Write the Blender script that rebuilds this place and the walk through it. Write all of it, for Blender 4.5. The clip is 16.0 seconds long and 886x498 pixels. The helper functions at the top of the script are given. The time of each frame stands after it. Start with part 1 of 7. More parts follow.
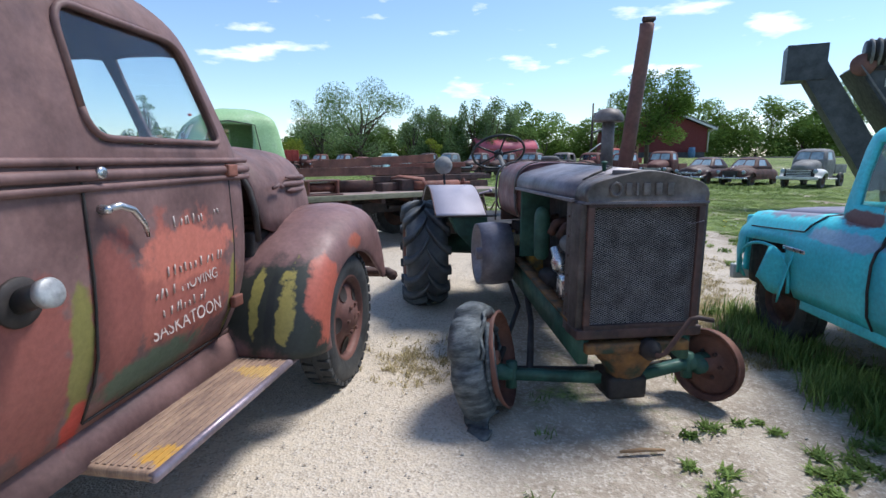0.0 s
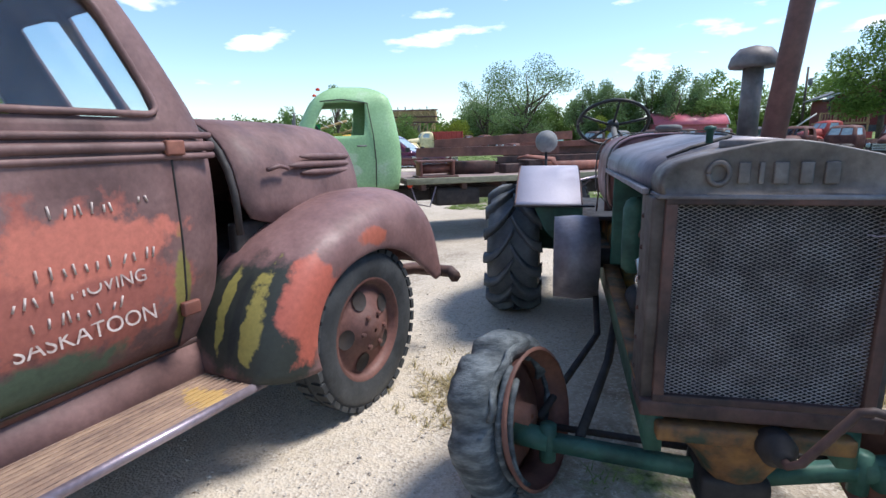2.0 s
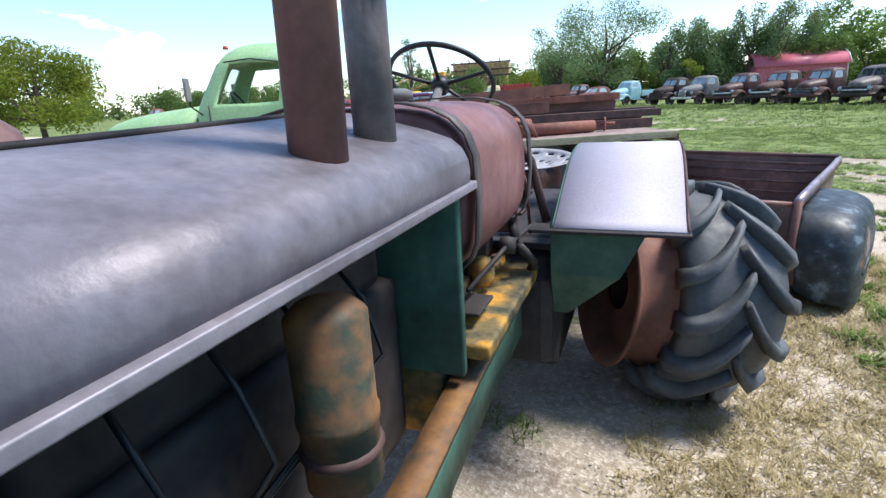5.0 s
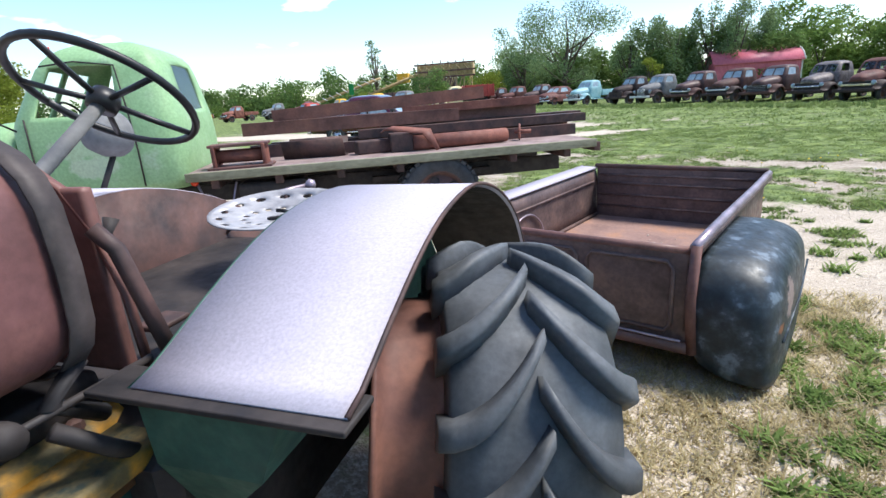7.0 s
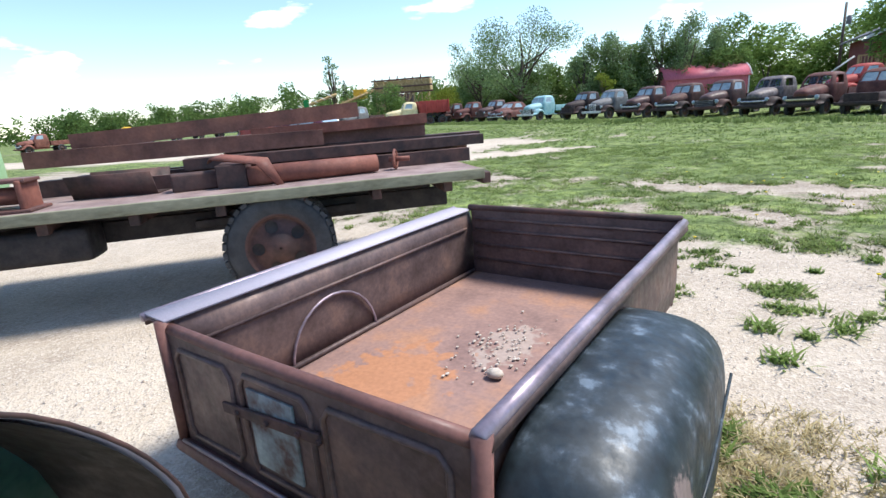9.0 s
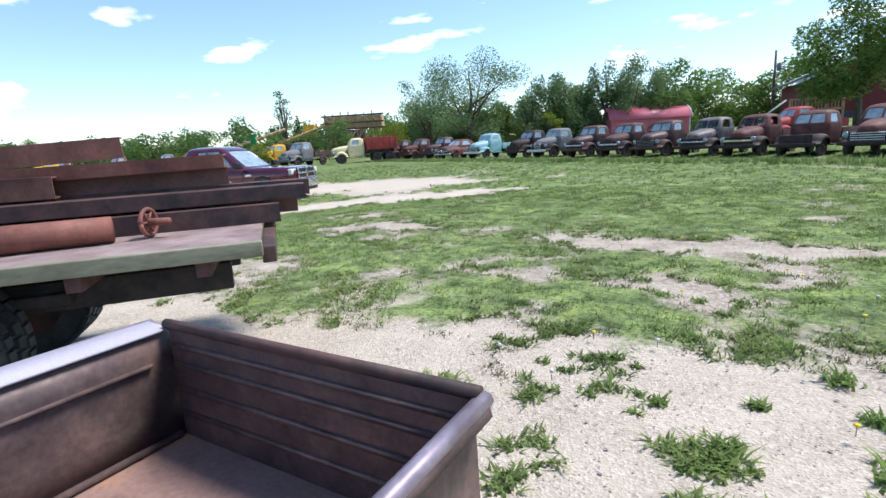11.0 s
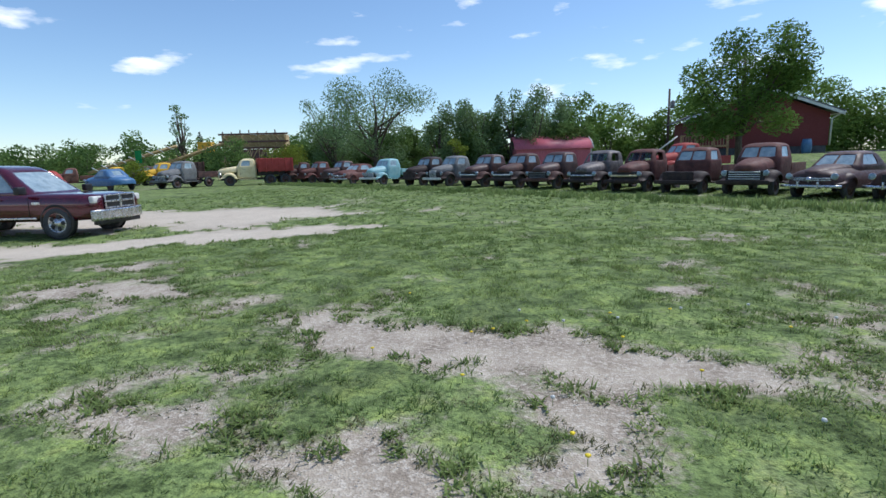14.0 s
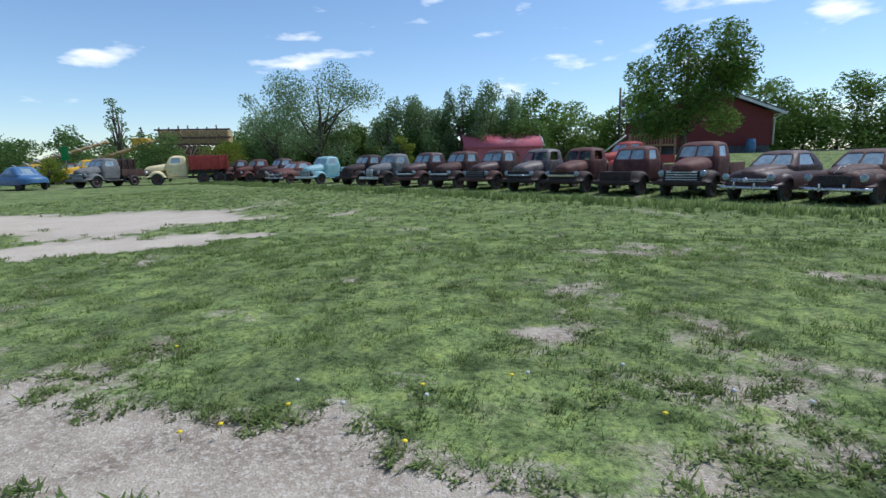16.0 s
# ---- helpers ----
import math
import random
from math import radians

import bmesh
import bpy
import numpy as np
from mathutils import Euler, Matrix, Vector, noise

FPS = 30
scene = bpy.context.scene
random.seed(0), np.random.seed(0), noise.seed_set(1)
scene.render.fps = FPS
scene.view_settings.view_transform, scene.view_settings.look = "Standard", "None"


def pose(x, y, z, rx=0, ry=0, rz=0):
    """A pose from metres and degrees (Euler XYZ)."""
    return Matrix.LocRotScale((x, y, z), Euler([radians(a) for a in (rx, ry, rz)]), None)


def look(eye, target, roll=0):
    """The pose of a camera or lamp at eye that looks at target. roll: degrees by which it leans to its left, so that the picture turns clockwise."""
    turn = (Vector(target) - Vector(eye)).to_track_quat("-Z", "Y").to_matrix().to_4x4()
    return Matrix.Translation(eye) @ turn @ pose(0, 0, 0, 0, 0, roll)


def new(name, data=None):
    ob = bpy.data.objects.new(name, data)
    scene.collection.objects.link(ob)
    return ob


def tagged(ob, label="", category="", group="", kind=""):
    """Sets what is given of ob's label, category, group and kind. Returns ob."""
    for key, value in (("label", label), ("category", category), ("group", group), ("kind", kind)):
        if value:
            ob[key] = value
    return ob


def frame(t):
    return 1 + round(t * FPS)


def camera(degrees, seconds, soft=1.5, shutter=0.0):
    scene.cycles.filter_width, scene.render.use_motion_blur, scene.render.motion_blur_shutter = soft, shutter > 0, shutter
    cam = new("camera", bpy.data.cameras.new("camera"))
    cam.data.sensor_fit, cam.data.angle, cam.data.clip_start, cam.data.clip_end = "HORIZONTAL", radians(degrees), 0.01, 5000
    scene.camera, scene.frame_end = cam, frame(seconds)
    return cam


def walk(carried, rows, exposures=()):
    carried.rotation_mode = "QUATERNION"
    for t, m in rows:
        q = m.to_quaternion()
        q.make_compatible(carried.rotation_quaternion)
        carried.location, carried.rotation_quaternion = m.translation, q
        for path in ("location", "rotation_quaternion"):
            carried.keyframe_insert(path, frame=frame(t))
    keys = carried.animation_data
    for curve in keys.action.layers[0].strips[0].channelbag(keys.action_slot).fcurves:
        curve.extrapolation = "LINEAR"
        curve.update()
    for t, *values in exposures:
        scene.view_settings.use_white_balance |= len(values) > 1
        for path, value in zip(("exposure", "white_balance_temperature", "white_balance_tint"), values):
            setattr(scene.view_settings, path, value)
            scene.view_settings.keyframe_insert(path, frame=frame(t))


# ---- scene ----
cam = camera(82.0, 16.0)
PATH = [
    (0, (1.108, 0.457, 1.531), (0.907, 2.415, 1.179), -0.1),
    (0.5, (1.128, 0.658, 1.506), (0.679, 2.571, 1.136), -0.2),
    (1, (1.168, 0.931, 1.523), (0.567, 2.798, 1.133), -0.4),
    (1.5, (1.327, 1.169, 1.493), (0.608, 2.992, 1.091), -0.8),
    (2, (1.64, 1.48, 1.48), (0.82, 3.256, 1.062), -1.1),
    (2.5, (1.879, 1.859, 1.459), (0.976, 3.588, 1.017), -1.5),
    (3, (2.105, 2.2, 1.467), (1.125, 3.879, 0.998), -2.0),
    (3.5, (2.394, 2.512, 1.485), (1.36, 4.148, 0.981), -2.5),
    (4, (2.539, 2.851, 1.472), (1.466, 4.45, 0.933), -2.7),
    (4.2, (2.566, 3.021, 1.479), (1.478, 4.608, 0.931), -2.8),
    (6.3, (2.801, 4.386, 1.529), (1.713, 5.957, 0.94), -3.5),
    (6.5, (2.82, 4.531, 1.515), (1.75, 6.116, 0.929), -3.7),
    (7, (2.937, 4.958, 1.511), (1.923, 6.584, 0.938), -4.0),
    (7.5, (3.01, 5.381, 1.479), (2.035, 7.034, 0.915), -4.0),
    (8, (3.016, 5.8, 1.504), (2.05, 7.463, 0.954), -4.0),
    (8.5, (3.082, 6.206, 1.472), (2.132, 7.881, 0.932), -4.0),
    (9, (3.168, 6.671, 1.465), (2.256, 8.371, 0.938), -4.2),
    (9.2, (3.183, 6.893, 1.437), (2.286, 8.604, 0.919), -4.5),
    (11.3, (3.594, 8.922, 1.417), (2.835, 10.732, 1.028), -3.2),
    (11.5, (3.687, 9.109, 1.414), (2.945, 10.927, 1.035), -3.1),
    (12, (3.906, 9.601, 1.455), (3.220, 11.446, 1.100), -2.4),
    (12.5, (4.061, 10.128, 1.480), (3.443, 12.000, 1.143), -2.1),
    (13, (4.279, 10.591, 1.452), (3.716, 12.482, 1.120), -1.9),
    (13.5, (4.459, 11.050, 1.484), (3.931, 12.951, 1.154), -1.8),
    (14, (4.597, 11.582, 1.492), (4.088, 13.488, 1.161), -1.6),
    (14.5, (4.880, 12.047, 1.477), (4.389, 13.957, 1.147), -1.4),
    (15, (5.121, 12.538, 1.464), (4.661, 14.456, 1.131), -1.1),
    (15.5, (5.319, 12.951, 1.512), (4.902, 14.878, 1.172), -1.2),
    (16, (5.634, 13.433, 1.481), (5.259, 15.367, 1.139), -1.4),
]
walk(cam, [(t, look(e, g, r)) for t, e, g, r in PATH],
     exposures=[(0, .5, 6150, 10), (2, .72, 6200, 10), (4, .95, 6300, 10), (6.3, .98, 6400, 10), (9.2, .9, 6400, 10), (11.3, .74, 6150, 10), (13, .34, 5950, 8), (16, .08, 5950, 8)])


# ---------- world, sun, exposure ----------
SUN_AZ, SUN_EL = radians(52), radians(60)      # azimuth from +y towards +x
world = bpy.data.worlds.new("sky")
scene.world = world
world.use_nodes = True
wn, wl = world.node_tree.nodes, world.node_tree.links
wn.clear()
w_out, w_bg = wn.new("ShaderNodeOutputWorld"), wn.new("ShaderNodeBackground")
w_sky = wn.new("ShaderNodeTexSky")
w_sky.sky_type, w_sky.sun_disc = "NISHITA", False
w_sky.sun_elevation, w_sky.sun_rotation = SUN_EL, SUN_AZ
w_sky.air_density, w_sky.dust_density, w_sky.ozone_density = 1.0, 0.15, 3.0
w_bg.inputs["Strength"].default_value = 0.13
w_tc, w_map, w_noise, w_ramp, w_mix = (wn.new("ShaderNodeTexCoord"), wn.new("ShaderNodeMapping"), wn.new("ShaderNodeTexNoise"),
                                      wn.new("ShaderNodeValToRGB"), wn.new("ShaderNodeMixRGB"))
w_map.inputs["Scale"].default_value = (4.5, 4.5, 15.0)
w_map.inputs["Location"].default_value = (1.3, 0.4, 0.2)
w_noise.inputs["Scale"].default_value, w_noise.inputs["Detail"].default_value = 1.5, 6
w_ramp.color_ramp.elements[0].position, w_ramp.color_ramp.elements[1].position = 0.605, 0.74
w_mix.inputs[2].default_value = (9.0, 8.8, 8.8, 1)
wl.new(w_tc.outputs["Generated"], w_map.inputs[0])
wl.new(w_map.outputs[0], w_noise.inputs["Vector"])
wl.new(w_noise.outputs["Fac"], w_ramp.inputs[0])
wl.new(w_ramp.outputs[0], w_mix.inputs[0])
wl.new(w_sky.outputs[0], w_mix.inputs[1])
wl.new(w_mix.outputs[0], w_bg.inputs["Color"])
wl.new(w_bg.outputs[0], w_out.inputs[0])
sun = new("sun", bpy.data.lights.new("sun", "SUN"))
sun.data.energy, sun.data.angle, sun.data.color = 3.3, radians(16), (1.0, 0.95, 0.88)
sun.matrix_world = look((0, 0, 0), (-math.sin(SUN_AZ) * math.cos(SUN_EL), -math.cos(SUN_AZ) * math.cos(SUN_EL), -math.sin(SUN_EL)))


# ---------- materials ----------
def surf(name, stops, scale=4.0, rough=(0.55, 0.85), metal=0.0, bump=0.06, fine=40.0, patches=(), spec=0.4, stretch=(1, 1, 1), coat=0.0):
    """Base colours spread by a coarse noise, speckled by a fine one, with stains of their own shape laid over."""
    m = bpy.data.materials.new(name)
    m.use_nodes = True
    nt = m.node_tree
    n, l = nt.nodes, nt.links
    b = n["Principled BSDF"]
    tc, oi, add = n.new("ShaderNodeTexCoord"), n.new("ShaderNodeObjectInfo"), n.new("ShaderNodeVectorMath")
    mp = n.new("ShaderNodeMapping")
    mp.inputs["Scale"].default_value = stretch
    mul = n.new("ShaderNodeMath")
    mul.operation, mul.inputs[1].default_value = "MULTIPLY", 7.0 if not patches else 0.0
    l.new(oi.outputs["Random"], mul.inputs[0])
    l.new(tc.outputs["Object"], mp.inputs[0])
    l.new(mp.outputs[0], add.inputs[0])
    l.new(mul.outputs[0], add.inputs[1])
    def noi(sc, detail):
        t = n.new("ShaderNodeTexNoise")
        t.inputs["Scale"].default_value, t.inputs["Detail"].default_value, t.inputs["Roughness"].default_value = sc, detail, 0.6
        l.new(add.outputs[0], t.inputs["Vector"])
        return t
    big, small = noi(scale, 5), noi(fine, 4)
    ramp = n.new("ShaderNodeValToRGB")
    e = ramp.color_ramp.elements
    while len(e) < len(stops):
        e.new(0.5)
    for k, (p, c) in enumerate(stops):
        e[k].position, e[k].color = p, (*c, 1)
    l.new(big.outputs["Fac"], ramp.inputs[0])
    col = ramp.outputs[0]
    mid = noi(scale * 3.1, 4)
    for centre, radii, c, ragged in patches:
        sub, div, ln = n.new("ShaderNodeVectorMath"), n.new("ShaderNodeVectorMath"), n.new("ShaderNodeVectorMath")
        sub.operation, div.operation, ln.operation = "SUBTRACT", "DIVIDE", "LENGTH"
        sub.inputs[1].default_value, div.inputs[1].default_value = centre, radii
        l.new(tc.outputs["Object"], sub.inputs[0])
        l.new(sub.outputs[0], div.inputs[0])
        l.new(div.outputs[0], ln.inputs[0])
        ma, mr, mx = n.new("ShaderNodeMath"), n.new("ShaderNodeMapRange"), n.new("ShaderNodeMixRGB")
        ma.operation, ma.inputs[1].default_value = "MULTIPLY_ADD", ragged * 4
        l.new(mid.outputs["Fac"], ma.inputs[0])
        l.new(ln.outputs["Value"], ma.inputs[2])
        mr.inputs["From Min"].default_value, mr.inputs["From Max"].default_value = 0.9 + ragged * 2, 1.15 + ragged * 2
        mr.inputs["To Min"].default_value, mr.inputs["To Max"].default_value = 1, 0
        l.new(ma.outputs[0], mr.inputs[0])
        mx.inputs[2].default_value = (*c, 1)
        l.new(mr.outputs[0], mx.inputs[0])
        l.new(col, mx.inputs[1])
        col = mx.outputs[0]
    hs, mr2 = n.new("ShaderNodeHueSaturation"), n.new("ShaderNodeMapRange")
    mr2.inputs["From Min"].default_value, mr2.inputs["From Max"].default_value = 0.3, 0.7
    mr2.inputs["To Min"].default_value, mr2.inputs["To Max"].default_value = 0.86, 1.12
    l.new(small.outputs["Fac"], mr2.inputs[0])
    l.new(mr2.outputs[0], hs.inputs["Value"])
    l.new(col, hs.inputs["Color"])
    l.new(hs.outputs[0], b.inputs["Base Color"])
    mr3 = n.new("ShaderNodeMapRange")
    mr3.inputs["From Min"].default_value, mr3.inputs["From Max"].default_value = 0.3, 0.7
    mr3.inputs["To Min"].default_value, mr3.inputs["To Max"].default_value = rough
    l.new(mid.outputs["Fac"], mr3.inputs[0])
    l.new(mr3.outputs[0], b.inputs["Roughness"])
    b.inputs["Metallic"].default_value = metal
    b.inputs["Specular IOR Level"].default_value = spec
    b.inputs["Coat Weight"].default_value = coat
    if bump:
        bp = n.new("ShaderNodeBump")
        bp.inputs["Strength"].default_value, bp.inputs["Distance"].default_value = bump, 0.01
        l.new(small.outputs["Fac"], bp.inputs["Height"])
        l.new(bp.outputs[0], b.inputs["Normal"])
    return m


def two(a, b):
    return [(0.35, a), (0.65, b)]


RUST = surf("rusted_steel", [(0.3, (0.075, 0.033, 0.027)), (0.5, (0.165, 0.075, 0.057)), (0.7, (0.255, 0.112, 0.075))], 3)
RUST_DARK = surf("dark_rust", two((0.034, 0.0238, 0.0238), (0.119, 0.0612, 0.051)), 4)
RUST_RED = surf("red_rust", [(0.3, (0.098, 0.035, 0.028)), (0.55, (0.224, 0.084, 0.0588)), (0.75, (0.336, 0.14, 0.098))], 3)
RUST_BROWN = surf("brown_rust_paint", two((0.09, 0.045, 0.039), (0.195, 0.09, 0.075)), 2.5, (0.45, 0.75))
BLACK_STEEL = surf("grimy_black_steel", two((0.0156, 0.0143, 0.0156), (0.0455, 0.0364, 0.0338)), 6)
FADED_BLACK = surf("faded_black_paint", [(0.3, (0.068, 0.055, 0.052)), (0.5, (0.135, 0.114, 0.11)), (0.66, (0.205, 0.178, 0.17)), (0.8, (0.1, 0.06, 0.05))], 7, (0.42, 0.68), 0.1, 0.2)
HOOD_GREY = surf("faded_hood_metal", [(0.3, (0.1, 0.088, 0.1)), (0.5, (0.2, 0.185, 0.21)), (0.66, (0.27, 0.25, 0.28)), (0.78, (0.2, 0.13, 0.12))], 3, (0.38, 0.6), 0.25, 0.12)
GREEN_OLD = surf("old_green_paint", [(0.33, (0.02, 0.052, 0.042)), (0.55, (0.042, 0.115, 0.085)), (0.66, (0.07, 0.15, 0.115)), (0.74, (0.112, 0.063, 0.042))], 4, (0.45, 0.75))
RUBBER = surf("weathered_rubber", two((0.055, 0.061, 0.068), (0.12, 0.13, 0.142)), 5, (0.5, 0.75), fine=60)
RUBBER_DARK = surf("dark_road_tyre_rubber", two((0.028, 0.03, 0.033), (0.065, 0.068, 0.072)), 5, (0.55, 0.8), fine=60)
RUBBER_TORN = surf("cracked_grey_rubber", [(.32, (0.03, 0.037, 0.042)), (.48, (0.075, 0.088, 0.097)), (.64, (0.17, 0.19, 0.2))], 8, (0.6, 0.85), bump=0.5, stretch=(1, 1, 3))
CHROME = surf("dull_chrome", two((0.45, 0.45, 0.46), (0.65, 0.65, 0.67)), 6, (0.15, 0.4), 0.9, 0.05)
WHITE_PAINT = surf("weathered_white_paint", two((0.5, 0.5, 0.48), (0.72, 0.72, 0.7)), 5)
CREAM = surf("cream_paint", [(0.3, (0.62, 0.5, 0.27)), (0.62, (0.75, 0.65, 0.4)), (0.75, (0.2, 0.1, 0.06))], 3)
YELLOW = surf("yellow_machine_paint", [(0.3, (0.55, 0.3, 0.02)), (0.65, (0.7, 0.42, 0.04)), (0.76, (0.15, 0.07, 0.04))], 3)
TAN_TIMBER = surf("tan_steelwork", two((0.3, 0.2, 0.09), (0.5, 0.36, 0.18)), 3)
RED_OLD = surf("faded_red_paint", [(0.3, (0.28, 0.035, 0.03)), (0.62, (0.4, 0.06, 0.05)), (0.76, (0.1, 0.035, 0.03))], 3)
PALE_BLUE = surf("pale_blue_paint", [(0.3, (0.2, 0.4, 0.45)), (0.65, (0.32, 0.5, 0.52)), (0.78, (0.16, 0.09, 0.07))], 4, (0.4, 0.6))
BLUE = surf("blue_paint", two((0.05, 0.13, 0.27), (0.09, 0.19, 0.34)), 4, (0.35, 0.5))
GREY_PRIMER = surf("grey_primer", [(0.3, (0.1, 0.1, 0.1)), (0.6, (0.2, 0.2, 0.2)), (0.75, (0.1, 0.06, 0.05))], 3)
LIME = surf("lime_green_paint", [(0.3, (0.24, 0.41, 0.2)), (0.6, (0.3, 0.48, 0.25)), (0.74, (0.4, 0.52, 0.36))], 2.5, (0.4, 0.65),
            patches=[((-0.82, 5.2, 1.0), (0.2, 0.22, 0.1), (0.45, 0.55, 0.38), 0.35), ((-0.82, 5.3, 1.2), (0.2, 0.25, 0.1), (0.4, 0.52, 0.33), 0.35)])
TURQ = surf("turquoise_paint", [(0.3, (0.06, 0.5, 0.58)), (0.65, (0.1, 0.64, 0.71)), (0.85, (0.18, 0.69, 0.75))], 2.5, (0.35, 0.6),
            patches=[((-0.55, 0.0, 1.12), (0.45, 0.5, 0.09), (0.22, 0.2, 0.26), 0.45), ((-0.86, -0.85, 1.13), (0.12, 0.2, 0.05), (0.16, 0.07, 0.07), 0.35), ((-0.97, -0.8, 1.0), (0.08, 0.5, 0.06), (0.27, 0.4, 0.52), 0.4)])
FORD = surf("rust_and_salmon_paint", [(0.28, (0.085, 0.046, 0.044)), (0.5, (0.165, 0.092, 0.086)), (0.72, (0.24, 0.14, 0.13))], 3, (0.5, 0.75),
            patches=[((0.7, -1.28, 0.96), (0.3, 0.4, 0.30), (0.34, 0.11, 0.085), 0.42), ((0.7, -1.25, 1.12), (0.3, 0.36, 0.12), (0.5, 0.16, 0.115), 0.38),
                     ((0.7, -1.7, 0.95), (0.3, 0.14, 0.3), (0.26, 0.085, 0.07), 0.42), ((0.7, -2.05, 0.85), (0.3, 0.2, 0.3), (0.26, 0.085, 0.07), 0.45),
                     ((0.7, -1.45, 0.68), (0.3, 0.32, 0.10), (0.09, 0.13, 0.085), 0.35), ((0.7, -1.86, 0.85), (0.3, 0.05, 0.32), (0.2, 0.18, 0.055), 0.35),
                     ((0.7, -1.85, 0.6), (0.3, 0.06, 0.1), (0.5, 0.07, 0.05), 0.35), ((0.7, -0.88, 0.85), (0.3, 0.04, 0.25), (0.22, 0.19, 0.06), 0.4)])
FORD_FENDER = surf("rusty_fender_paint", [(0.28, (0.12, 0.064, 0.062)), (0.5, (0.2, 0.108, 0.102)), (0.72, (0.27, 0.155, 0.145))], 3, (0.42, 0.68),
                   patches=[((0.8, -0.66, 0.68), (0.5, 0.24, 0.3), (0.03, 0.035, 0.03), 0.25), ((0.6, -0.7, 0.74), (0.03, 0.25, 0.2), (0.29, 0.25, 0.07), 0.6), ((0.77, -0.66, 0.7), (0.05, 0.25, 0.2), (0.3, 0.25, 0.07), 0.7),
                            ((0.93, -0.5, 0.74), (0.09, 0.17, 0.26), (0.42, 0.11, 0.075), 0.4), ((0.69, -0.68, 0.66), (0.03, 0.25, 0.2), (0.02, 0.025, 0.025), 0.35),
                            ((0.9, 0.0, 0.98), (0.3, 0.12, 0.05), (0.38, 0.11, 0.07), 0.4)])
BOARD = surf("ribbed_board_metal", two((0.2, 0.13, 0.1), (0.34, 0.23, 0.16)), 5, patches=[((0.75, -0.95, 0.43), (0.12, 0.07, 0.2), (0.42, 0.27, 0.1), 0.9), ((0.75, -1.72, 0.43), (0.07, 0.06, 0.2), (0.45, 0.25, 0.05), 0.8)], stretch=(4, 1, 1))
# pale lilac holds the reflected sky in the base colour of the steel
LILAC = surf("sky_sheen_steel", two((0.39, 0.36, 0.42), (0.45, 0.42, 0.48)), 1.4, (0.55, 0.7), 0.0, 0.02, fine=130)
TANK = surf("rust_red_tank", [(0.3, (0.1, 0.045, 0.042)), (0.5, (0.17, 0.075, 0.07)), (0.66, (0.25, 0.115, 0.1)), (0.8, (0.27, 0.18, 0.18))], 3.5, (0.34, 0.6), 0.15, 0.1)
CAST_YELLOW = surf("oil_stained_yellow_casting", [(0.36, (0.02, 0.03, 0.025)), (0.5, (0.16, 0.12, 0.05)), (0.62, (0.5, 0.25, 0.03))], 7)
BRONZE = surf("rust_bronze_casting", [(0.36, (0.03, 0.045, 0.03)), (0.5, (0.16, 0.08, 0.035)), (0.66, (0.26, 0.13, 0.04))], 7)
BOX_IN = surf("worn_box_steel", [(0.28, (0.06, 0.04, 0.038)), (0.52, (0.125, 0.085, 0.08)), (0.7, (0.19, 0.12, 0.1))], 5, (0.4, 0.65), 0.2)
BOX_FLOOR = surf("rusty_box_floor", [(0.3, (0.2, 0.125, 0.11)), (0.52, (0.29, 0.18, 0.15)), (0.68, (0.38, 0.2, 0.12))], 2.5, patches=[((0.12, 1.25, 0.27), (0.12, 0.2, 0.3), (0.36, 0.28, 0.24), 0.95), ((-0.25, 0.7, 0.27), (0.25, 0.3, 0.3), (0.4, 0.19, 0.1), 0.9)])
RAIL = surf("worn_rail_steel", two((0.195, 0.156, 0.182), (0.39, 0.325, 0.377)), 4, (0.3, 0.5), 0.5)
SLATE = surf("scuffed_slate_paint", [(0.3, (0.01, 0.015, 0.019)), (0.5, (0.022, 0.033, 0.041)), (0.58, (0.042, 0.057, 0.072)), (0.66, (0.13, 0.17, 0.21))], 9, (0.36, 0.58), 0.05,
             patches=[((1.1, 0.32, 0.42), (0.12, 0.09, 0.1), (0.22, 0.17, 0.165), 0.4), ((0.98, 0.12, 0.33), (0.2, 0.05, 0.03), (0.2, 0.08, 0.04), 0.35)])
PLANK = surf("grey_plank_timber", two((0.13, 0.1, 0.09), (0.26, 0.21, 0.185)), 5, stretch=(1, 8, 1))
BED_DECK = surf("worn_deck_steel", two((0.182, 0.126, 0.119), (0.336, 0.252, 0.231)), 3)
WOOD_LIGHT = surf("deck_lumber", two((0.25, 0.15, 0.08), (0.38, 0.25, 0.14)), 5, stretch=(1, 1, 6))
MAROON = surf("dark_red_car_paint", two((0.075, 0.007, 0.02), (0.1, 0.01, 0.026)), 2, (0.12, 0.2), 0.3, 0.0, coat=1.0)
POST_GREY = surf("grimy_post_steel", two((0.04, 0.031, 0.029), (0.105, 0.082, 0.075)), 6, (0.5, 0.75))
MESH_STEEL = surf("dull_mesh_steel", two((0.17, 0.135, 0.12), (0.37, 0.315, 0.285)), 9, (0.45, 0.65), 0.0)
ROW_RUST = surf("row_dark_rust", [(0.3, (0.035, 0.017, 0.015)), (0.5, (0.075, 0.034, 0.028)), (0.7, (0.12, 0.055, 0.042))], 3)
ROW_RED = surf("row_maroon_rust", [(0.3, (0.06, 0.021, 0.018)), (0.55, (0.12, 0.042, 0.034)), (0.75, (0.17, 0.07, 0.052))], 3)
ROW_DARK = surf("row_black_rust", two((0.018, 0.012, 0.012), (0.05, 0.028, 0.024)), 4)
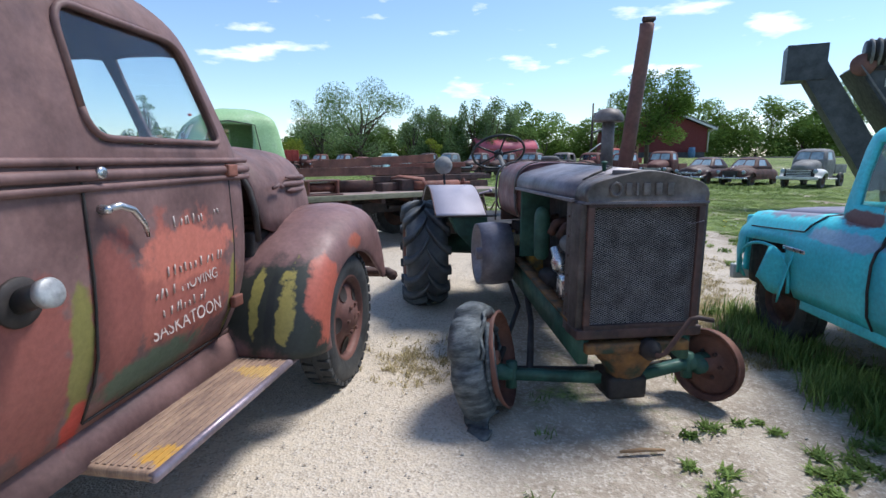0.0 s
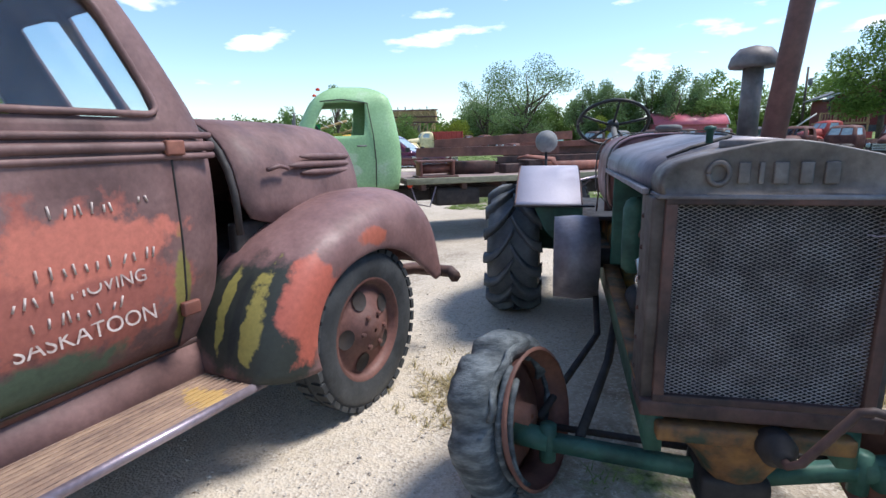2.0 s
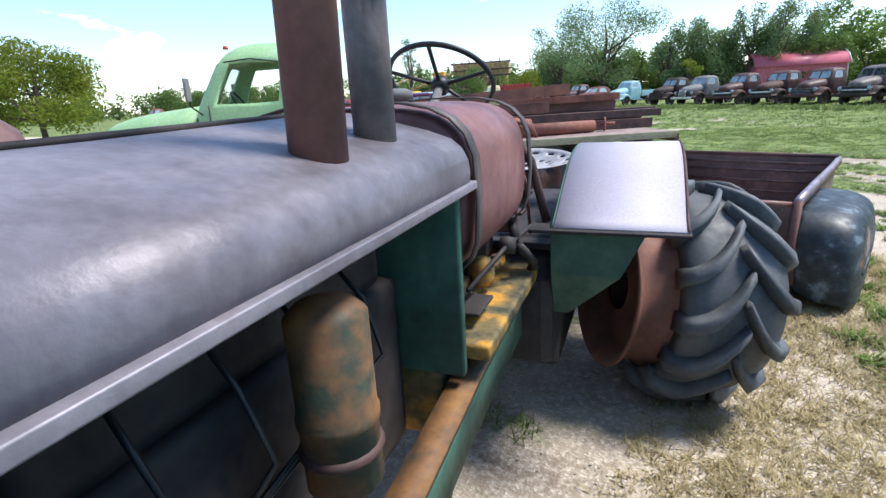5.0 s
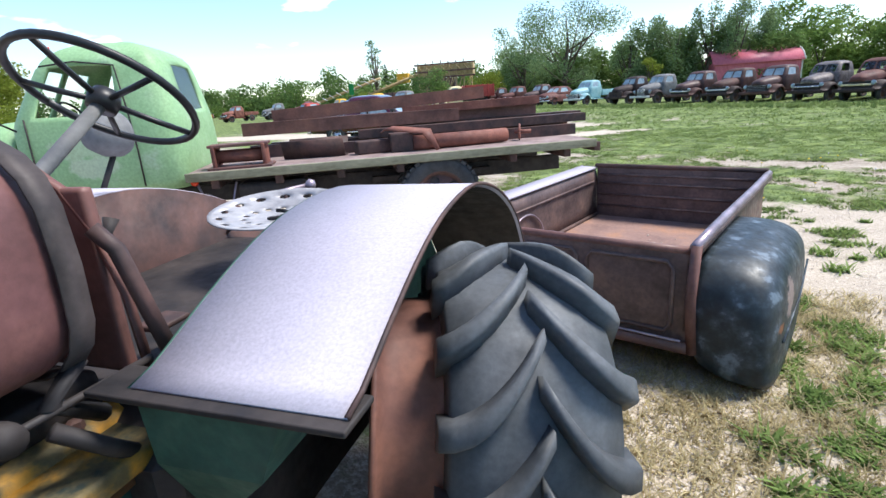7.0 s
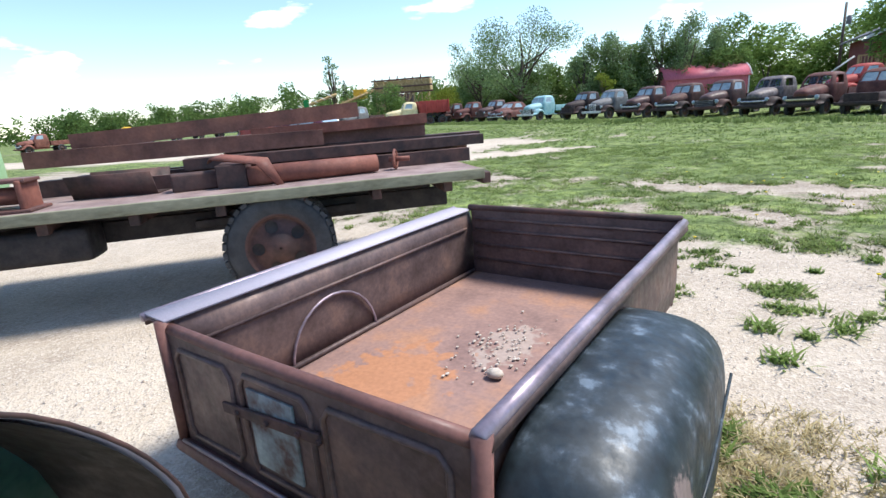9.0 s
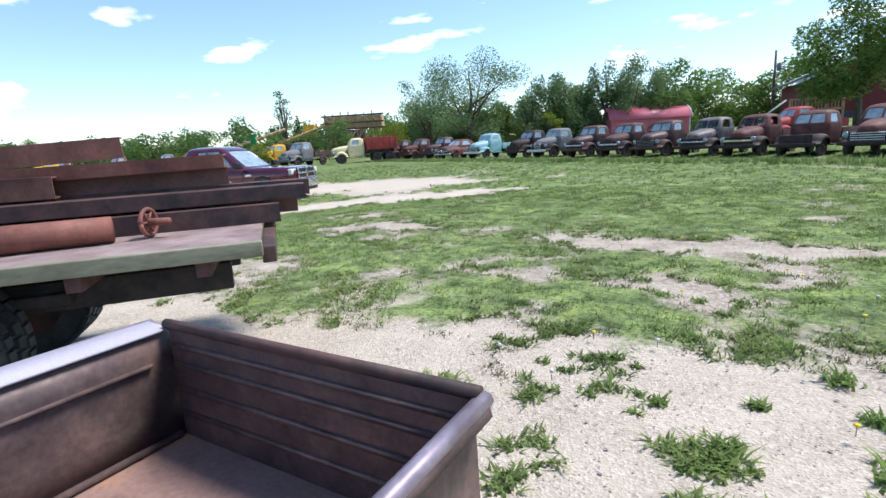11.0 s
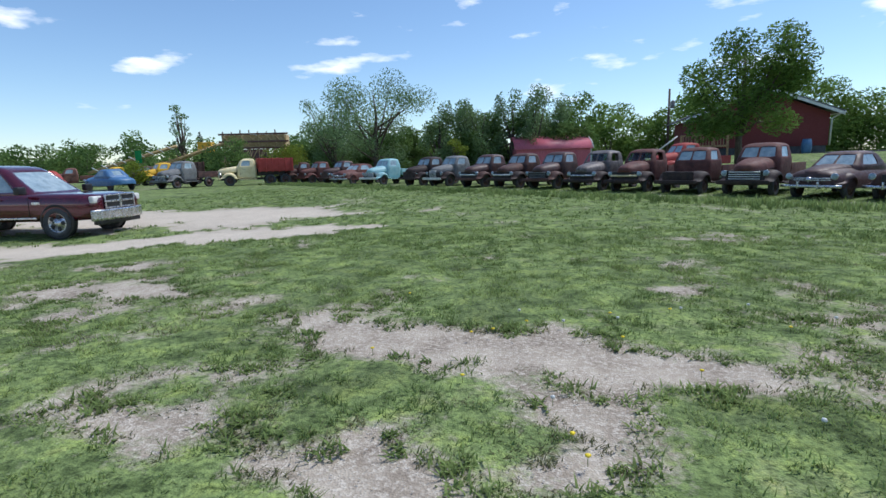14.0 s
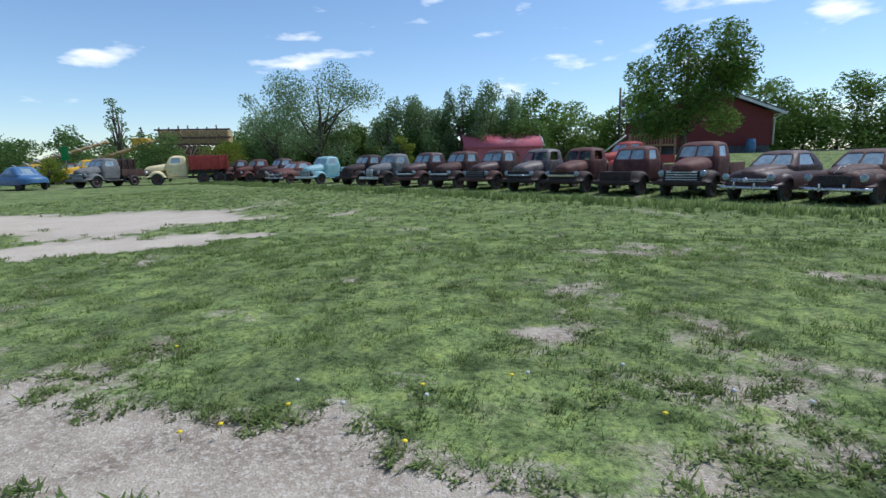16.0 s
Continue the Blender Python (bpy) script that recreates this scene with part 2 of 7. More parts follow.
ROW_BROWN = surf("row_brown_paint", two((0.045, 0.024, 0.022), (0.095, 0.046, 0.04)), 2.5, (0.4, 0.7))
PLASTIC = surf("black_plastic", two((0.012, 0.012, 0.013), (0.022, 0.022, 0.023)), 6, (0.35, 0.5), 0, 0.02)
SIDING = surf("red_siding", two((0.14, 0.025, 0.028), (0.2, 0.04, 0.042)), 3, stretch=(1, 1, 12))
# shed's own pinkish red, with the brightness of its sunlit side mixed in
SHED_PINK = surf("sunlit_red_sheet", two((0.42, 0.09, 0.125), (0.54, 0.14, 0.18)), 3, (0.35, 0.55), stretch=(6, 1, 1))
BARN_RED = surf("red_sheet_metal", two((0.5, 0.09, 0.11), (0.6, 0.13, 0.15)), 3, (0.35, 0.55), stretch=(6, 1, 1))
SHINGLE = surf("grey_shingles", two((0.1, 0.1, 0.105), (0.18, 0.18, 0.185)), 8)
CONCRETE = surf("dark_foundation", two((0.05, 0.055, 0.065), (0.09, 0.09, 0.1)), 3)
DARK_GREY = surf("dark_machine_grey", two((0.035, 0.042, 0.05), (0.075, 0.082, 0.092)), 3, (0.35, 0.6), 0.3)
BARK = surf("bark", two((0.06, 0.045, 0.035), (0.13, 0.1, 0.08)), 8, bump=0.6, stretch=(1, 1, 0.3))
STONE = surf("pale_stones", two((0.38, 0.33, 0.28), (0.6, 0.54, 0.47)), 30, bump=0.3)
RED_LIGHT = surf("red_lens", two((0.5, 0.03, 0.01), (0.6, 0.06, 0.02)), 5, (0.2, 0.3))
SEED_WHITE = surf("seed_head_white", two((0.5, 0.5, 0.48), (0.68, 0.68, 0.66)), 60)
DANDELION = surf("dandelion_yellow", two((0.75, 0.55, 0.02), (0.85, 0.65, 0.03)), 5)


def glass_mat(name, tint, rough=0.03):
    m = bpy.data.materials.new(name)
    m.use_nodes = True
    n, l = m.node_tree.nodes, m.node_tree.links
    n.clear()
    out, mix, tr, gl, lw, pw = (n.new("ShaderNodeOutputMaterial"), n.new("ShaderNodeMixShader"), n.new("ShaderNodeBsdfTransparent"),
                                n.new("ShaderNodeBsdfGlossy"), n.new("ShaderNodeLayerWeight"), n.new("ShaderNodeMath"))
    tr.inputs[0].default_value = (*tint, 1)
    gl.inputs["Roughness"].default_value = rough
    pw.operation, pw.inputs[1].default_value = "MULTIPLY_ADD", .35
    pw.inputs[2].default_value = .05
    cube = n.new("ShaderNodeMath")
    cube.operation, cube.inputs[1].default_value = "POWER", 4
    l.new(lw.outputs["Facing"], cube.inputs[0])
    l.new(cube.outputs[0], pw.inputs[0])
    l.new(pw.outputs[0], mix.inputs[0])
    l.new(tr.outputs[0], mix.inputs[1])
    l.new(gl.outputs[0], mix.inputs[2])
    l.new(mix.outputs[0], out.inputs[0])
    return m


def leaf_mat(name, a, b, scale, trans=.5):
    """Thin leaf: light falls on it and through it."""
    m = bpy.data.materials.new(name)
    m.use_nodes = True
    n, l = m.node_tree.nodes, m.node_tree.links
    n.clear()
    out, mix, di, tl, no, rp, ge, hs, rnd = (n.new("ShaderNodeOutputMaterial"), n.new("ShaderNodeMixShader"), n.new("ShaderNodeBsdfDiffuse"), n.new("ShaderNodeBsdfTranslucent"),
                                 n.new("ShaderNodeTexNoise"), n.new("ShaderNodeValToRGB"), n.new("ShaderNodeNewGeometry"), n.new("ShaderNodeHueSaturation"), n.new("ShaderNodeMapRange"))
    no.inputs["Scale"].default_value, no.inputs["Detail"].default_value = scale, 3
    l.new(ge.outputs["Position"], no.inputs["Vector"])
    e = rp.color_ramp.elements
    e[0].position, e[0].color, e[1].position, e[1].color = .35, (*a, 1), .65, (*b, 1)
    l.new(no.outputs["Fac"], rp.inputs[0])
    l.new(ge.outputs["Random Per Island"], rnd.inputs[0])
    rnd.inputs["To Min"].default_value, rnd.inputs["To Max"].default_value = .65, 1.35
    l.new(rnd.outputs[0], hs.inputs["Value"])
    l.new(rp.outputs[0], hs.inputs["Color"])
    l.new(hs.outputs[0], di.inputs["Color"])
    l.new(hs.outputs[0], tl.inputs["Color"])
    mix.inputs[0].default_value = trans
    l.new(di.outputs[0], mix.inputs[1])
    l.new(tl.outputs[0], mix.inputs[2])
    l.new(mix.outputs[0], out.inputs[0])
    return m


LEAF = leaf_mat("green_leaves", (.115, .19, .045), (.22, .32, .085), .25)
LEAF_DARK = leaf_mat("dark_leaves", (.1, .165, .055), (.19, .28, .085), .25)
LEAF_SILVER = leaf_mat("silvery_leaves", (.13, .205, .09), (.25, .34, .16), .25)
LEAF_YELLOW = leaf_mat("young_yellow_leaves", (.15, .2, .03), (.26, .31, .06), .5)
NEEDLE = leaf_mat("spruce_needles", (.03, .05, .035), (.05, .08, .05), .3, .2)
GRASS = leaf_mat("meadow_grass", (.145, .205, .07), (.27, .34, .125), .5)
GRASS_DULL = leaf_mat("dull_thatch", (.13, .14, .07), (.22, .22, .12), .7)
GRASS_DRY = leaf_mat("dry_straw_grass", (.34, .28, .15), (.52, .45, .27), .8)
GRASS_TALL = leaf_mat("tall_fresh_grass", (.13, .2, .06), (.25, .34, .11), 2)
GLASS = glass_mat("window_glass", (0.92, 0.95, 0.96))
GLASS_DUSTY = surf("dusty_glass", two((0.2, 0.27, 0.31), (0.34, 0.42, 0.46)), 4, (0.05, 0.15), 0, 0.02, spec=0.8)


# ---------- mesh helpers ----------
def part(name, bm, mat, parent=None, label="", smooth=True, sub=0, thick=0.0):
    me = bpy.data.meshes.new(name)
    bmesh.ops.recalc_face_normals(bm, faces=bm.faces)
    bm.to_mesh(me)
    bm.free()
    me.materials.append(mat)
    if smooth:
        me.shade_smooth()
    ob = new(name, me)
    ob.parent = parent
    if sub:
        s = ob.modifiers.new("round", "SUBSURF")
        s.levels = s.render_levels = sub
    if thick:
        s = ob.modifiers.new("thickness", "SOLIDIFY")
        s.thickness, s.offset = thick, -1
    if label:
        tagged(ob, label)
    return ob


def thing(name, m, label, category, group="", kind=""):
    ob = new(name)
    ob.empty_display_size = 0.2
    ob.matrix_world = m
    return tagged(ob, label, category, group, kind)


def B():
    return bmesh.new()


def box(bm, x0, x1, y0, y1, z0, z1, bev=0.01, m=None):
    r = bmesh.ops.create_cube(bm, size=1)
    vs = r["verts"]
    for v in vs:
        v.co = Vector(((x0 + x1) / 2 + v.co.x * (x1 - x0), (y0 + y1) / 2 + v.co.y * (y1 - y0), (z0 + z1) / 2 + v.co.z * (z1 - z0)))
    if bev:
        es = list({e for v in vs for e in v.link_edges})
        g = bmesh.ops.bevel(bm, geom=es, offset=min(bev, abs(x1 - x0) * .4, abs(y1 - y0) * .4, abs(z1 - z0) * .4), segments=2, profile=0.7, affect="EDGES")
        vs = list({v for f in g["faces"] for v in f.verts} | {v for v in vs if v.is_valid})
    if m is not None:
        bmesh.ops.transform(bm, matrix=m, verts=[v for v in vs if v.is_valid])
    return bm


def bx(*a, bev=0.01, m=None):
    return box(B(), *a, bev=bev, m=m)


def loft(bm, rings, closed=True, cap0=False, cap1=False, skip=()):
    """Quads between rings of points; skip holds (ring, segment) pairs left open."""
    vs = [[bm.verts.new(p) for p in r] for r in rings]
    n = len(rings[0])
    for i in range(len(vs) - 1):
        for k in range(n if closed else n - 1):
            if (i, k) not in skip:
                bm.faces.new((vs[i][k], vs[i][(k + 1) % n], vs[i + 1][(k + 1) % n], vs[i + 1][k]))
    if cap0:
        bm.faces.new(vs[0])
    if cap1:
        bm.faces.new(vs[-1])
    return bm


def tube(bm, pts, r, n=8, cap=True):
    pts = [Vector(p) for p in pts]
    rs = r if isinstance(r, (list, tuple)) else [r] * len(pts)
    rings, up = [], None
    for i, p in enumerate(pts):
        d = (pts[min(i + 1, len(pts) - 1)] - pts[max(i - 1, 0)]).normalized()
        a = (up - d * up.dot(d)).normalized() if up is not None and (up - d * up.dot(d)).length > 1e-3 else d.orthogonal().normalized()
        up = a
        b = d.cross(a)
        rings.append([p + (a * math.cos(t) + b * math.sin(t)) * rs[i] for t in [2 * math.pi * k / n for k in range(n)]])
    return loft(bm, rings, True, cap, cap)


def lathe(bm, prof, n=32, m=None, ends=True):
    """Profile (radius, height) turned about local z, then moved by m."""
    m = m or Matrix()
    rings = [[m @ Vector((r * math.cos(2 * math.pi * k / n), r * math.sin(2 * math.pi * k / n), h)) for k in range(n)] for r, h in prof]
    return loft(bm, rings, True, ends, ends)


SIDE = pose(0, 0, 0, 0, 90, 0)      # turns the lathe's axis along +x


def at(x, y, z, m=None):
    return Matrix.Translation((x, y, z)) @ (m if m is not None else Matrix())


def bend(f, us, vs):
    """Open sheet over a grid of parameters."""
    return loft(B(), [[Vector(f(u, v)) for v in vs] for u in us], closed=False)


def steps(a, b, n):
    return [a + (b - a) * k / (n - 1) for k in range(n)]


def wheel(parent, x, y, z, r, w, mat_rim, side=1, holes=0, lugs=0, name="wheel", rim_r=None, flat=0.0, tread=0.012):
    """Tyre and rim about the x axis; side is the outward direction."""
    rr = rim_r or r * 0.6
    h = w / 2
    hub = new(name)
    hub.empty_display_size = 0.1
    hub.parent = parent
    hub.location = (x, y, z)
    hub.rotation_euler = (0, 0, 0 if side > 0 else math.pi)
    prof = [(rr, -h * .8), (rr + (r - rr) * .35, -h), (r - .045, -h * .98), (r - .008, -h * .78), (r, 0), (r - .008, h * .78), (r - .045, h * .98), (rr + (r - rr) * .35, h), (rr, h * .8)]
    bm = lathe(B(), prof, 40, SIDE, False)
    if tread:
        for s in (-1, 1):
            lug = box(B(), min(s * h * .2, s * h * .95), max(s * h * .2, s * h * .95), -.028, .028, -.02, tread, 0)
            me = bpy.data.meshes.new("tread_block")
            lug.to_mesh(me)
            lug.free()
            me.materials.append(RUBBER_DARK)
            for k in range(36):
                low = math.cos(2 * math.pi * k / 36) < -.985 and flat
                ob = new("tread_block", me)
                ob.parent = hub
                ob.matrix_local = pose(0, 0, 0, 10 * k + s * 2.5, 0, 0) @ at(0, 0, r - (flat if low else 0))
    if flat:
        for v in bm.verts:
            if v.co.z < -r + flat:
                v.co.z = -r + flat
                v.co.x *= 1.08
    part("tyre", bm, RUBBER_DARK, hub)
    prof = [(rr + .012, h * .82), (rr - .005, h * .86), (rr - .02, h * .6), (rr * .86, h * .35), (rr * .8, h * .45), (rr * .45, h * .75), (rr * .4, h * 1.05), (rr * .25, h * 1.08), (rr * .22, h * 1.2), (.01, h * 1.22)]
    bm = lathe(B(), prof, 40, SIDE, False)
    lathe(bm, [(rr + .012, h * .82), (rr, -h * .82), (rr * .2, -h * .5), (.01, -h * .5)], 24, SIDE, False)
    part("rim", bm, mat_rim, hub)
    for k in range(holes):
        a = 2 * math.pi * (k + .5) / holes
        bm = lathe(B(), [(rr * .19, 0), (rr * .17, -.004), (.002, -.006)], 14, at(h * .62, math.cos(a) * rr * .66, math.sin(a) * rr * .66, SIDE @ pose(0, 0, 0, 0, 0, 0)), False)
        for v in bm.verts:
            d = Vector((0, v.co.y, v.co.z)).length / (rr * .66)
            v.co.x += h * .45 * (1 - d) + .004
        part("hand_hole", bm, BLACK_STEEL, hub)
    for k in range(lugs):
        a = 2 * math.pi * k / lugs
        part("lug_nut", lathe(B(), [(.016, -.02), (.016, .02), (.006, .024)], 6, at(h * 1.0, math.cos(a) * rr * .34, math.sin(a) * rr * .34, SIDE)), mat_rim, hub, smooth=False)
    return hub


# ---------- ground ----------
def smooth(a, b, x):
    t = min(1, max(0, (x - a) / (b - a)))
    return t * t * (3 - 2 * t)


def height(x, y):
    """Level yard, dipping a little by the drive and rising to the row of trucks."""
    return 0.17 * smooth(24, 42, y) + 1.3 * smooth(36, 57, y) * smooth(2, 13, x) - 0.22 * math.exp(-((x + 9) / 5) ** 2 - ((y - 20.5) / 4) ** 2)


# bare worn places in the grass: centre, radii, depth
WORN = [(4.1, 15.5, 1.8, .3, .55), (3.0, 16.3, 1.4, .35, -.35), (4.7, 14.75, .5, .75, .5), (5.4, 15.2, .75, .3, .35), (2.2, 13.8, .45, .25, .4), (2.2, 14.6, .3, .35, .35), (3.85, 12.9, .35, .7, .5), (2.4, 12.3, .6, .5, .4),
        (3.4, 13.7, .55, .25, .45), (4.7, 13.85, .35, .2, .4), (1.75, 13.9, .35, .2, .4), (-2.9, 18.0, 1.0, .35, .5), (5.6, 17.7, .3, .16, .9), (3.3, 14.6, .8, .45, -.5), (6.2, 14.2, .9, .6, -.45), (2.0, 15.2, .5, .4, -.3), (7.2, 16.0, 1.2, .25, .3), (2.6, 19.5, 1.6, .25, .3), (-.6, 16.6, 1.2, .25, .35)]


def cover(x, y):
    """How much grass grows at a place, and how pale the bare ground is there."""
    n1 = noise.noise((x * .35, y * .35, 3.1)) * .5 + noise.noise((x * .9, y * .9, 7.7)) * .35 + noise.noise((x * 2.6, y * 2.6, 1.2)) * .3
    g = 0.0
    lane = smooth(1.25, 0.6, abs(x - 0.1 - .02 * y)) if y < 11 else 0
    track = smooth(1.5, .8, abs(x - 2.2 + .25 * (y - 3))) if y < 5 else 0
    g += -.75 * lane - .2 * track
    g += .45 * smooth(2.9, 3.5, x) * smooth(5.8, 4.8, y) * smooth(-2, 1, y)
    g += -.3 * smooth(6.5, 4.5, x) * smooth(4.6, 6.0, y) * smooth(14, 10, y)
    g += .2 * smooth(13.5, 18.5, y - .12 * x) + .25 * smooth(20, 27, y)
    g += -.18 * math.exp(-((y - 14.6 - .1 * x) / 1.3) ** 2)
    g += -.14 * smooth(15, 11, y) * smooth(7, 9, y)
    g += .22 * smooth(-8, -2, y - 9 - .35 * x) * smooth(8, 12, y)
    g += .2 * smooth(13.4, 14.6, y) - .3 * math.exp(-((x - 4.5) / 1.6) ** 2 - ((y - 15.9) / .55) ** 2) - .12 * smooth(13.6, 12.6, y) * smooth(9, 10, y)
    field = .24 + .16 * smooth(17, 22, y) - .5 * smooth(12.6, 11.5, y - .12 * (x - 2)) * smooth(6.2, 4.4, x) - .3 * smooth(.2, -1.2, x) * smooth(14.6, 12.8, y)
    for px, py, rx, ry, k in WORN:
        field -= .8 * k * math.exp(-((x - px) / rx) ** 2 - ((y - py) / ry) ** 2)
    far = smooth(8.2, 9.6, y)
    g += (field - g) * far
    d1 = abs(y - 26.5 - .12 * x) + .75 * max(0, x + 5) + 1.7 * n1
    d2 = abs(y - 20.0 - .5 * (x + 7)) + max(0, x + 2) * .7 + 1.4 * n1
    drive = smooth(3.6, .9, d1) + smooth(1.9, .6, d2)
    g += -.9 * min(1, drive)
    g += -.3 * smooth(-2, -4, x) * smooth(22, 10, y) * smooth(4, 8, y)
    lane = max(lane, .55 * smooth(13.2, 11.8, y) * smooth(7, 9, y) * smooth(5.5, 4, x))
    straw = smooth(2.0, 2.8, x) * smooth(6.8, 5.2, x) * smooth(3.8, 5.0, y) * smooth(10.5, 8.5, y)
    g -= .22 * straw
    lane = max(lane, .75 * straw)
    return smooth(-.26, .36, g + n1 - .02), max(lane, min(1, drive))


def spread(dense0, dense1, step, far):
    inner = list(np.arange(dense0, dense1 + 1e-6, step))
    out, s, p = [], step, dense1
    while p < far:
        s *= 1.16
        p += s
        out.append(p)
    low, s, p = [], step, dense0
    while p > -far:
        s *= 1.16
        p -= s
        low.append(p)
    return low[::-1] + inner + out


def ground():
    xs, ys = spread(-6, 13, .1, 1500), spread(0, 24, .1, 1500)
    verts, cov = [], []
    for y in ys:
        for x in xs:
            near = abs(x) < 60 and -20 < y < 75
            c = cover(x, y) if near else (0.9, 0.2)
            rough = (noise.noise((x * 1.1, y * 1.1, 0)) * .018 + noise.noise((x * 4, y * 4, 5)) * .008) if near else 0
            verts.append((x, y, height(x, y) + rough * (.3 if c[1] > .5 else 1) + c[0] * (.02 + .03 * noise.noise((x * 2.3, y * 2.3, 9)) if near else .02) - .01))
            cov.append(c)
    nx = len(xs)
    faces = [(j * nx + i, j * nx + i + 1, (j + 1) * nx + i + 1, (j + 1) * nx + i) for j in range(len(ys) - 1) for i in range(nx - 1)]
    me = bpy.data.meshes.new("ground")
    me.from_pydata(verts, [], faces)
    at1 = me.attributes.new("cover", "FLOAT", "POINT")
    at2 = me.attributes.new("pale", "FLOAT", "POINT")
    at1.data.foreach_set("value", [c[0] for c in cov])
    at2.data.foreach_set("value", [c[1] for c in cov])
    me.shade_smooth()
    me.materials.append(ground_mat())
    return tagged(new("ground", me), "gravel yard with bare dirt and patchy grass", "ground", kind="structure")


def ground_mat():
    m = bpy.data.materials.new("yard_ground")
    m.use_nodes = True
    n, l = m.node_tree.nodes, m.node_tree.links
    b = n["Principled BSDF"]
    ge = n.new("ShaderNodeNewGeometry")
    def noi(sc, detail=5, rough=.6):
        t = n.new("ShaderNodeTexNoise")
        t.inputs["Scale"].default_value, t.inputs["Detail"].default_value, t.inputs["Roughness"].default_value = sc, detail, rough
        l.new(ge.outputs["Position"], t.inputs["Vector"])
        return t
    def ramp(src, stops):
        r = n.new("ShaderNodeValToRGB")
        e = r.color_ramp.elements
        while len(e) < len(stops):
            e.new(.5)
        for k, (p, c) in enumerate(stops):
            e[k].position, e[k].color = p, (*c, 1)
        l.new(src, r.inputs[0])
        return r.outputs[0]
    def mix(f, a, c):
        x = n.new("ShaderNodeMixRGB")
        l.new(f, x.inputs[0])
        l.new(a, x.inputs[1])
        l.new(c, x.inputs[2])
        return x.outputs[0]
    def attr(name):
        a = n.new("ShaderNodeAttribute")
        a.attribute_name = name
        return a.outputs["Fac"]
    vor = n.new("ShaderNodeTexVoronoi")
    vor.inputs["Scale"].default_value = 75
    l.new(ge.outputs["Position"], vor.inputs["Vector"])
    peb = ramp(vor.outputs["Color"], [(0.15, (.31, .262, .212)), (.5, (.48, .42, .35)), (.9, (.63, .565, .485))])
    sand = ramp(noi(1.3).outputs["Fac"], [(.3, (.47, .395, .305)), (.7, (.63, .545, .44))])
    pale = mix(ramp(noi(22, 4).outputs["Fac"], [(.38, (.1, .1, .1)), (.62, (.85, .85, .85))]), sand, peb)
    dirt = ramp(noi(2.2).outputs["Fac"], [(.3, (.19, .15, .115)), (.5, (.34, .285, .225)), (.7, (.49, .425, .345))])
    dirt = mix(ramp(noi(26, 3).outputs["Fac"], [(.42, (0, 0, 0)), (.6, (.75, .75, .75))]), dirt, peb)
    grass = ramp(noi(.9).outputs["Fac"], [(.3, (.115, .15, .065)), (.48, (.165, .22, .085)), (.6, (.21, .28, .105)), (.75, (.25, .25, .15))])
    speck = ramp(noi(24, 6, .7).outputs["Fac"], [(.36, (.22, .24, .2)), (.5, (.95, .95, .92)), (.64, (1.45, 1.4, 1.25))])
    mu = n.new("ShaderNodeMixRGB")
    mu.blend_type, mu.inputs[0].default_value = "MULTIPLY", .8
    l.new(grass, mu.inputs[1])
    l.new(speck, mu.inputs[2])
    mot = ramp(noi(3.4, 6, .65).outputs["Fac"], [(.36, (.28, .31, .27)), (.5, (.9, .9, .9)), (.64, (1.35, 1.25, 1.0))])
    mv = n.new("ShaderNodeMixRGB")
    mv.blend_type, mv.inputs[0].default_value = "MULTIPLY", .85
    l.new(mu.outputs[0], mv.inputs[1])
    l.new(mot, mv.inputs[2])
    bare = mix(attr("pale"), dirt, pale)
    jag = n.new("ShaderNodeMath")
    jag.operation, jag.inputs[1].default_value = "MULTIPLY_ADD", 2.0
    sub = n.new("ShaderNodeMath")
    sub.operation, sub.inputs[1].default_value = "SUBTRACT", .5
    l.new(noi(9, 8, .75).outputs["Fac"], sub.inputs[0])
    l.new(sub.outputs[0], jag.inputs[0])
    l.new(attr("cover"), jag.inputs[2])
    gf = ramp(jag.outputs[0], [(.25, (0, 0, 0)), (.75, (1, 1, 1))])
    l.new(mix(gf, bare, mv.outputs[0]), b.inputs["Base Color"])
    b.inputs["Roughness"].default_value = .95
    b.inputs["Specular IOR Level"].default_value = .15
    bp = n.new("ShaderNodeBump")
    bp.inputs["Strength"].default_value, bp.inputs["Distance"].default_value = .5, .012
    ad = n.new("ShaderNodeMath")
    l.new(vor.outputs["Distance"], ad.inputs[0])
    l.new(noi(25).outputs["Fac"], ad.inputs[1])
    l.new(ad.outputs[0], bp.inputs["Height"])
    l.new(bp.outputs[0], b.inputs["Normal"])
    return m


ground()


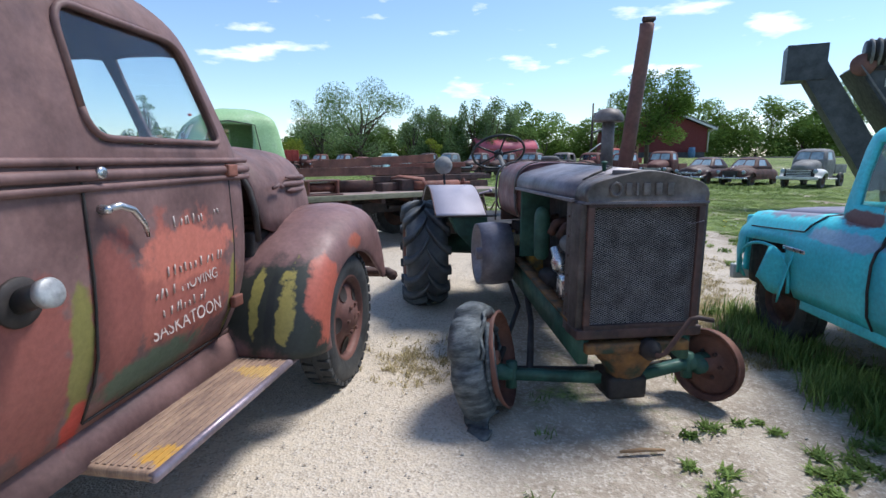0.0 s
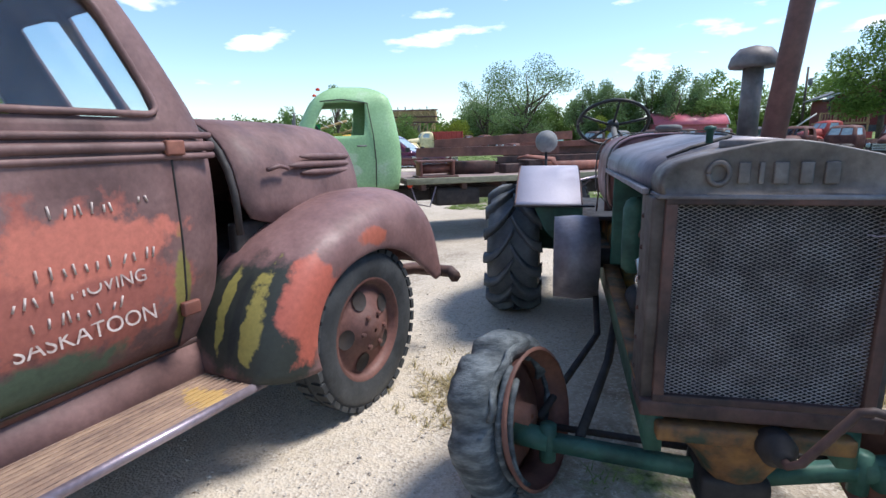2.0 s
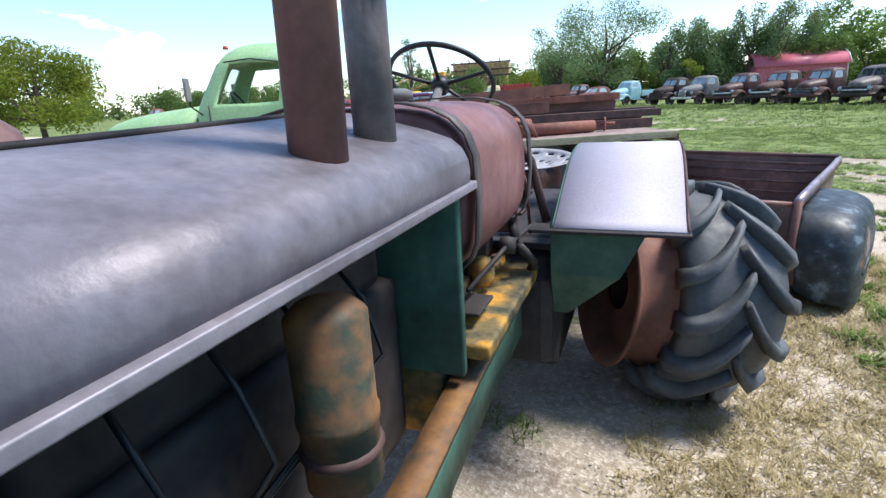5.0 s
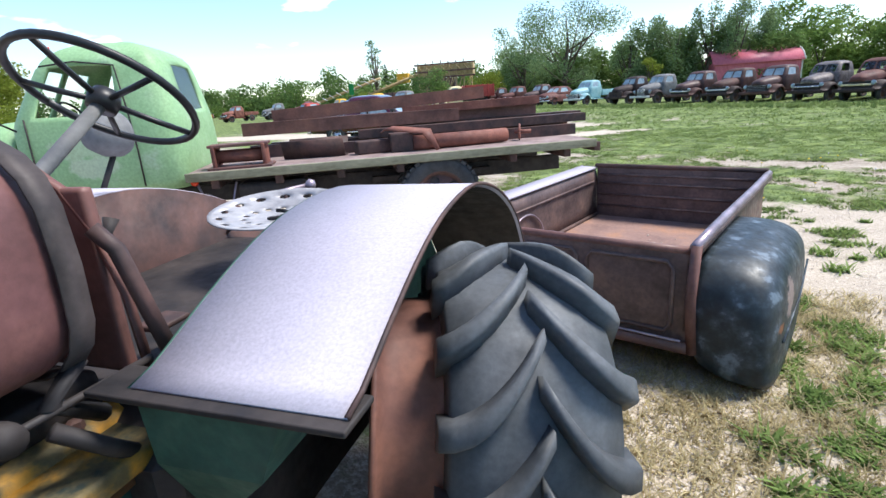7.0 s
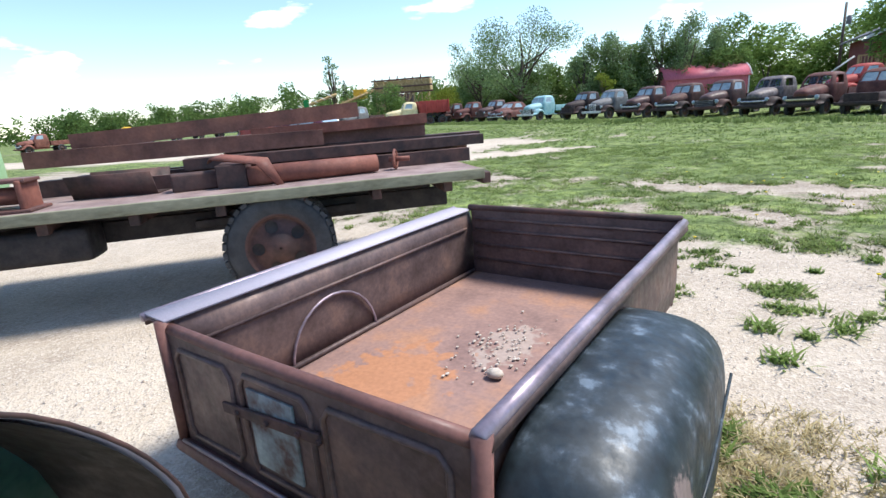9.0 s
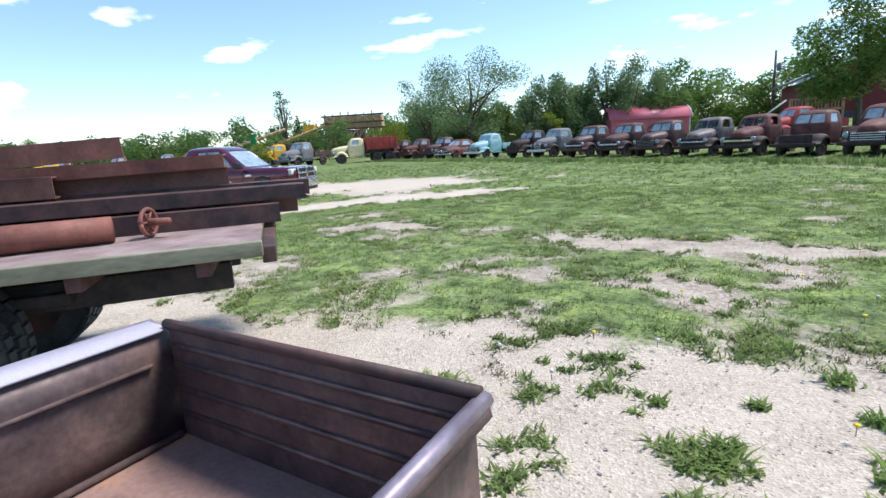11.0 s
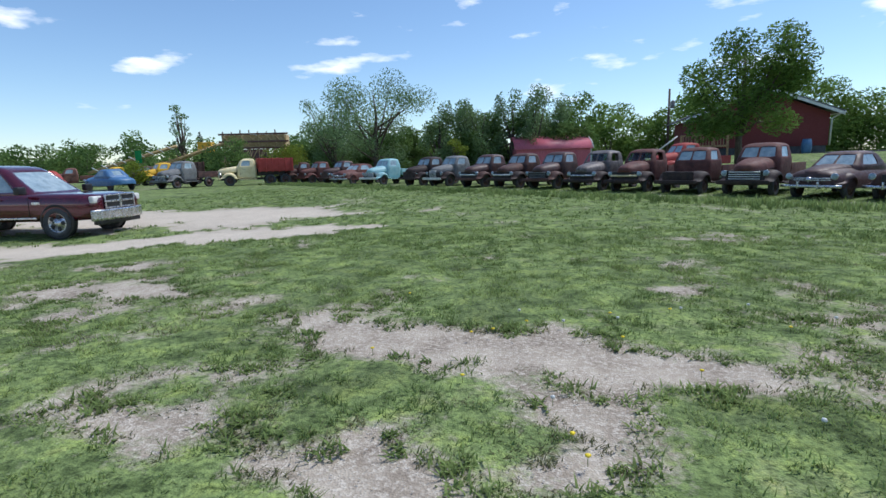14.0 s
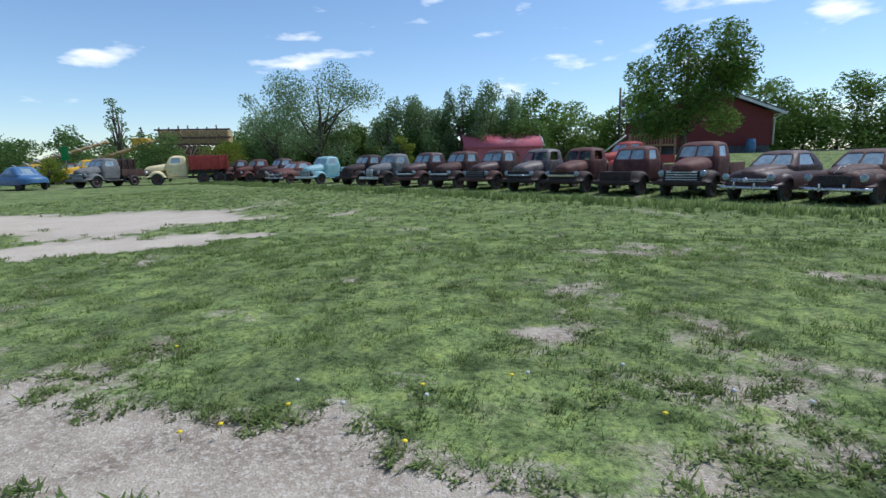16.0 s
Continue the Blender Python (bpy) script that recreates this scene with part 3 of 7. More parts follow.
def blades(name, spots, mat, h, lean, count, label, width=.007):
    """Grass as one mesh of bent, tapered blades, in tufts."""
    rnd = random.Random(len(spots) + 5)
    verts, faces = [], []
    for x, y, s in spots:
        for _ in range(count):
            a, r = rnd.uniform(0, 6.283), rnd.uniform(0, .09) * s
            px, py = x + math.cos(a) * r, y + math.sin(a) * r
            hh, ln, a2, w = h * s * rnd.uniform(.4, 1), lean * rnd.uniform(.3, 1.2), rnd.uniform(0, 6.283), width * rnd.uniform(.6, 1.4)
            z = height(px, py) - .01
            dx, dy, wx, wy = math.cos(a2) * ln * hh, math.sin(a2) * ln * hh, -math.sin(a2) * w, math.cos(a2) * w
            k = len(verts)
            verts += [(px - wx, py - wy, z), (px + wx, py + wy, z), (px + dx * .4 + wx * .7, py + dy * .4 + wy * .7, z + hh * .6),
                      (px + dx * .4 - wx * .7, py + dy * .4 - wy * .7, z + hh * .6), (px + dx, py + dy, z + hh)]
            faces += [(k, k + 1, k + 2, k + 3), (k + 3, k + 2, k + 4)]
    me = bpy.data.meshes.new(name)
    me.from_pydata(verts, [], faces)
    me.materials.append(mat)
    return tagged(new(name, me), label, "grass", kind="stuff")


# ---------- vehicles ----------
RING = [(-.80, 1), (-.04, 1), (.04, 1), (.80, 1), (.95, .93), (1, .78), (1, .70), (1, -.30), (1, -.42), (1, -.75), (.95, -.94),
        (.75, -1), (.45, -1), (-.45, -1), (-.75, -1), (-.95, -.94), (-1, -.75), (-1, -.42), (-1, -.30), (-1, .70), (-1, .78), (-.95, .93)]


def cab_rings(levels):
    """levels: z, front half-width, rear half-width, y of front, y of rear."""
    out = []
    for z, wf, wr, yf, yr in levels:
        out.append([Vector((u * (wr + (wf - wr) * (v + 1) / 2), yr + (yf - yr) * (v + 1) / 2, z)) for u, v in RING])
    return out


def pane(bm, rings, lv, a, b, inset=.012):
    """A pane in the opening between levels lv and lv+1 and ring points a to b."""
    p = [rings[lv][a], rings[lv][b], rings[lv + 1][b], rings[lv + 1][a]]
    c = sum(p, Vector()) / 4
    n = (p[1] - p[0]).cross(p[3] - p[0]).normalized()
    mid = Vector((0, sum(r.y for r in rings[lv]) / len(rings[lv]), c.z))
    if n.dot(c - mid) < 0:
        n = -n
    q = [c + (v - c) * 1.03 - n * inset for v in p]
    loft(bm, [q, [v - n * .005 for v in q]], True, True, True)
    return bm


def cab(parent, levels, paint, win=4, glass=GLASS, front=True, sides=True, sub=1, split=True, roof=None):
    rings = cab_rings(levels)
    top = len(rings) - 1
    skip = {(win, 0), (win, 2), (win, 6), (win, 18), (win, 12)}
    if not split:
        skip.add((win, 1))
    bm = loft(B(), rings, True, False, False, skip)
    bm.verts.ensure_lookup_table()
    last = bm.verts[-len(RING):]
    bm.faces.new(last)
    crease = bm.edges.layers.float.new("crease_edge")
    corner = bm.verts.layers.float.new("crease_vert")
    for e in bm.edges:
        if len(e.link_faces) == 1 and e.verts[0].co.z > rings[1][0].z:
            e[crease] = .8
            for q in e.verts:
                q[corner] = .92
    body = part("cab", bm, paint, parent, sub=sub, thick=.03)
    if front:
        for a, b in ((0, 1), (2, 3)) if split else ((0, 3),):
            part("windscreen", pane(B(), rings, win, a, b), glass, parent, "dusty flat windscreen pane", smooth=False)
    if sides:
        part("door_window", pane(B(), rings, win, 6, 7), glass, parent, smooth=False)
        part("door_window", pane(B(), rings, win, 18, 19), glass, parent, smooth=False)
    part("rear_window", pane(B(), rings, win, 12, 13), glass, parent, smooth=False)
    return rings, body


def arc_section(w0, w1, top, n=9, power=2.4, base=None):
    """Half-hoop from -w to w, with its crown at top and its feet at base."""
    pts = []
    for k in range(n):
        t = math.pi * k / (n - 1)
        c, s = math.cos(t), math.sin(t)
        pts.append((math.copysign(abs(c) ** (2 / power), c) * w0, base + (top - base) * abs(s) ** (2 / power)))
    return pts


def hood(parent, secs, paint, name="hood"):
    """secs: y, half-width, z of the feet, z of the crown."""
    rings = [[Vector((x, y, z)) for x, z in arc_section(w, w, top, 11, 2.8, base)] for y, w, base, top in secs]
    bm = loft(B(), rings, closed=False)
    bm.verts.ensure_lookup_table()
    bm.faces.new(bm.verts[-11:])
    return part(name, bm, paint, parent, sub=1, thick=.02)


def arch_fender(parent, side, paint, x0, x1, cy, cz, r, y_back, z_back, y_front, z_front, z_skirt=None, name="fender", drop=.16):
    """Pontoon fender over a wheel: a crowned sheet swept along an arch, with a rolled skirt on the outside."""
    path = [(y_back, z_back)]
    for k in range(13):
        a = math.radians(172 - 150 * k / 12)
        path.append((cy + r * math.cos(a), cz + r * math.sin(a)))
    path.append((y_front, z_front))
    rows = []
    for i, (y, z) in enumerate(path):
        t = i / (len(path) - 1)
        wide = x1 - (.05 * (1 - math.sin(math.pi * min(1, t * 1.15))))
        row = [(x0, y, z + .02), (x0 + (wide - x0) * .35, y, z + .035), (x0 + (wide - x0) * .7, y, z + .02), (x0 + (wide - x0) * .9, y, z - .03), (wide, y, z - .08), (wide + .005, y, z - drop)]
        yy = []
        for j, (x, a, b) in enumerate(row):
            dy, dz = a - cy, b - cz
            if j >= 3 and b > cz - .1:     # pull the skirt towards the hub, not straight down
                down = (row[1][2] - b)
                ln = math.hypot(y - cy, z - cz)
                a, b = y - (y - cy) / ln * down, z + .035 - (z - cz) / ln * down
            yy.append(Vector((x * side, a, b)))
        rows.append(yy)
    return part(name, loft(B(), rows, closed=False), paint, parent, sub=1, thick=.015)


def headlight(parent, x, y, z, r, chrome=CHROME, lens=True):
    bm = lathe(B(), [(r * .3, -.14), (r * .8, -.1), (r * 1.05, -.02), (r * 1.1, .01), (r, .018)], 20, at(x, y, z, pose(0, 0, 0, -90, 0, 0)), True)
    h = part("headlight", bm, chrome, parent)
    if lens:
        part("lens", lathe(B(), [(r * .94, .016), (r * .6, .035), (.005, .045)], 20, at(x, y, z, pose(0, 0, 0, -90, 0, 0)), False), GLASS_DUSTY, h)
    return h


def bars(parent, x0, x1, y, zs, mat, t=.03, name="grille_bar", curve=.04):
    for z in zs:
        pts = [(x, y - curve * (2 * (x - x0) / (x1 - x0) - 1) ** 2, z) for x in steps(x0, x1, 7)]
        part(name, tube(B(), pts, t / 2, 6), mat, parent)


def old_pickup(m, label, paint, grille=WHITE_PAINT, style="bars", fpaint=None, box_mat=None, big=1.0, lights=True, bumper=None, glass=GLASS_DUSTY, hollow=False, name="old_pickup", group="row of old trucks", parked=True):
    """A pickup of the late forties: rounded cab, alligator hood, pontoon fenders."""
    fp = fpaint or paint
    v = thing(name, m @ Matrix.Scale(big, 4), label, "truck", group)
    cab(v, [(.5, .70, .74, -.55, -1.75), (.75, .72, .78, -.52, -1.8), (1.05, .73, .8, -.52, -1.82), (1.28, .72, .8, -.52, -1.82), (1.36, .70, .78, -.56, -1.80),
            (1.72, .62, .70, -.78, -1.74), (1.80, .56, .65, -.88, -1.70), (1.86, .42, .5, -1.0, -1.55), (1.88, .2, .25, -1.12, -1.4)], paint, win=4, glass=glass, sides=glass is not GLASS)
    if not hollow:
        hood(v, [(-.56, .62, .95, 1.36), (-.2, .58, .9, 1.32), (.3, .48, .85, 1.25), (.62, .36, .85, 1.16), (.72, .25, .9, 1.05)], paint)
    for s in (-1, 1):
        arch_fender(v, s, fp, .42, .93, 0, .38, .52, -.72, .5, .74, .5)
        part("running_board", bx(min(s * .7, s * .92), max(s * .7, s * .92), -1.75, -.6, .42, .47), fp, v)
        if lights:
            headlight(v, s * .66, .62, .82, .1)
    wheel(v, .74, 0, .36, .37, .17, RUST_DARK, 1, tread=0)
    wheel(v, -.74, 0, .36, .37, .17, RUST_DARK, -1, tread=0)
    wheel(v, .76, -2.7, .36, .37, .17, RUST_DARK, 1, tread=0)
    wheel(v, -.76, -2.7, .36, .37, .17, RUST_DARK, -1, tread=0)
    part("chassis", bx(-.4, .4, -3.6, .7, .4, .52), BLACK_STEEL, v)
    part("grille_shell", bx(-.62, .62, .5, .64, .5, .92, bev=.05), BLACK_STEEL if style != "plain" else fp, v)
    part("nose_apron", bx(-.8, .8, .55, .72, .42, .56, bev=.06), fp, v)
    if style == "bars":
        bars(v, -.5, .5, .70, [.62, .70, .78, .86], grille, .04)
    elif style == "upright":
        for x in steps(-.28, .28, 7):
            part("grille_bar", tube(B(), [(x, .7, .52), (x, .74, .8), (x, .7, 1.02)], .016, 6), grille, v)
    elif style == "slot":
        bars(v, -.6, .6, .70, [.74], grille, .09)
        for x in (-.3, 0, .3):
            part("grille_tooth", lathe(B(), [(.05, -.04), (.04, .06), (.01, .08)], 10, at(x, .7, .74, pose(0, 0, 0, -90, 0, 0))), grille, v)
    part("bumper", bx(-.85, .85, .8, .86, .44, .58, bev=.03), bumper or fp, v)
    bm_ = box_mat or paint
    part("box_floor", bx(-.68, .68, -3.7, -1.9, .68, .72), bm_, v)
    for s in (-1, 1):
        part("box_side", bx(min(s * .68, s * .74), max(s * .68, s * .74), -3.7, -1.88, .68, 1.12), bm_, v)
    part("box_front", bx(-.68, .68, -1.92, -1.88, .72, 1.12), bm_, v)
    part("tailgate", bx(-.68, .68, -3.72, -3.68, .7, 1.1), bm_, v)
    return v


def sedan(m, label, paint, era=0, name="old_sedan"):
    """A rounded sedan of about 1950 with a chrome bumper."""
    v = thing(name, m, label, "car", "row of old trucks")
    secs = [(.95, .55, .45, .86), (.8, .78, .4, .98), (.3, .86, .38, 1.04), (-.4, .9, .36, 1.08), (-1.6, .92, .36, 1.1), (-2.8, .9, .38, 1.06), (-3.5, .78, .42, .95), (-3.75, .5, .5, .8)]
    rings = [[Vector((x, y, z)) for x, z in arc_section(w, w, t, 13, 3.2, b)] for y, w, b, t in secs]
    bm = loft(B(), rings, closed=False)
    bm.verts.ensure_lookup_table()
    bm.faces.new(bm.verts[:13])
    bm.faces.new(bm.verts[-13:])
    part("body", bm, paint, v, sub=1)
    hood(v, [(-.5, .6, .95, 1.16), (.2, .5, .9, 1.12), (.7, .36, .85, 1.04), (.92, .22, .8, .94)], paint)
    cab(v, [(.85, .74, .76, -.4, -2.7), (.95, .74, .76, -.4, -2.75), (1.02, .74, .76, -.45, -2.75), (1.08, .74, .76, -.48, -2.7), (1.12, .72, .74, -.52, -2.65),
            (1.46, .58, .62, -.95, -2.25), (1.52, .52, .56, -1.05, -2.15), (1.57, .4, .42, -1.2, -2.0), (1.59, .2, .2, -1.4, -1.85)], paint, win=4, glass=GLASS_DUSTY)
    for s in (-1, 1):
        arch_fender(v, s, paint, .5, .92, .1, .4, .46, -.55, .5, .9, .52)
        headlight(v, s * .68, .86, .78, .1)
        part("bumper_guard", bx(s * .3 - .03, s * .3 + .03, 1.0, 1.08, .38, .62, bev=.02), CHROME, v)
    for y in (.1, -2.75):
        wheel(v, .76, y, .34, .35, .17, RUST_DARK, 1, tread=0)
        wheel(v, -.76, y, .34, .35, .17, RUST_DARK, -1, tread=0)
    part("bumper", tube(B(), [(x, 1.04 - .22 * abs(x) ** 2.2, .46) for x in steps(-.9, .9, 11)], .055, 8), CHROME, v, "tarnished chrome bumper")
    if era == 0:
        bars(v, -.6, .6, .98, [.66, .72], CHROME, .05, curve=.12)
        part("grille_spinner", lathe(B(), [(.1, -.05), (.09, .05), (.02, .1)], 16, at(0, .98, .68, pose(0, 0, 0, -90, 0, 0))), CHROME, v)
    else:
        part("grille", bx(-.4, .4, .9, .97, .55, .85, bev=.05), BLACK_STEEL, v)
        part("hood_strip", tube(B(), [(0, .95, .92), (0, .6, 1.08), (0, 0, 1.14)], .015, 6), CHROME, v)
    return v


FACE = math.degrees(math.atan2(-.56, -.82))


def row_pose(x, y, turn=0):
    """Front axle at x, y, nose towards the yard."""
    x, y = x + .5 + .85 * smooth(-11, -5, x) + .4 * smooth(7, 9, x), y + 1.2
    return pose(x, y, height(x, y) - .02, 0, 0, 180 - 34 + turn) @ Matrix.Scale(.95, 4)



# ---------- the row of old vehicles ----------
old_pickup(row_pose(-20.0, 50.0), "rusty brown old pickup at the end of the row", ROW_RUST, style="slot")
old_pickup(row_pose(-17.6, 48.9), "rusty old pickup with a faded red hood", ROW_RED, style="plain")
old_pickup(row_pose(-14.7, 47.4), "brown rusted old pickup with dusty windscreen", ROW_BROWN, style="plain")
sedan(row_pose(-12.4, 45.2, 14), "reddish rusted old sedan with chrome bumper", ROW_RED)
old_pickup(row_pose(-9.4, 43.2, 8), "pale blue pickup with white grille", PALE_BLUE, style="bars", bumper=WHITE_PAINT)
old_pickup(row_pose(-6.4, 41.0), "dark rusty pickup with its nose missing", ROW_DARK, style="plain", lights=False)
old_pickup(row_pose(-4.6, 39.9), "grey-green old pickup with upright chrome grille bars", GREY_PRIMER, style="upright", fpaint=ROW_DARK, bumper=WHITE_PAINT)
old_pickup(row_pose(-2.2, 38.2), "brown-red old pickup with one headlight", ROW_BROWN, style="slot", fpaint=ROW_RUST)
old_pickup(row_pose(-.2, 37.0), "dark rust-brown old truck with two headlights", ROW_RUST, style="slot", fpaint=ROW_DARK)
old_pickup(row_pose(1.7, 35.8), "rust-brown old truck with horizontal grille bars", ROW_BROWN, style="bars", grille=GREY_PRIMER, fpaint=ROW_RUST)
old_pickup(row_pose(3.7, 34.3), "blackened old pickup with open window holes", FADED_BLACK, style="slot", grille=CHROME, fpaint=ROW_DARK, glass=GLASS)
old_pickup(row_pose(5.4, 33.2), "maroon rusted pickup with yellowed grille", ROW_RED, style="slot", grille=CREAM, fpaint=ROW_DARK, glass=GLASS)
old_pickup(row_pose(7.2, 32.0), "stripped old truck with bare engine bay", ROW_RED, style="plain", fpaint=ROW_DARK, lights=False, hollow=True)
old_pickup(row_pose(8.8, 30.9), "large maroon-brown truck with white grille bars", ROW_RED, style="bars", fpaint=ROW_DARK, big=1.05)
sedan(row_pose(10.5, 29.5, -12), "brown rusted sedan with chrome grille and bumper", ROW_BROWN)
sedan(row_pose(12.3, 28.4, -14), "brown pre-war sedan with long chrome bumper", ROW_RUST, era=1)
old_pickup(row_pose(14.6, 26.6, -12), "pale grey old truck with white grille bars", GREY_PRIMER, fpaint=WHITE_PAINT, style="bars", big=1.1)


# ---------- the old tractor ----------
def chevron_tyre(parent, x, y, z, r, w, side, rim_mat, flat=.03):
    hub = new("rear_wheel")
    hub.parent = parent
    hub.location = (x, y, z)
    h, rr = w / 2, .36
    prof = [(rr, -h * .72), (rr + .05, -h * .9), (r - .12, -h), (r - .06, -h * .95), (r - .025, -h * .6), (r - .015, 0), (r - .025, h * .6), (r - .06, h * .95), (r - .12, h), (rr + .05, h * .9), (rr, h * .72)]
    bm = lathe(B(), prof, 48, SIDE, False)
    meshes = []
    for s in (-1, 1):
        rings = []
        for t in steps(0, 1, 8):
            xx = s * h * (-.04 + 1.14 * t)
            ang = .46 * (1 - (1 - t) ** 1.9)
            base = (r - .015) - .075 * max(0, t - .5) ** 1.4 / .38
            top = base + .05 + .01 * t
            tw = .019 + .012 * t
            rings.append([Vector((xx, rad * math.sin(ang + da), rad * math.cos(ang + da))) for da, rad in ((-tw * 1.9 / r, base - .03), (-tw * 1.15 / r, top - .012), (-tw * .85 / r, top), (tw * .85 / r, top), (tw * 1.15 / r, top - .012), (tw * 1.9 / r, base - .03))])
        lb = loft(B(), rings, True, True, True)
        bmesh.ops.recalc_face_normals(lb, faces=lb.faces)
        me = bpy.data.meshes.new("tread_lug")
        lb.to_mesh(me)
        lb.free()
        me.materials.append(RUBBER)
        me.shade_smooth()
        meshes.append(me)
    for k in range(28):
        ob = new("tread_lug", meshes[k % 2])
        ob.parent, ob.rotation_euler = hub, (-2 * math.pi * k / 28, 0, 0)
    for v in bm.verts:
        if v.co.z < -r + flat + .03:
            v.co.x *= 1 + 1.6 * (-r + flat + .03 - v.co.z)
            v.co.z = max(v.co.z, -z)
    t = part("tyre", bm, RUBBER, hub, "large weathered tractor tyre with chevron lugs")
    bm = lathe(B(), [(rr + .05, -h * .9), (rr + .055, -h * .96), (rr - .01, -h * .95), (rr - .03, -h * .4), (rr - .03, h * .4), (rr - .01, h * .95), (rr + .055, h * .96), (rr + .05, h * .9)], 40, SIDE, False)
    part("rim", bm, rim_mat, hub)
    bm = lathe(B(), [(rr - .025, -s_ * .03) for s_ in (side,)] + [(rr * .6, side * .05), (.14, side * .06), (.12, side * .16), (.01, side * .17)], 32, SIDE, False)
    part("wheel_disc", bm, RED_OLD, hub)
    return hub


def tractor():
    v = thing("tractor", pose(1.93, 3.35, 0, 0, 0, 193), "old grey-black tractor with mesh grille, one shredded front tyre", "tractor")
    # radiator frame and mesh
    for s in (-1, 1):
        part("radiator_post", bx(s * .345 - .03 - .008, s * .345 + .03 - .008, -.14, -.012, .52, 1.285, bev=.012), POST_GREY, v)
        part("post_angle", bx(s * .368 - .012, s * .368 - .004, -.22, -.13, .52, 1.28, bev=.003), POST_GREY, v)
        for z in steps(.62, 1.2, 6):
            part("rivet", lathe(B(), [(.009, 0), (.007, .005), (.002, .007)], 8, at(s * .368 - .004 if s > 0 else s * .368 - .012, -.175, z, SIDE if s > 0 else pose(0, 0, 0, 0, -90, 0))), RUST_DARK, v)
    part("radiator_bottom", bx(-.385, .37, -.16, .015, .515, .575, bev=.012), RUST_DARK, v)
    part("radiator_core", bx(-.32, .3, -.13, -.06, .55, 1.28), BLACK_STEEL, v)
    for x0, x1, z0, z1 in ((-.35, .33, 1.262, 1.29), (-.35, .33, .572, .60), (-.35, -.313, .597, 1.265), (.293, .33, .597, 1.265)):
        part("grille_frame", bx(x0, x1, -.012, .014, z0, z1, bev=.005), RUST_DARK, v, "dark grey-brown angle iron frame")
    part("wire_tie", tube(B(), [(-.355, .0, 1.19), (-.34, .017, 1.185), (-.28, .017, 1.17), (-.25, .006, 1.175)], .002, 5), RAIL, v)
    bm = B()
    rows, cols = 104, 22
    dz, dx = (1.265 - .598) / rows, .606 / cols
    for j in range(rows):
        z = .598 + j * dz
        for i in range(cols * 2):
            xa, xb = -.313 + i * dx / 2, -.313 + (i + 1) * dx / 2
            up0, up1 = (i + j) % 2, (i + j + 1) % 2
            dent = [.02 * math.exp(-((xx + .27) / .06) ** 2 - ((z - 1.2) / .06) ** 2) + .012 * math.exp(-((xx - .05) / .2) ** 2 - ((z - .85) / .25) ** 2) for xx in (xa, xb)]
            za, zb = z + up0 * dz, z + up1 * dz
            q = [bm.verts.new(p) for p in ((xa, -.002 - dent[0], za - .0013), (xb, -.002 - dent[1], zb - .0013), (xb, -.005 - dent[1], zb + .0013), (xa, -.005 - dent[0], za + .0013))]
            bm.faces.new(q)
    tagged(part("grille_mesh", bm, MESH_STEEL, v, "expanded metal grille mesh", smooth=False), kind="stuff")
    # top tank with raised marks, hood, fuel tank
    secs = []
    shape = [(.357, 1.294), (.361, 1.325), (.357, 1.352), (.342, 1.378), (.315, 1.398), (.26, 1.416), (.17, 1.437), (.09, 1.454), (.03, 1.463), (-.03, 1.463)]
    shape += [(-x, z) for x, z in shape[-3::-1]]
    for y, k in ((.012, .93), (.017, .96), (.016, .985), (.006, .998), (-.012, 1), (-.15, 1)):
        secs.append([Vector((x * k - .006, y, 1.294 + (z - 1.294) * (k if z > 1.3 else 1))) for x, z in shape])
    part("top_tank", loft(B(), secs, True, True, True), FADED_BLACK, v)
    part("nameplate_ledge", bx(-.368, .356, -.13, .018, 1.281, 1.296, bev=.004), HOOD_GREY, v)
    # plain raised shapes where the maker's mark is cast
    ring = [(.185 + .03 * math.cos(a), .019, 1.362 + .034 * math.sin(a)) for a in [2 * math.pi * k / 20 for k in range(21)]]
    part("raised_mark", tube(B(), ring, .009, 6), FADED_BLACK, v)
    for x, w in ((.112, .017), (.064, .007), (.01, .02), (-.06, .018), (-.128, .02)):
        part("raised_mark", bx(x - w, x + w, .012, .023, 1.33, 1.396, bev=.007), FADED_BLACK, v)
    hs = []
    for y, k, zt in ((-.13, 1.004, 1.465), (-.5, 1.025, 1.475), (-.9, 1.045, 1.482), (-1.27, 1.055, 1.487)):
        hs.append([Vector((x * k - .006 * (1 + y), y, z + (zt - 1.463) * (z - 1.28) / .183)) for x, z in shape])
    part("hood", loft(B(), hs, closed=False), HOOD_GREY, v, thick=.008)
    part("hood_seam", tube(B(), [(.3, -.16, 1.405), (.22, -.2, 1.437), (.05, -.34, 1.474), (-.01, -.6, 1.481), (.0, -1.25, 1.489)], .007, 5), BLACK_STEEL, v)
    for s in (-1, 1):
        part("hood_rail", bx(s * .375 - .012, s * .375 + .012, -1.3, -.1, 1.285, 1.305, bev=.003), HOOD_GREY, v)
    ts = []
    for y, k in ((-1.29, .93), (-1.31, 1), (-1.6, 1.01), (-2.0, 1.01), (-2.03, .95)):
        r = []
        for i in range(20):
            a = 2 * math.pi * i / 20
            c, s = math.cos(a), math.sin(a)
            r.append(Vector((math.copysign(abs(c) ** .55, c) * .375 * k, y, 1.25 + math.copysign(abs(s) ** .6, s) * .25 * k)))
        ts.append(r)
    part("fuel_tank", loft(B(), ts, True, True, True), TANK, v, "rounded rust-red fuel tank", sub=1)
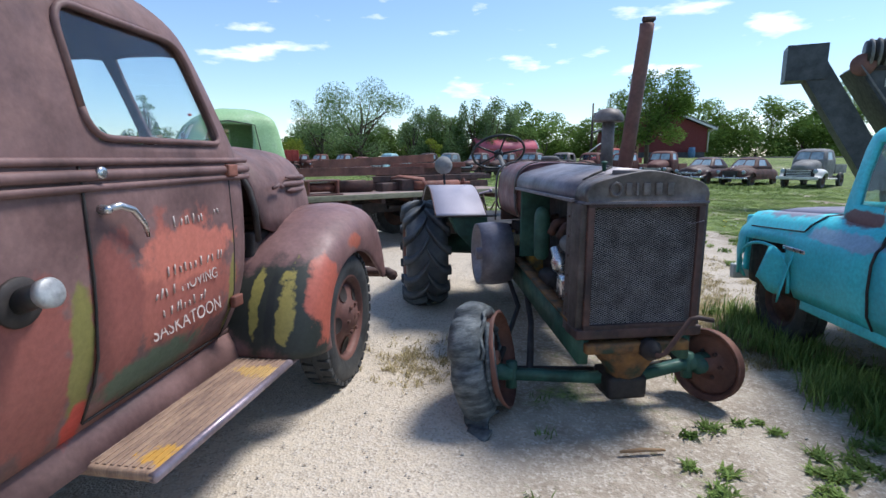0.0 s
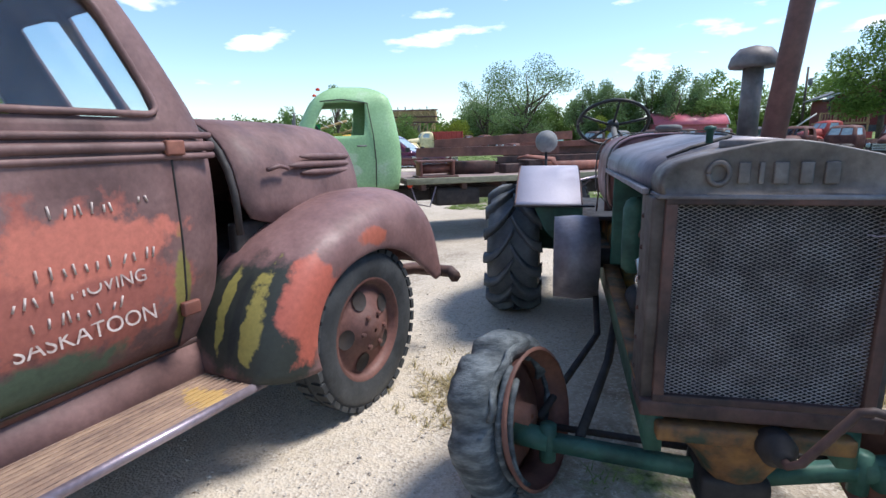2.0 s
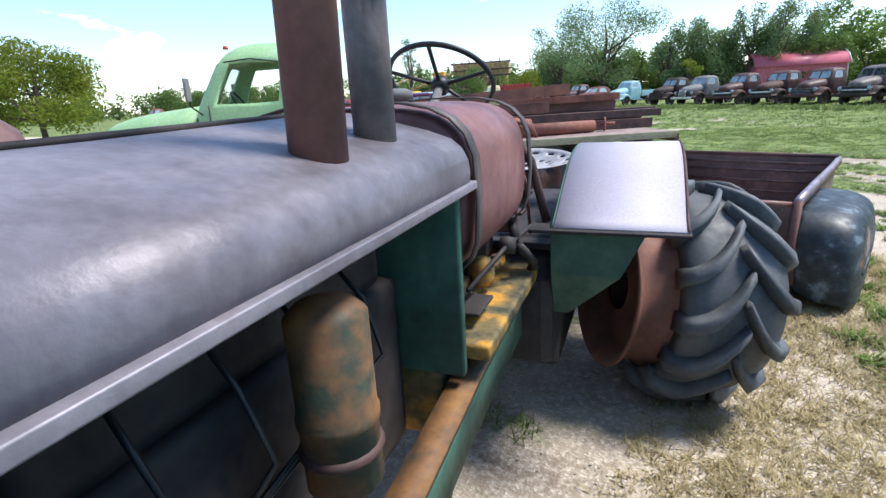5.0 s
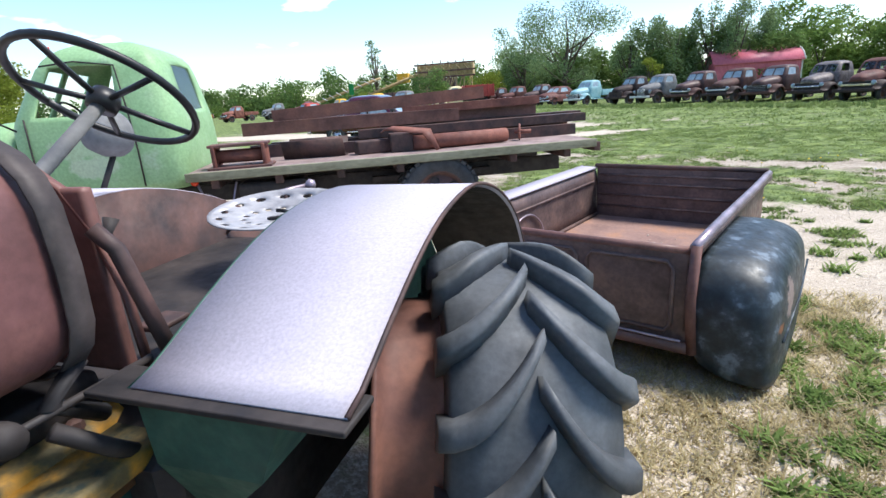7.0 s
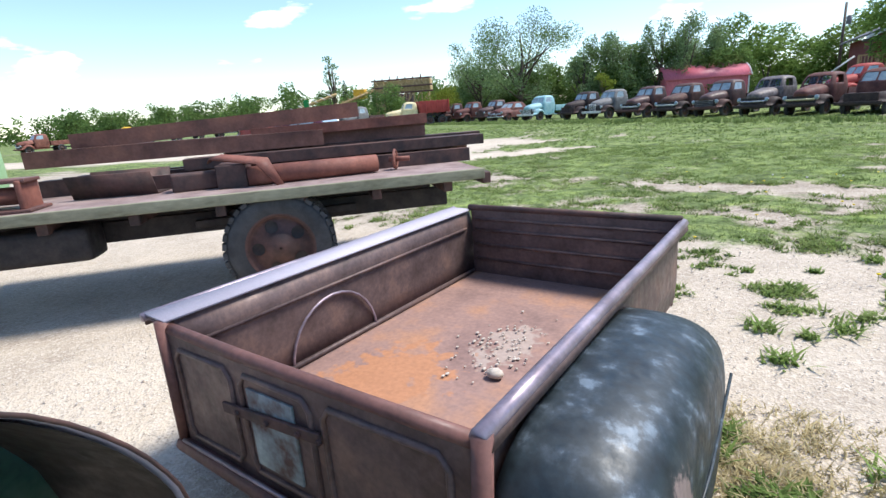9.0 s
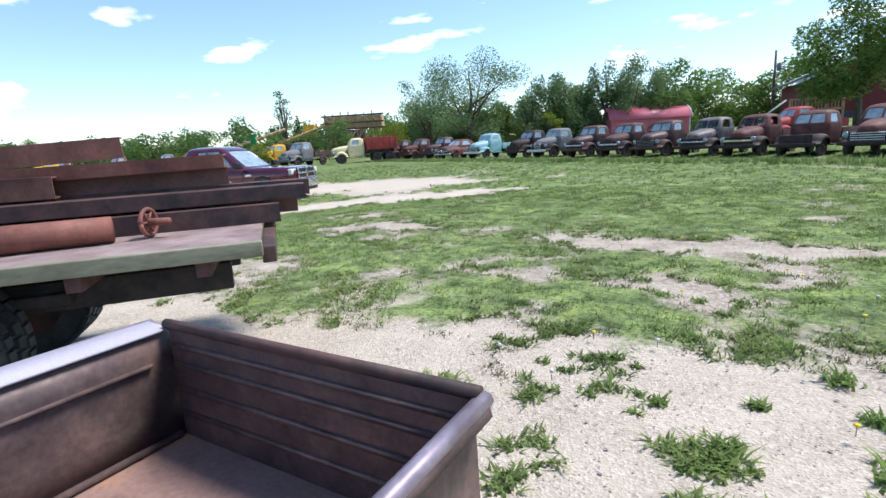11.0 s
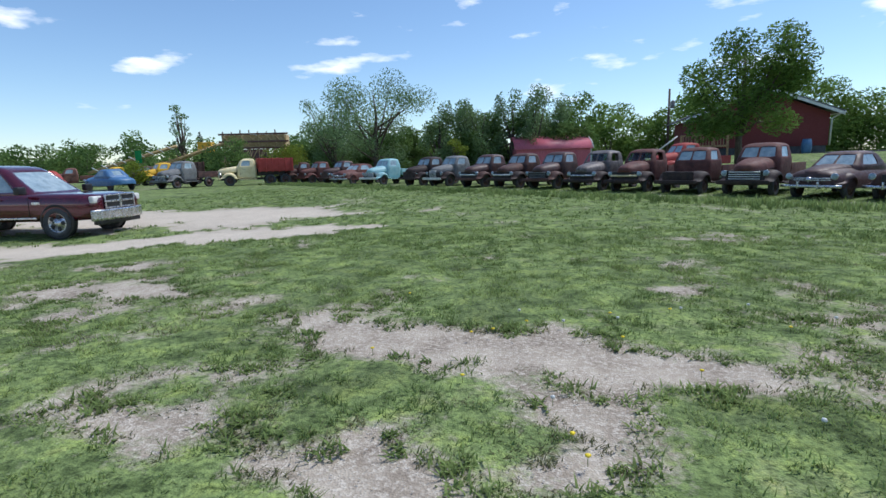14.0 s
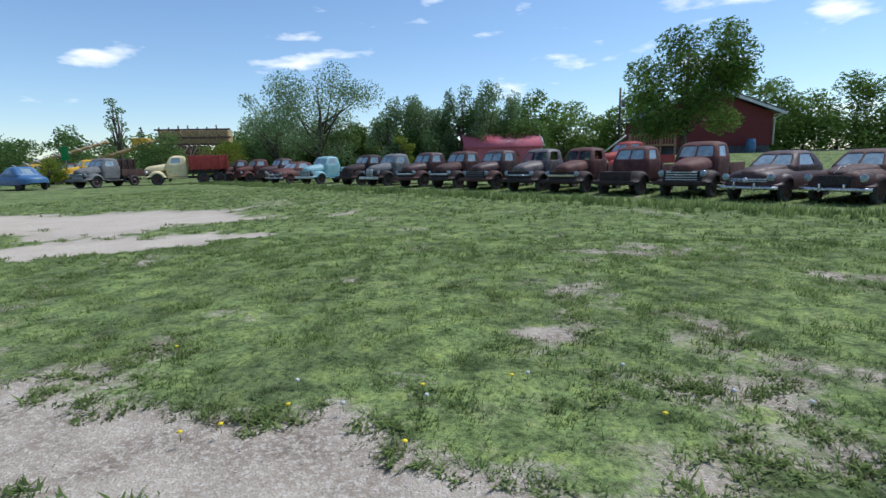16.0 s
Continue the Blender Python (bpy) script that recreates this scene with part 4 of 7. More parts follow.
    for y in (-1.33, -1.98):
        pts = []
        for i in range(25):
            a = 2 * math.pi * i / 24
            c, s = math.cos(a), math.sin(a)
            pts.append([Vector((math.copysign(abs(c) ** .55, c) * .385, yy, 1.25 + math.copysign(abs(s) ** .6, s) * .26)) for yy in (y - .025, y + .025)])
        part("tank_strap", loft(B(), pts, closed=False), POST_GREY, v, thick=.006)
    part("filler_cap", lathe(B(), [(.06, -.02), (.06, .02), (.075, .022), (.075, .045), (.05, .055), (.01, .056)], 24, at(.0, -1.62, 1.49)), GREY_PRIMER, v)
    fc = lathe(B(), [(.085, -.03), (.085, .018), (.078, .024), (.07, .018), (.068, -.02), (.01, -.022)], 24, at(.05, -.08, 1.447))
    for q in fc.verts:
        q.co.x, q.co.z = .05 + (q.co.x - .05) * 1.3, 1.447 + (q.co.z - 1.447) * .7
    part("filler_neck", fc, FADED_BLACK, v, "open oval radiator filler neck")
    part("neck_stud", lathe(B(), [(.012, 0), (.012, .045), (.02, .045), (.02, .055), (.005, .06)], 10, at(.16, -.2, 1.452)), GREEN_OLD, v)
    # exhaust and air intake
    part("exhaust_pipe", tube(B(), [(-.262, -.81, 1.4), (-.30, -.78, 1.9), (-.33, -.745, 2.34), (-.332, -.743, 2.4)], [.05, .047, .045, .047], 16), RUST_BROWN, v)
    part("exhaust_cap", tube(B(), [(-.35, -.77, 2.395), (-.37, -.74, 2.43), (-.3, -.73, 2.42)], .022, 6), RUST_DARK, v)
    part("intake_pipe", tube(B(), [(-.243, -1.05, 1.42), (-.243, -1.05, 1.82)], .045, 16), FADED_BLACK, v)
    part("intake_cap", lathe(B(), [(.105, 0), (.11, .012), (.1, .05), (.07, .085), (.01, .1)], 24, at(-.243, -1.05, 1.79)), FADED_BLACK, v)
    # engine
    part("engine_block", bx(-.16, .16, -1.25, -.28, .55, 1.05, bev=.03), BLACK_STEEL, v)
    part("cylinder_head", bx(-.14, .14, -1.2, -.32, 1.05, 1.26, bev=.03), BLACK_STEEL, v)
    part("firewall", bx(-.34, .34, -1.3, -1.27, .75, 1.3), GREEN_OLD, v)
    for s in (-1, 1):
        part("side_post", bx(s * .34 - .02, s * .34 + .02, -.2, -.14, .6, 1.29), GREEN_OLD, v)
        part("frame_rail", loft(B(), [[Vector((s * (.3 + dx_), y, z + dz_)) for dx_, dz_ in ((-.02, -.1), (.04, -.1), (.04, .1), (-.02, .1))] for y, z in ((-.02, .46), (-.6, .52), (-1.3, .6), (-2.3, .66))], True, True, True), GREEN_OLD, v)
        part("rail_flange", loft(B(), [[Vector((s * (.3 + dx_), y, z + dz_)) for dx_, dz_ in ((-.02, .1), (.065, .1), (.065, .118), (-.02, .118))] for y, z in ((-.02, .46), (-.6, .52), (-1.3, .6), (-2.0, .64))], True, True, True), BRONZE, v)
    part("air_cleaner", lathe(B(), [(.03, -.03), (.055, 0), (.058, .1), (.058, .3), (.045, .34), (.02, .36)], 20, at(.27, -.95, .82)), GREEN_OLD, v)
    part("oil_filter", lathe(B(), [(.05, 0), (.07, .02), (.07, .14), (.074, .145), (.074, .16), (.07, .165), (.07, .34), (.05, .36), (.01, .37)], 20, at(-.3, -.72, .84)), BRONZE, v)
    part("filter_clamp", lathe(B(), [(.072, 0), (.078, .01), (.072, .02)], 20, at(-.3, -.72, .92)), RUST_DARK, v)
    part("carburettor", lathe(B(), [(.03, -.06), (.06, -.03), (.065, .03), (.045, .06), (.045, .12), (.02, .13)], 14, at(.24, -.62, .82, pose(0, 0, 0, 20, 10, 0))), CHROME, v, "bright alloy carburettor")
    part("magneto", bx(.17, .3, -.55, -.4, .62, .78, bev=.04), CHROME, v)
    part("starter_motor", lathe(B(), [(.05, -.12), (.065, -.1), (.065, .1), (.04, .13)], 16, at(.24, -.8, .68, pose(0, 0, 0, 90, 0, 0))), BLACK_STEEL, v)
    part("generator", lathe(B(), [(.05, -.1), (.06, -.08), (.06, .08), (.03, .12)], 16, at(.23, -.45, .98, pose(0, 0, 0, 90, 0, 0))), GREY_PRIMER, v)
    for k, yy in enumerate((-.45, -.62, -.8, -1.0)):
        part("manifold_port", tube(B(), [(.12, yy, 1.1), (.22, yy, 1.08), (.24, yy - .04, 1.0)], .03, 8), RUST_DARK, v)
        part("spark_lead", tube(B(), [(-.1, yy, 1.2), (-.22, yy + .03, 1.1), (-.24, yy, .95), (-.2, -.5, .85)], .006, 5), PLASTIC, v)
    part("fuel_bowl", lathe(B(), [(.035, 0), (.045, .02), (.045, .08), (.02, .1)], 16, at(-.26, -1.72, .86)), CAST_YELLOW, v, "amber glass sediment bowl")
    part("transmission", bx(-.26, .26, -2.7, -1.3, .5, .86, bev=.06), CAST_YELLOW, v, "green and yellow oil-stained gearbox casting")
    part("final_drive_case", loft(B(), [[Vector((x, -2.5 + (y + 2.5) * k, z)) for y, z in ((-2.0, .42), (-2.0, .78), (-2.2, .92), (-2.9, .92), (-3.1, .78), (-3.1, .42), (-2.9, .3), (-2.2, .3))] for x, k in ((-.2, 1.0), (-.42, 1.0), (-.46, .93))], True, True, True), BLACK_STEEL, v, "grimy dark final drive casting", smooth=False)
    part("gearbox_ledge", bx(-.4, -.24, -2.1, -1.32, .78, .83, bev=.012), CAST_YELLOW, v)
    part("inspection_plate", bx(-.34, -.2, -1.58, -1.42, .868, .88, bev=.006), BLACK_STEEL, v)
    part("shift_rod", tube(B(), [(-.28, -1.5, .92), (-.33, -1.8, .98), (-.38, -2.1, 1.0)], .009, 8), BLACK_STEEL, v)
    part("rod_joint", lathe(B(), [(.03, -.025), (.034, 0), (.03, .025), (.01, .03)], 12, at(-.33, -1.82, .98, SIDE)), BLACK_STEEL, v)
    part("clutch_arm", tube(B(), [(-.36, -2.05, .78), (-.4, -1.95, .88), (-.36, -1.88, .96)], .018, 8), BLACK_STEEL, v)
    part("gearbox_cover", bx(-.2, .2, -2.1, -1.72, .86, .95, bev=.02), BLACK_STEEL, v)
    part("gearbox_hump", bx(-.22, .2, -1.7, -1.34, .85, .9, bev=.03), CAST_YELLOW, v)
    for yy in (-1.6, -1.8, -2.0, -2.2):
        for s in (-1, 1):
            part("bolt", lathe(B(), [(.018, 0), (.018, .02), (.008, .024)], 6, at(s * .23, yy, .86)), RUST_DARK, v, smooth=False)
    part("brake_lever", tube(B(), [(-.3, -2.02, .9), (-.34, -1.9, 1.0), (-.3, -2.0, 1.04)], .02, 8), BLACK_STEEL, v)
    part("axle_housing", tube(B(), [(-.95, -2.88, .6), (-.4, -2.88, .6), (-.2, -2.88, .62), (.2, -2.88, .62), (.4, -2.88, .6), (.9, -2.88, .6)], [.09, .12, .2, .2, .12, .09], 14), GREEN_OLD, v)
    # front end
    secs = [[Vector((sx * w, y0 + sy * d, z)) for sx, sy in ((-1, -1), (1, -1), (1, 1), (-1, 1))] for z, w, d, y0 in ((.51, .3, .12, -.12), (.44, .29, .13, -.11), (.36, .2, .12, -.11), (.29, .13, .1, -.12), (.2, .11, .09, -.13))]
    part("front_bolster", loft(B(), secs, True, True, True), BRONZE, v, "green and rust-orange front casting", sub=1)
    part("bolster_lip", bx(-.31, .31, -.1, .03, .43, .49, bev=.015), BRONZE, v)
    part("crank_hub", lathe(B(), [(.06, -.03), (.06, .03), (.035, .05), (.03, .08), (.01, .08)], 16, at(-.06, .04, .455, pose(0, 0, 0, -90, 0, 0))), BLACK_STEEL, v)
    part("crank_handle", tube(B(), [(-.06, .06, .455), (-.06, .14, .45), (-.09, .15, .47), (-.22, .16, .665), (-.25, .17, .675), (-.34, .17, .655)], .014, 8), RUST_DARK, v, "bent hand crank")
    part("front_axle", loft(B(), [[Vector((x, -.2 + dy, z + dz_)) for dy, dz_ in ((-.028, -.03), (.028, -.03), (.028, .03), (-.028, .03))] for x, z in ((-.6, .25), (-.4, .24), (-.15, .19), (.15, .19), (.45, .22), (.74, .25))], True, True, True), GREEN_OLD, v, "green front axle beam")
    part("pivot_bracket", bx(-.12, .12, -.3, -.06, .1, .24, bev=.03), BLACK_STEEL, v)
    part("tie_rod", tube(B(), [(-.55, -.36, .2), (.0, -.38, .16), (.75, -.4, .2)], .016, 8), BLACK_STEEL, v)
    part("drag_link", tube(B(), [(.72, -.35, .26), (.42, -1.0, .42), (.4, -1.5, .6)], .018, 8), BLACK_STEEL, v)
    part("radius_rod", tube(B(), [(.55, -.25, .24), (.38, -.8, .36), (.3, -1.2, .48)], .022, 8), BLACK_STEEL, v)
    part("radius_rod", tube(B(), [(-.45, -.25, .24), (-.38, -.8, .36), (-.3, -1.2, .48)], .022, 8), BLACK_STEEL, v)
    for s, x in ((1, .8), (-1, -.58)):
        part("spindle", tube(B(), [(x - s * .12, -.2, .32), (x - s * .12, -.2, .16)], .035, 10), GREEN_OLD, v)
        part("hub_stub", tube(B(), [(x - s * .12, -.2, .25), (x + s * .02, -.22, .26)], .05, 12), GREEN_OLD, v)
    # torn front tyre on its rim
    w1 = new("front_wheel")
    w1.parent, w1.location, w1.rotation_euler = v, (.8, -.27, .31), (0, radians(12), radians(-24))
    part("rim", lathe(B(), [(.28, -.1), (.295, -.095), (.255, -.05), (.245, .04), (.285, .075), (.27, .08), (.2, .02), (.06, .0), (.05, -.06), (.01, -.06)], 36, SIDE, False), RUST, w1)
    rnd = random.Random(4)
    rings = []
    for k in range(47):
        a = radians(-52 + 283 * k / 46)
        ragged = rnd.uniform(-.012, .012)
        r0 = .345 + .004 * math.sin(k * .9) + ragged * .5 - (.035 if k in (20, 21, 33) else 0)
        sag = .05 * max(0, k - 38) / 8
        if 9 < k < 13:
            r0 -= .03
        ring = []
        for x, dr in ((-.02, -.11), (-.04, -.06), (-.03, -.015), (.01, .01), (.06, .02), (.1, .018), (.14, 0), (.165, -.045), (.15, -.11)):
            rr = r0 + dr + rnd.uniform(-.003, .003)
            ring.append(Vector((x + sag * .6, math.cos(a) * rr, math.sin(a) * rr)))
        rings.append(ring)
    part("torn_tyre", loft(B(), rings, closed=False), RUBBER_TORN, w1, "shredded grey tyre peeling off its rim", thick=.02)
    flap = [[Vector((x + .05 * t + .03 * math.sin(5 * t + x * 9), .2 + .14 * t, -.24 - .085 * min(1, t * 1.6) + .018 * math.sin(9 * t + x * 20))) for x in steps(-.04, .12, 6)] for t in steps(0, 1.25, 10)]
    part("tyre_flap", loft(B(), flap, closed=False), RUBBER_TORN, w1, thick=.022)
    crack = [[Vector((-.045 - .012 * math.sin(k * 1.7), math.cos(radians(a)) * r, math.sin(radians(a)) * r)) for r in (.26, .29, .32)] for k, a in enumerate(range(20, 170, 10))]
    for k, x0 in enumerate((-.05, -.07)):
        strip = [(x0 - .012 * math.sin(a * 2 + k), math.cos(a) * (.27 - .03 * k), math.sin(a) * (.27 - .03 * k) - .03 * k) for a in steps(radians(70), radians(-60), 12)]
        part("bead_strip", tube(B(), strip, [.014, .018] + [.016] * 9 + [.008], 6), RUBBER_TORN, w1)
    part("hanging_bead", loft(B(), crack, closed=False), RUBBER_TORN, w1, thick=.012)
    w2 = new("front_wheel")
    w2.parent, w2.location, w2.rotation_euler = v, (-.59, -.2, .235), (0, radians(-4), radians(24))
    part("rim", lathe(B(), [(.215, .025), (.228, .03), (.23, .022), (.2, .01), (.19, -.015), (.225, -.035), (.22, -.042), (.18, -.025), (.165, -.015), (.11, -.035), (.1, -.02), (.06, -.015), (.05, .05), (.01, .05)], 40, SIDE, False), RUST, w2, "bare rusted front rim without tyre")
    part("hub", tube(B(), [(-.03, 0, 0), (.1, 0, 0)], .05, 12), GREEN_OLD, w2)
    for k in range(6):
        a = math.pi * k / 3
        part("lug_nut", lathe(B(), [(.014, 0), (.014, .02), (.004, .022)], 6, at(-.025, math.cos(a) * .085, math.sin(a) * .085, SIDE)), RUST_DARK, w2, smooth=False)
    # rear wheels
    chevron_tyre(v, .98, -2.8, .52, .53, .43, 1, RUST)
    lw = chevron_tyre(v, -1.0, -2.79, .5, .52, .46, -1, RUST_RED)
    lw.rotation_euler = (0, radians(-7), radians(24))
    part("wheel_hub_extension", lathe(B(), [(.375, .2), (.4, .225), (.37, .25), (.365, .3), (.36, .34), (.37, .38), (.395, .40), (.405, .405), (.405, .415), (.39, .42), (.375, .4), (.35, .38), (.31, .3), (.2, .3), (.12, .34)], 40, SIDE, False), RUST, lw, "wide bare rusty inner rim")
    # belt pulley
    part("belt_pulley", lathe(B(), [(.04, .4), (.2, .41), (.25, .4), (.262, .53), (.25, .66), (.23, .65), (.2, .6), (.05, .6), (.05, .66), (.01, .66)], 36, at(0, -1.45, .75, SIDE), False), HOOD_GREY, v, "wide grey steel belt pulley")
    part("pulley_shaft", tube(B(), [(.2, -1.45, .75), (.5, -1.45, .75)], .06, 12), BLACK_STEEL, v)
    # fenders, toolbox, platform
    curve = [(-1.97, 1.015), (-2.03, 1.03), (-2.2, 1.11), (-2.4, 1.19), (-2.6, 1.235), (-2.85, 1.245), (-3.1, 1.195), (-3.35, 1.1), (-3.58, .96), (-3.76, .76), (-3.87, .56), (-3.91, .4)]
    fine = [curve[0]]
    for k in range(1, len(curve) - 2):
        p0, p1, p2, p3 = (Vector(curve[q]) for q in (k - 1, k, k + 1, k + 2))
        for t in (0, .33, .67):
            fine.append(tuple(.5 * (2 * p1 + (p2 - p0) * t + (2 * p0 - 5 * p1 + 4 * p2 - p3) * t * t + (3 * p1 - p0 - 3 * p2 + p3) * t ** 3)))
    curve = fine + curve[-2:]
    for s in (-1, 1):
        part("fender", loft(B(), [[Vector((s * x, y, z)) for x in (.47, .7, .94)] for y, z in curve], closed=False), LILAC, v, "sheet metal rear fender, sky sheen put into its lilac colour", thick=.006)
        # extra black sheet just inside the fender gives the shade beneath it by colour
        part("fender_underside", loft(B(), [[Vector((s * x, -2.88 + (y + 2.88) * .982, .5 + (z - .5) * .982)) for x in (.475, .7, .93)] for y, z in curve], closed=False), BLACK_STEEL, v, "added dark sheet standing in for shade under the fender")
        part("fender_edge", tube(B(), [(s * .94, y, z) for y, z in curve], .006, 6), RUST_DARK, v)
        fan = [[Vector((s * .465, y, z - .004)), Vector((s * .465, -2.88 + (y + 2.88) * .1, .5 + (z - .5) * .1))] for y, z in curve]
        part("fender_side", loft(B(), fan, closed=False), GREEN_OLD if s < 0 else RUST_DARK, v, thick=.006)
        part("fender_flange", bx(min(s * .38, s * .95), max(s * .38, s * .95), -2.05, -1.94, .997, 1.01, bev=.004), BLACK_STEEL, v)
        tb = [[Vector((s * x, y, z)) for x, y in ((.46, -2.25), (.46, y1), (x1, y1), (x1, -2.25))] for z, x1, y1 in ((.99, .8, -1.98), (.82, .72, -1.99), (.62, .52, -2.08))]
        part("toolbox", loft(B(), tb, True, True, True), GREEN_OLD, v, smooth=False)
    part("platform", bx(-.46, .46, -3.35, -2.1, .88, .91, bev=.006), BLACK_STEEL, v)
    part("dash_panel", loft(B(), [[Vector((x, -2.1 - .02 * k, z)) for x, z in arc_section(.36, .36, 1.46, 11, 2.5, .95)] for k in (0, 1)], closed=False), RUST_BROWN, v, thick=.01)
    part("dash_plate", bx(-.3, .3, -2.13, -2.1, .95, 1.38, bev=.02), RUST_BROWN, v)
    part("hand_lever", tube(B(), [(-.42, -2.12, 1.0), (-.36, -2.1, 1.25), (-.33, -2.08, 1.3)], .018, 8), RUST_DARK, v)
    part("gear_lever", tube(B(), [(.0, -2.3, .9), (.02, -2.38, 1.2), (.02, -2.4, 1.24)], [.012, .012, .022], 8), BLACK_STEEL, v)
    part("pedal", bx(-.3, -.22, -2.3, -2.2, 1.0, 1.015), RUST_DARK, v)
    part("steering_column", tube(B(), [(.17, -2.0, 1.12), (.21, -2.62, 1.565)], .022, 10), GREY_PRIMER, v)
    nrm = pose(.21, -2.64, 1.585, 38, 0, 0)
    sw = new("steering_wheel")
    sw.parent, sw.matrix_local = v, nrm
    part("rim", tube(B(), [(.27 * math.cos(a), .27 * math.sin(a), 0) for a in [2 * math.pi * k / 40 for k in range(41)]], .013, 8), PLASTIC, sw)
    part("hub", lathe(B(), [(.045, -.05), (.05, -.02), (.04, .012), (.01, .016)], 16), PLASTIC, sw)
    for k in range(5):
        a = 2 * math.pi * k / 5 + .4
        part("spoke", tube(B(), [(.03 * math.cos(a), .03 * math.sin(a), -.02), (.15 * math.cos(a), .15 * math.sin(a), -.012), (.265 * math.cos(a), .265 * math.sin(a), 0)], .010, 6), PLASTIC, sw)
    # pan seat with round holes
    bm = B()
    n, m_ = 28, 9
    grid = {}
    for i in range(n):
        for j in range(m_):
            a, r = 2 * math.pi * i / n, .02 + .165 * j / (m_ - 1)
            yy = math.sin(a) * r * .9
            grid[i, j] = bm.verts.new((-.16 + math.cos(a) * r * 1.5, -2.92 + yy * 1.25, 1.11 + .09 * (r / .21) ** 2.2 * (.65 + .5 * (-math.sin(a)))))
    for i in range(n):
        for j in range(m_ - 1):
            if j in (3, 6) and i % 2 == 0:
                continue
            bm.faces.new((grid[i, j], grid[(i + 1) % n, j], grid[(i + 1) % n, j + 1], grid[i, j + 1]))
    part("seat", bm, surf("bleached_seat_steel", two((.3, .29, .3), (.45, .44, .45)), 6, (.4, .6), .2), v, "pale steel pan seat pierced with holes", thick=.005, sub=1)
    coil = [(-.16 + .035 * math.cos(k * .8), -2.92 + .035 * math.sin(k * .8), .95 + .0035 * k) for k in range(55)]
    part("seat_spring", tube(B(), coil, .008, 6), BLACK_STEEL, v)
    part("seat_post", tube(B(), [(-.05, -2.9, .72), (-.16, -2.92, .97)], .03, 10), BLACK_STEEL, v)
    part("rear_lever", tube(B(), [(.62, -3.2, 1.02), (.4, -3.36, 1.08), (.1, -3.54, 1.13)], .013, 8), RAIL, v, "bare steel lever with ball end")
    part("lever_ball", lathe(B(), [(.004, -.028), (.02, -.02), (.028, 0), (.02, .02), (.004, .028)], 14, at(.09, -3.545, 1.132)), RAIL, v)
    for p, q in (((.2, -3.48, 1.11), (.14, -3.45, .84)), ((.14, -3.45, .84), (.5, -3.3, .9)), ((.14, -3.45, .84), (.04, -3.46, 1.02)), ((.5, -3.3, .9), (.3, -3.42, 1.09)), ((.5, -3.3, .9), (.62, -3.2, 1.02)), ((.5, -3.3, .9), (.4, -3.0, .62)), ((.14, -3.45, .84), (.1, -3.1, .55))):
        part("lever_stay", tube(B(), [p, q], .009, 6), RUST_DARK, v)
    part("drawbar", bx(-.06, .06, -3.7, -2.8, .4, .44), RUST_DARK, v)
    part("lamp_arm", tube(B(), [(.73, -2.95, 1.22), (.73, -3.04, 1.36)], .012, 8), BLACK_STEEL, v)
    part("work_lamp", lathe(B(), [(.02, -.1), (.06, -.085), (.092, -.03), (.1, .03), (.092, .05), (.01, .055)], 24, at(.73, -3.04, 1.45, pose(0, 0, 0, 90, 0, 0))), GREY_PRIMER, v, "round grey work lamp")
    return v


tractor()


# ---------- the rust and salmon truck ----------
FADED_LETTER = surf("faded_letter_paint", two((.4, .3, .27), (.6, .5, .46)), 20)

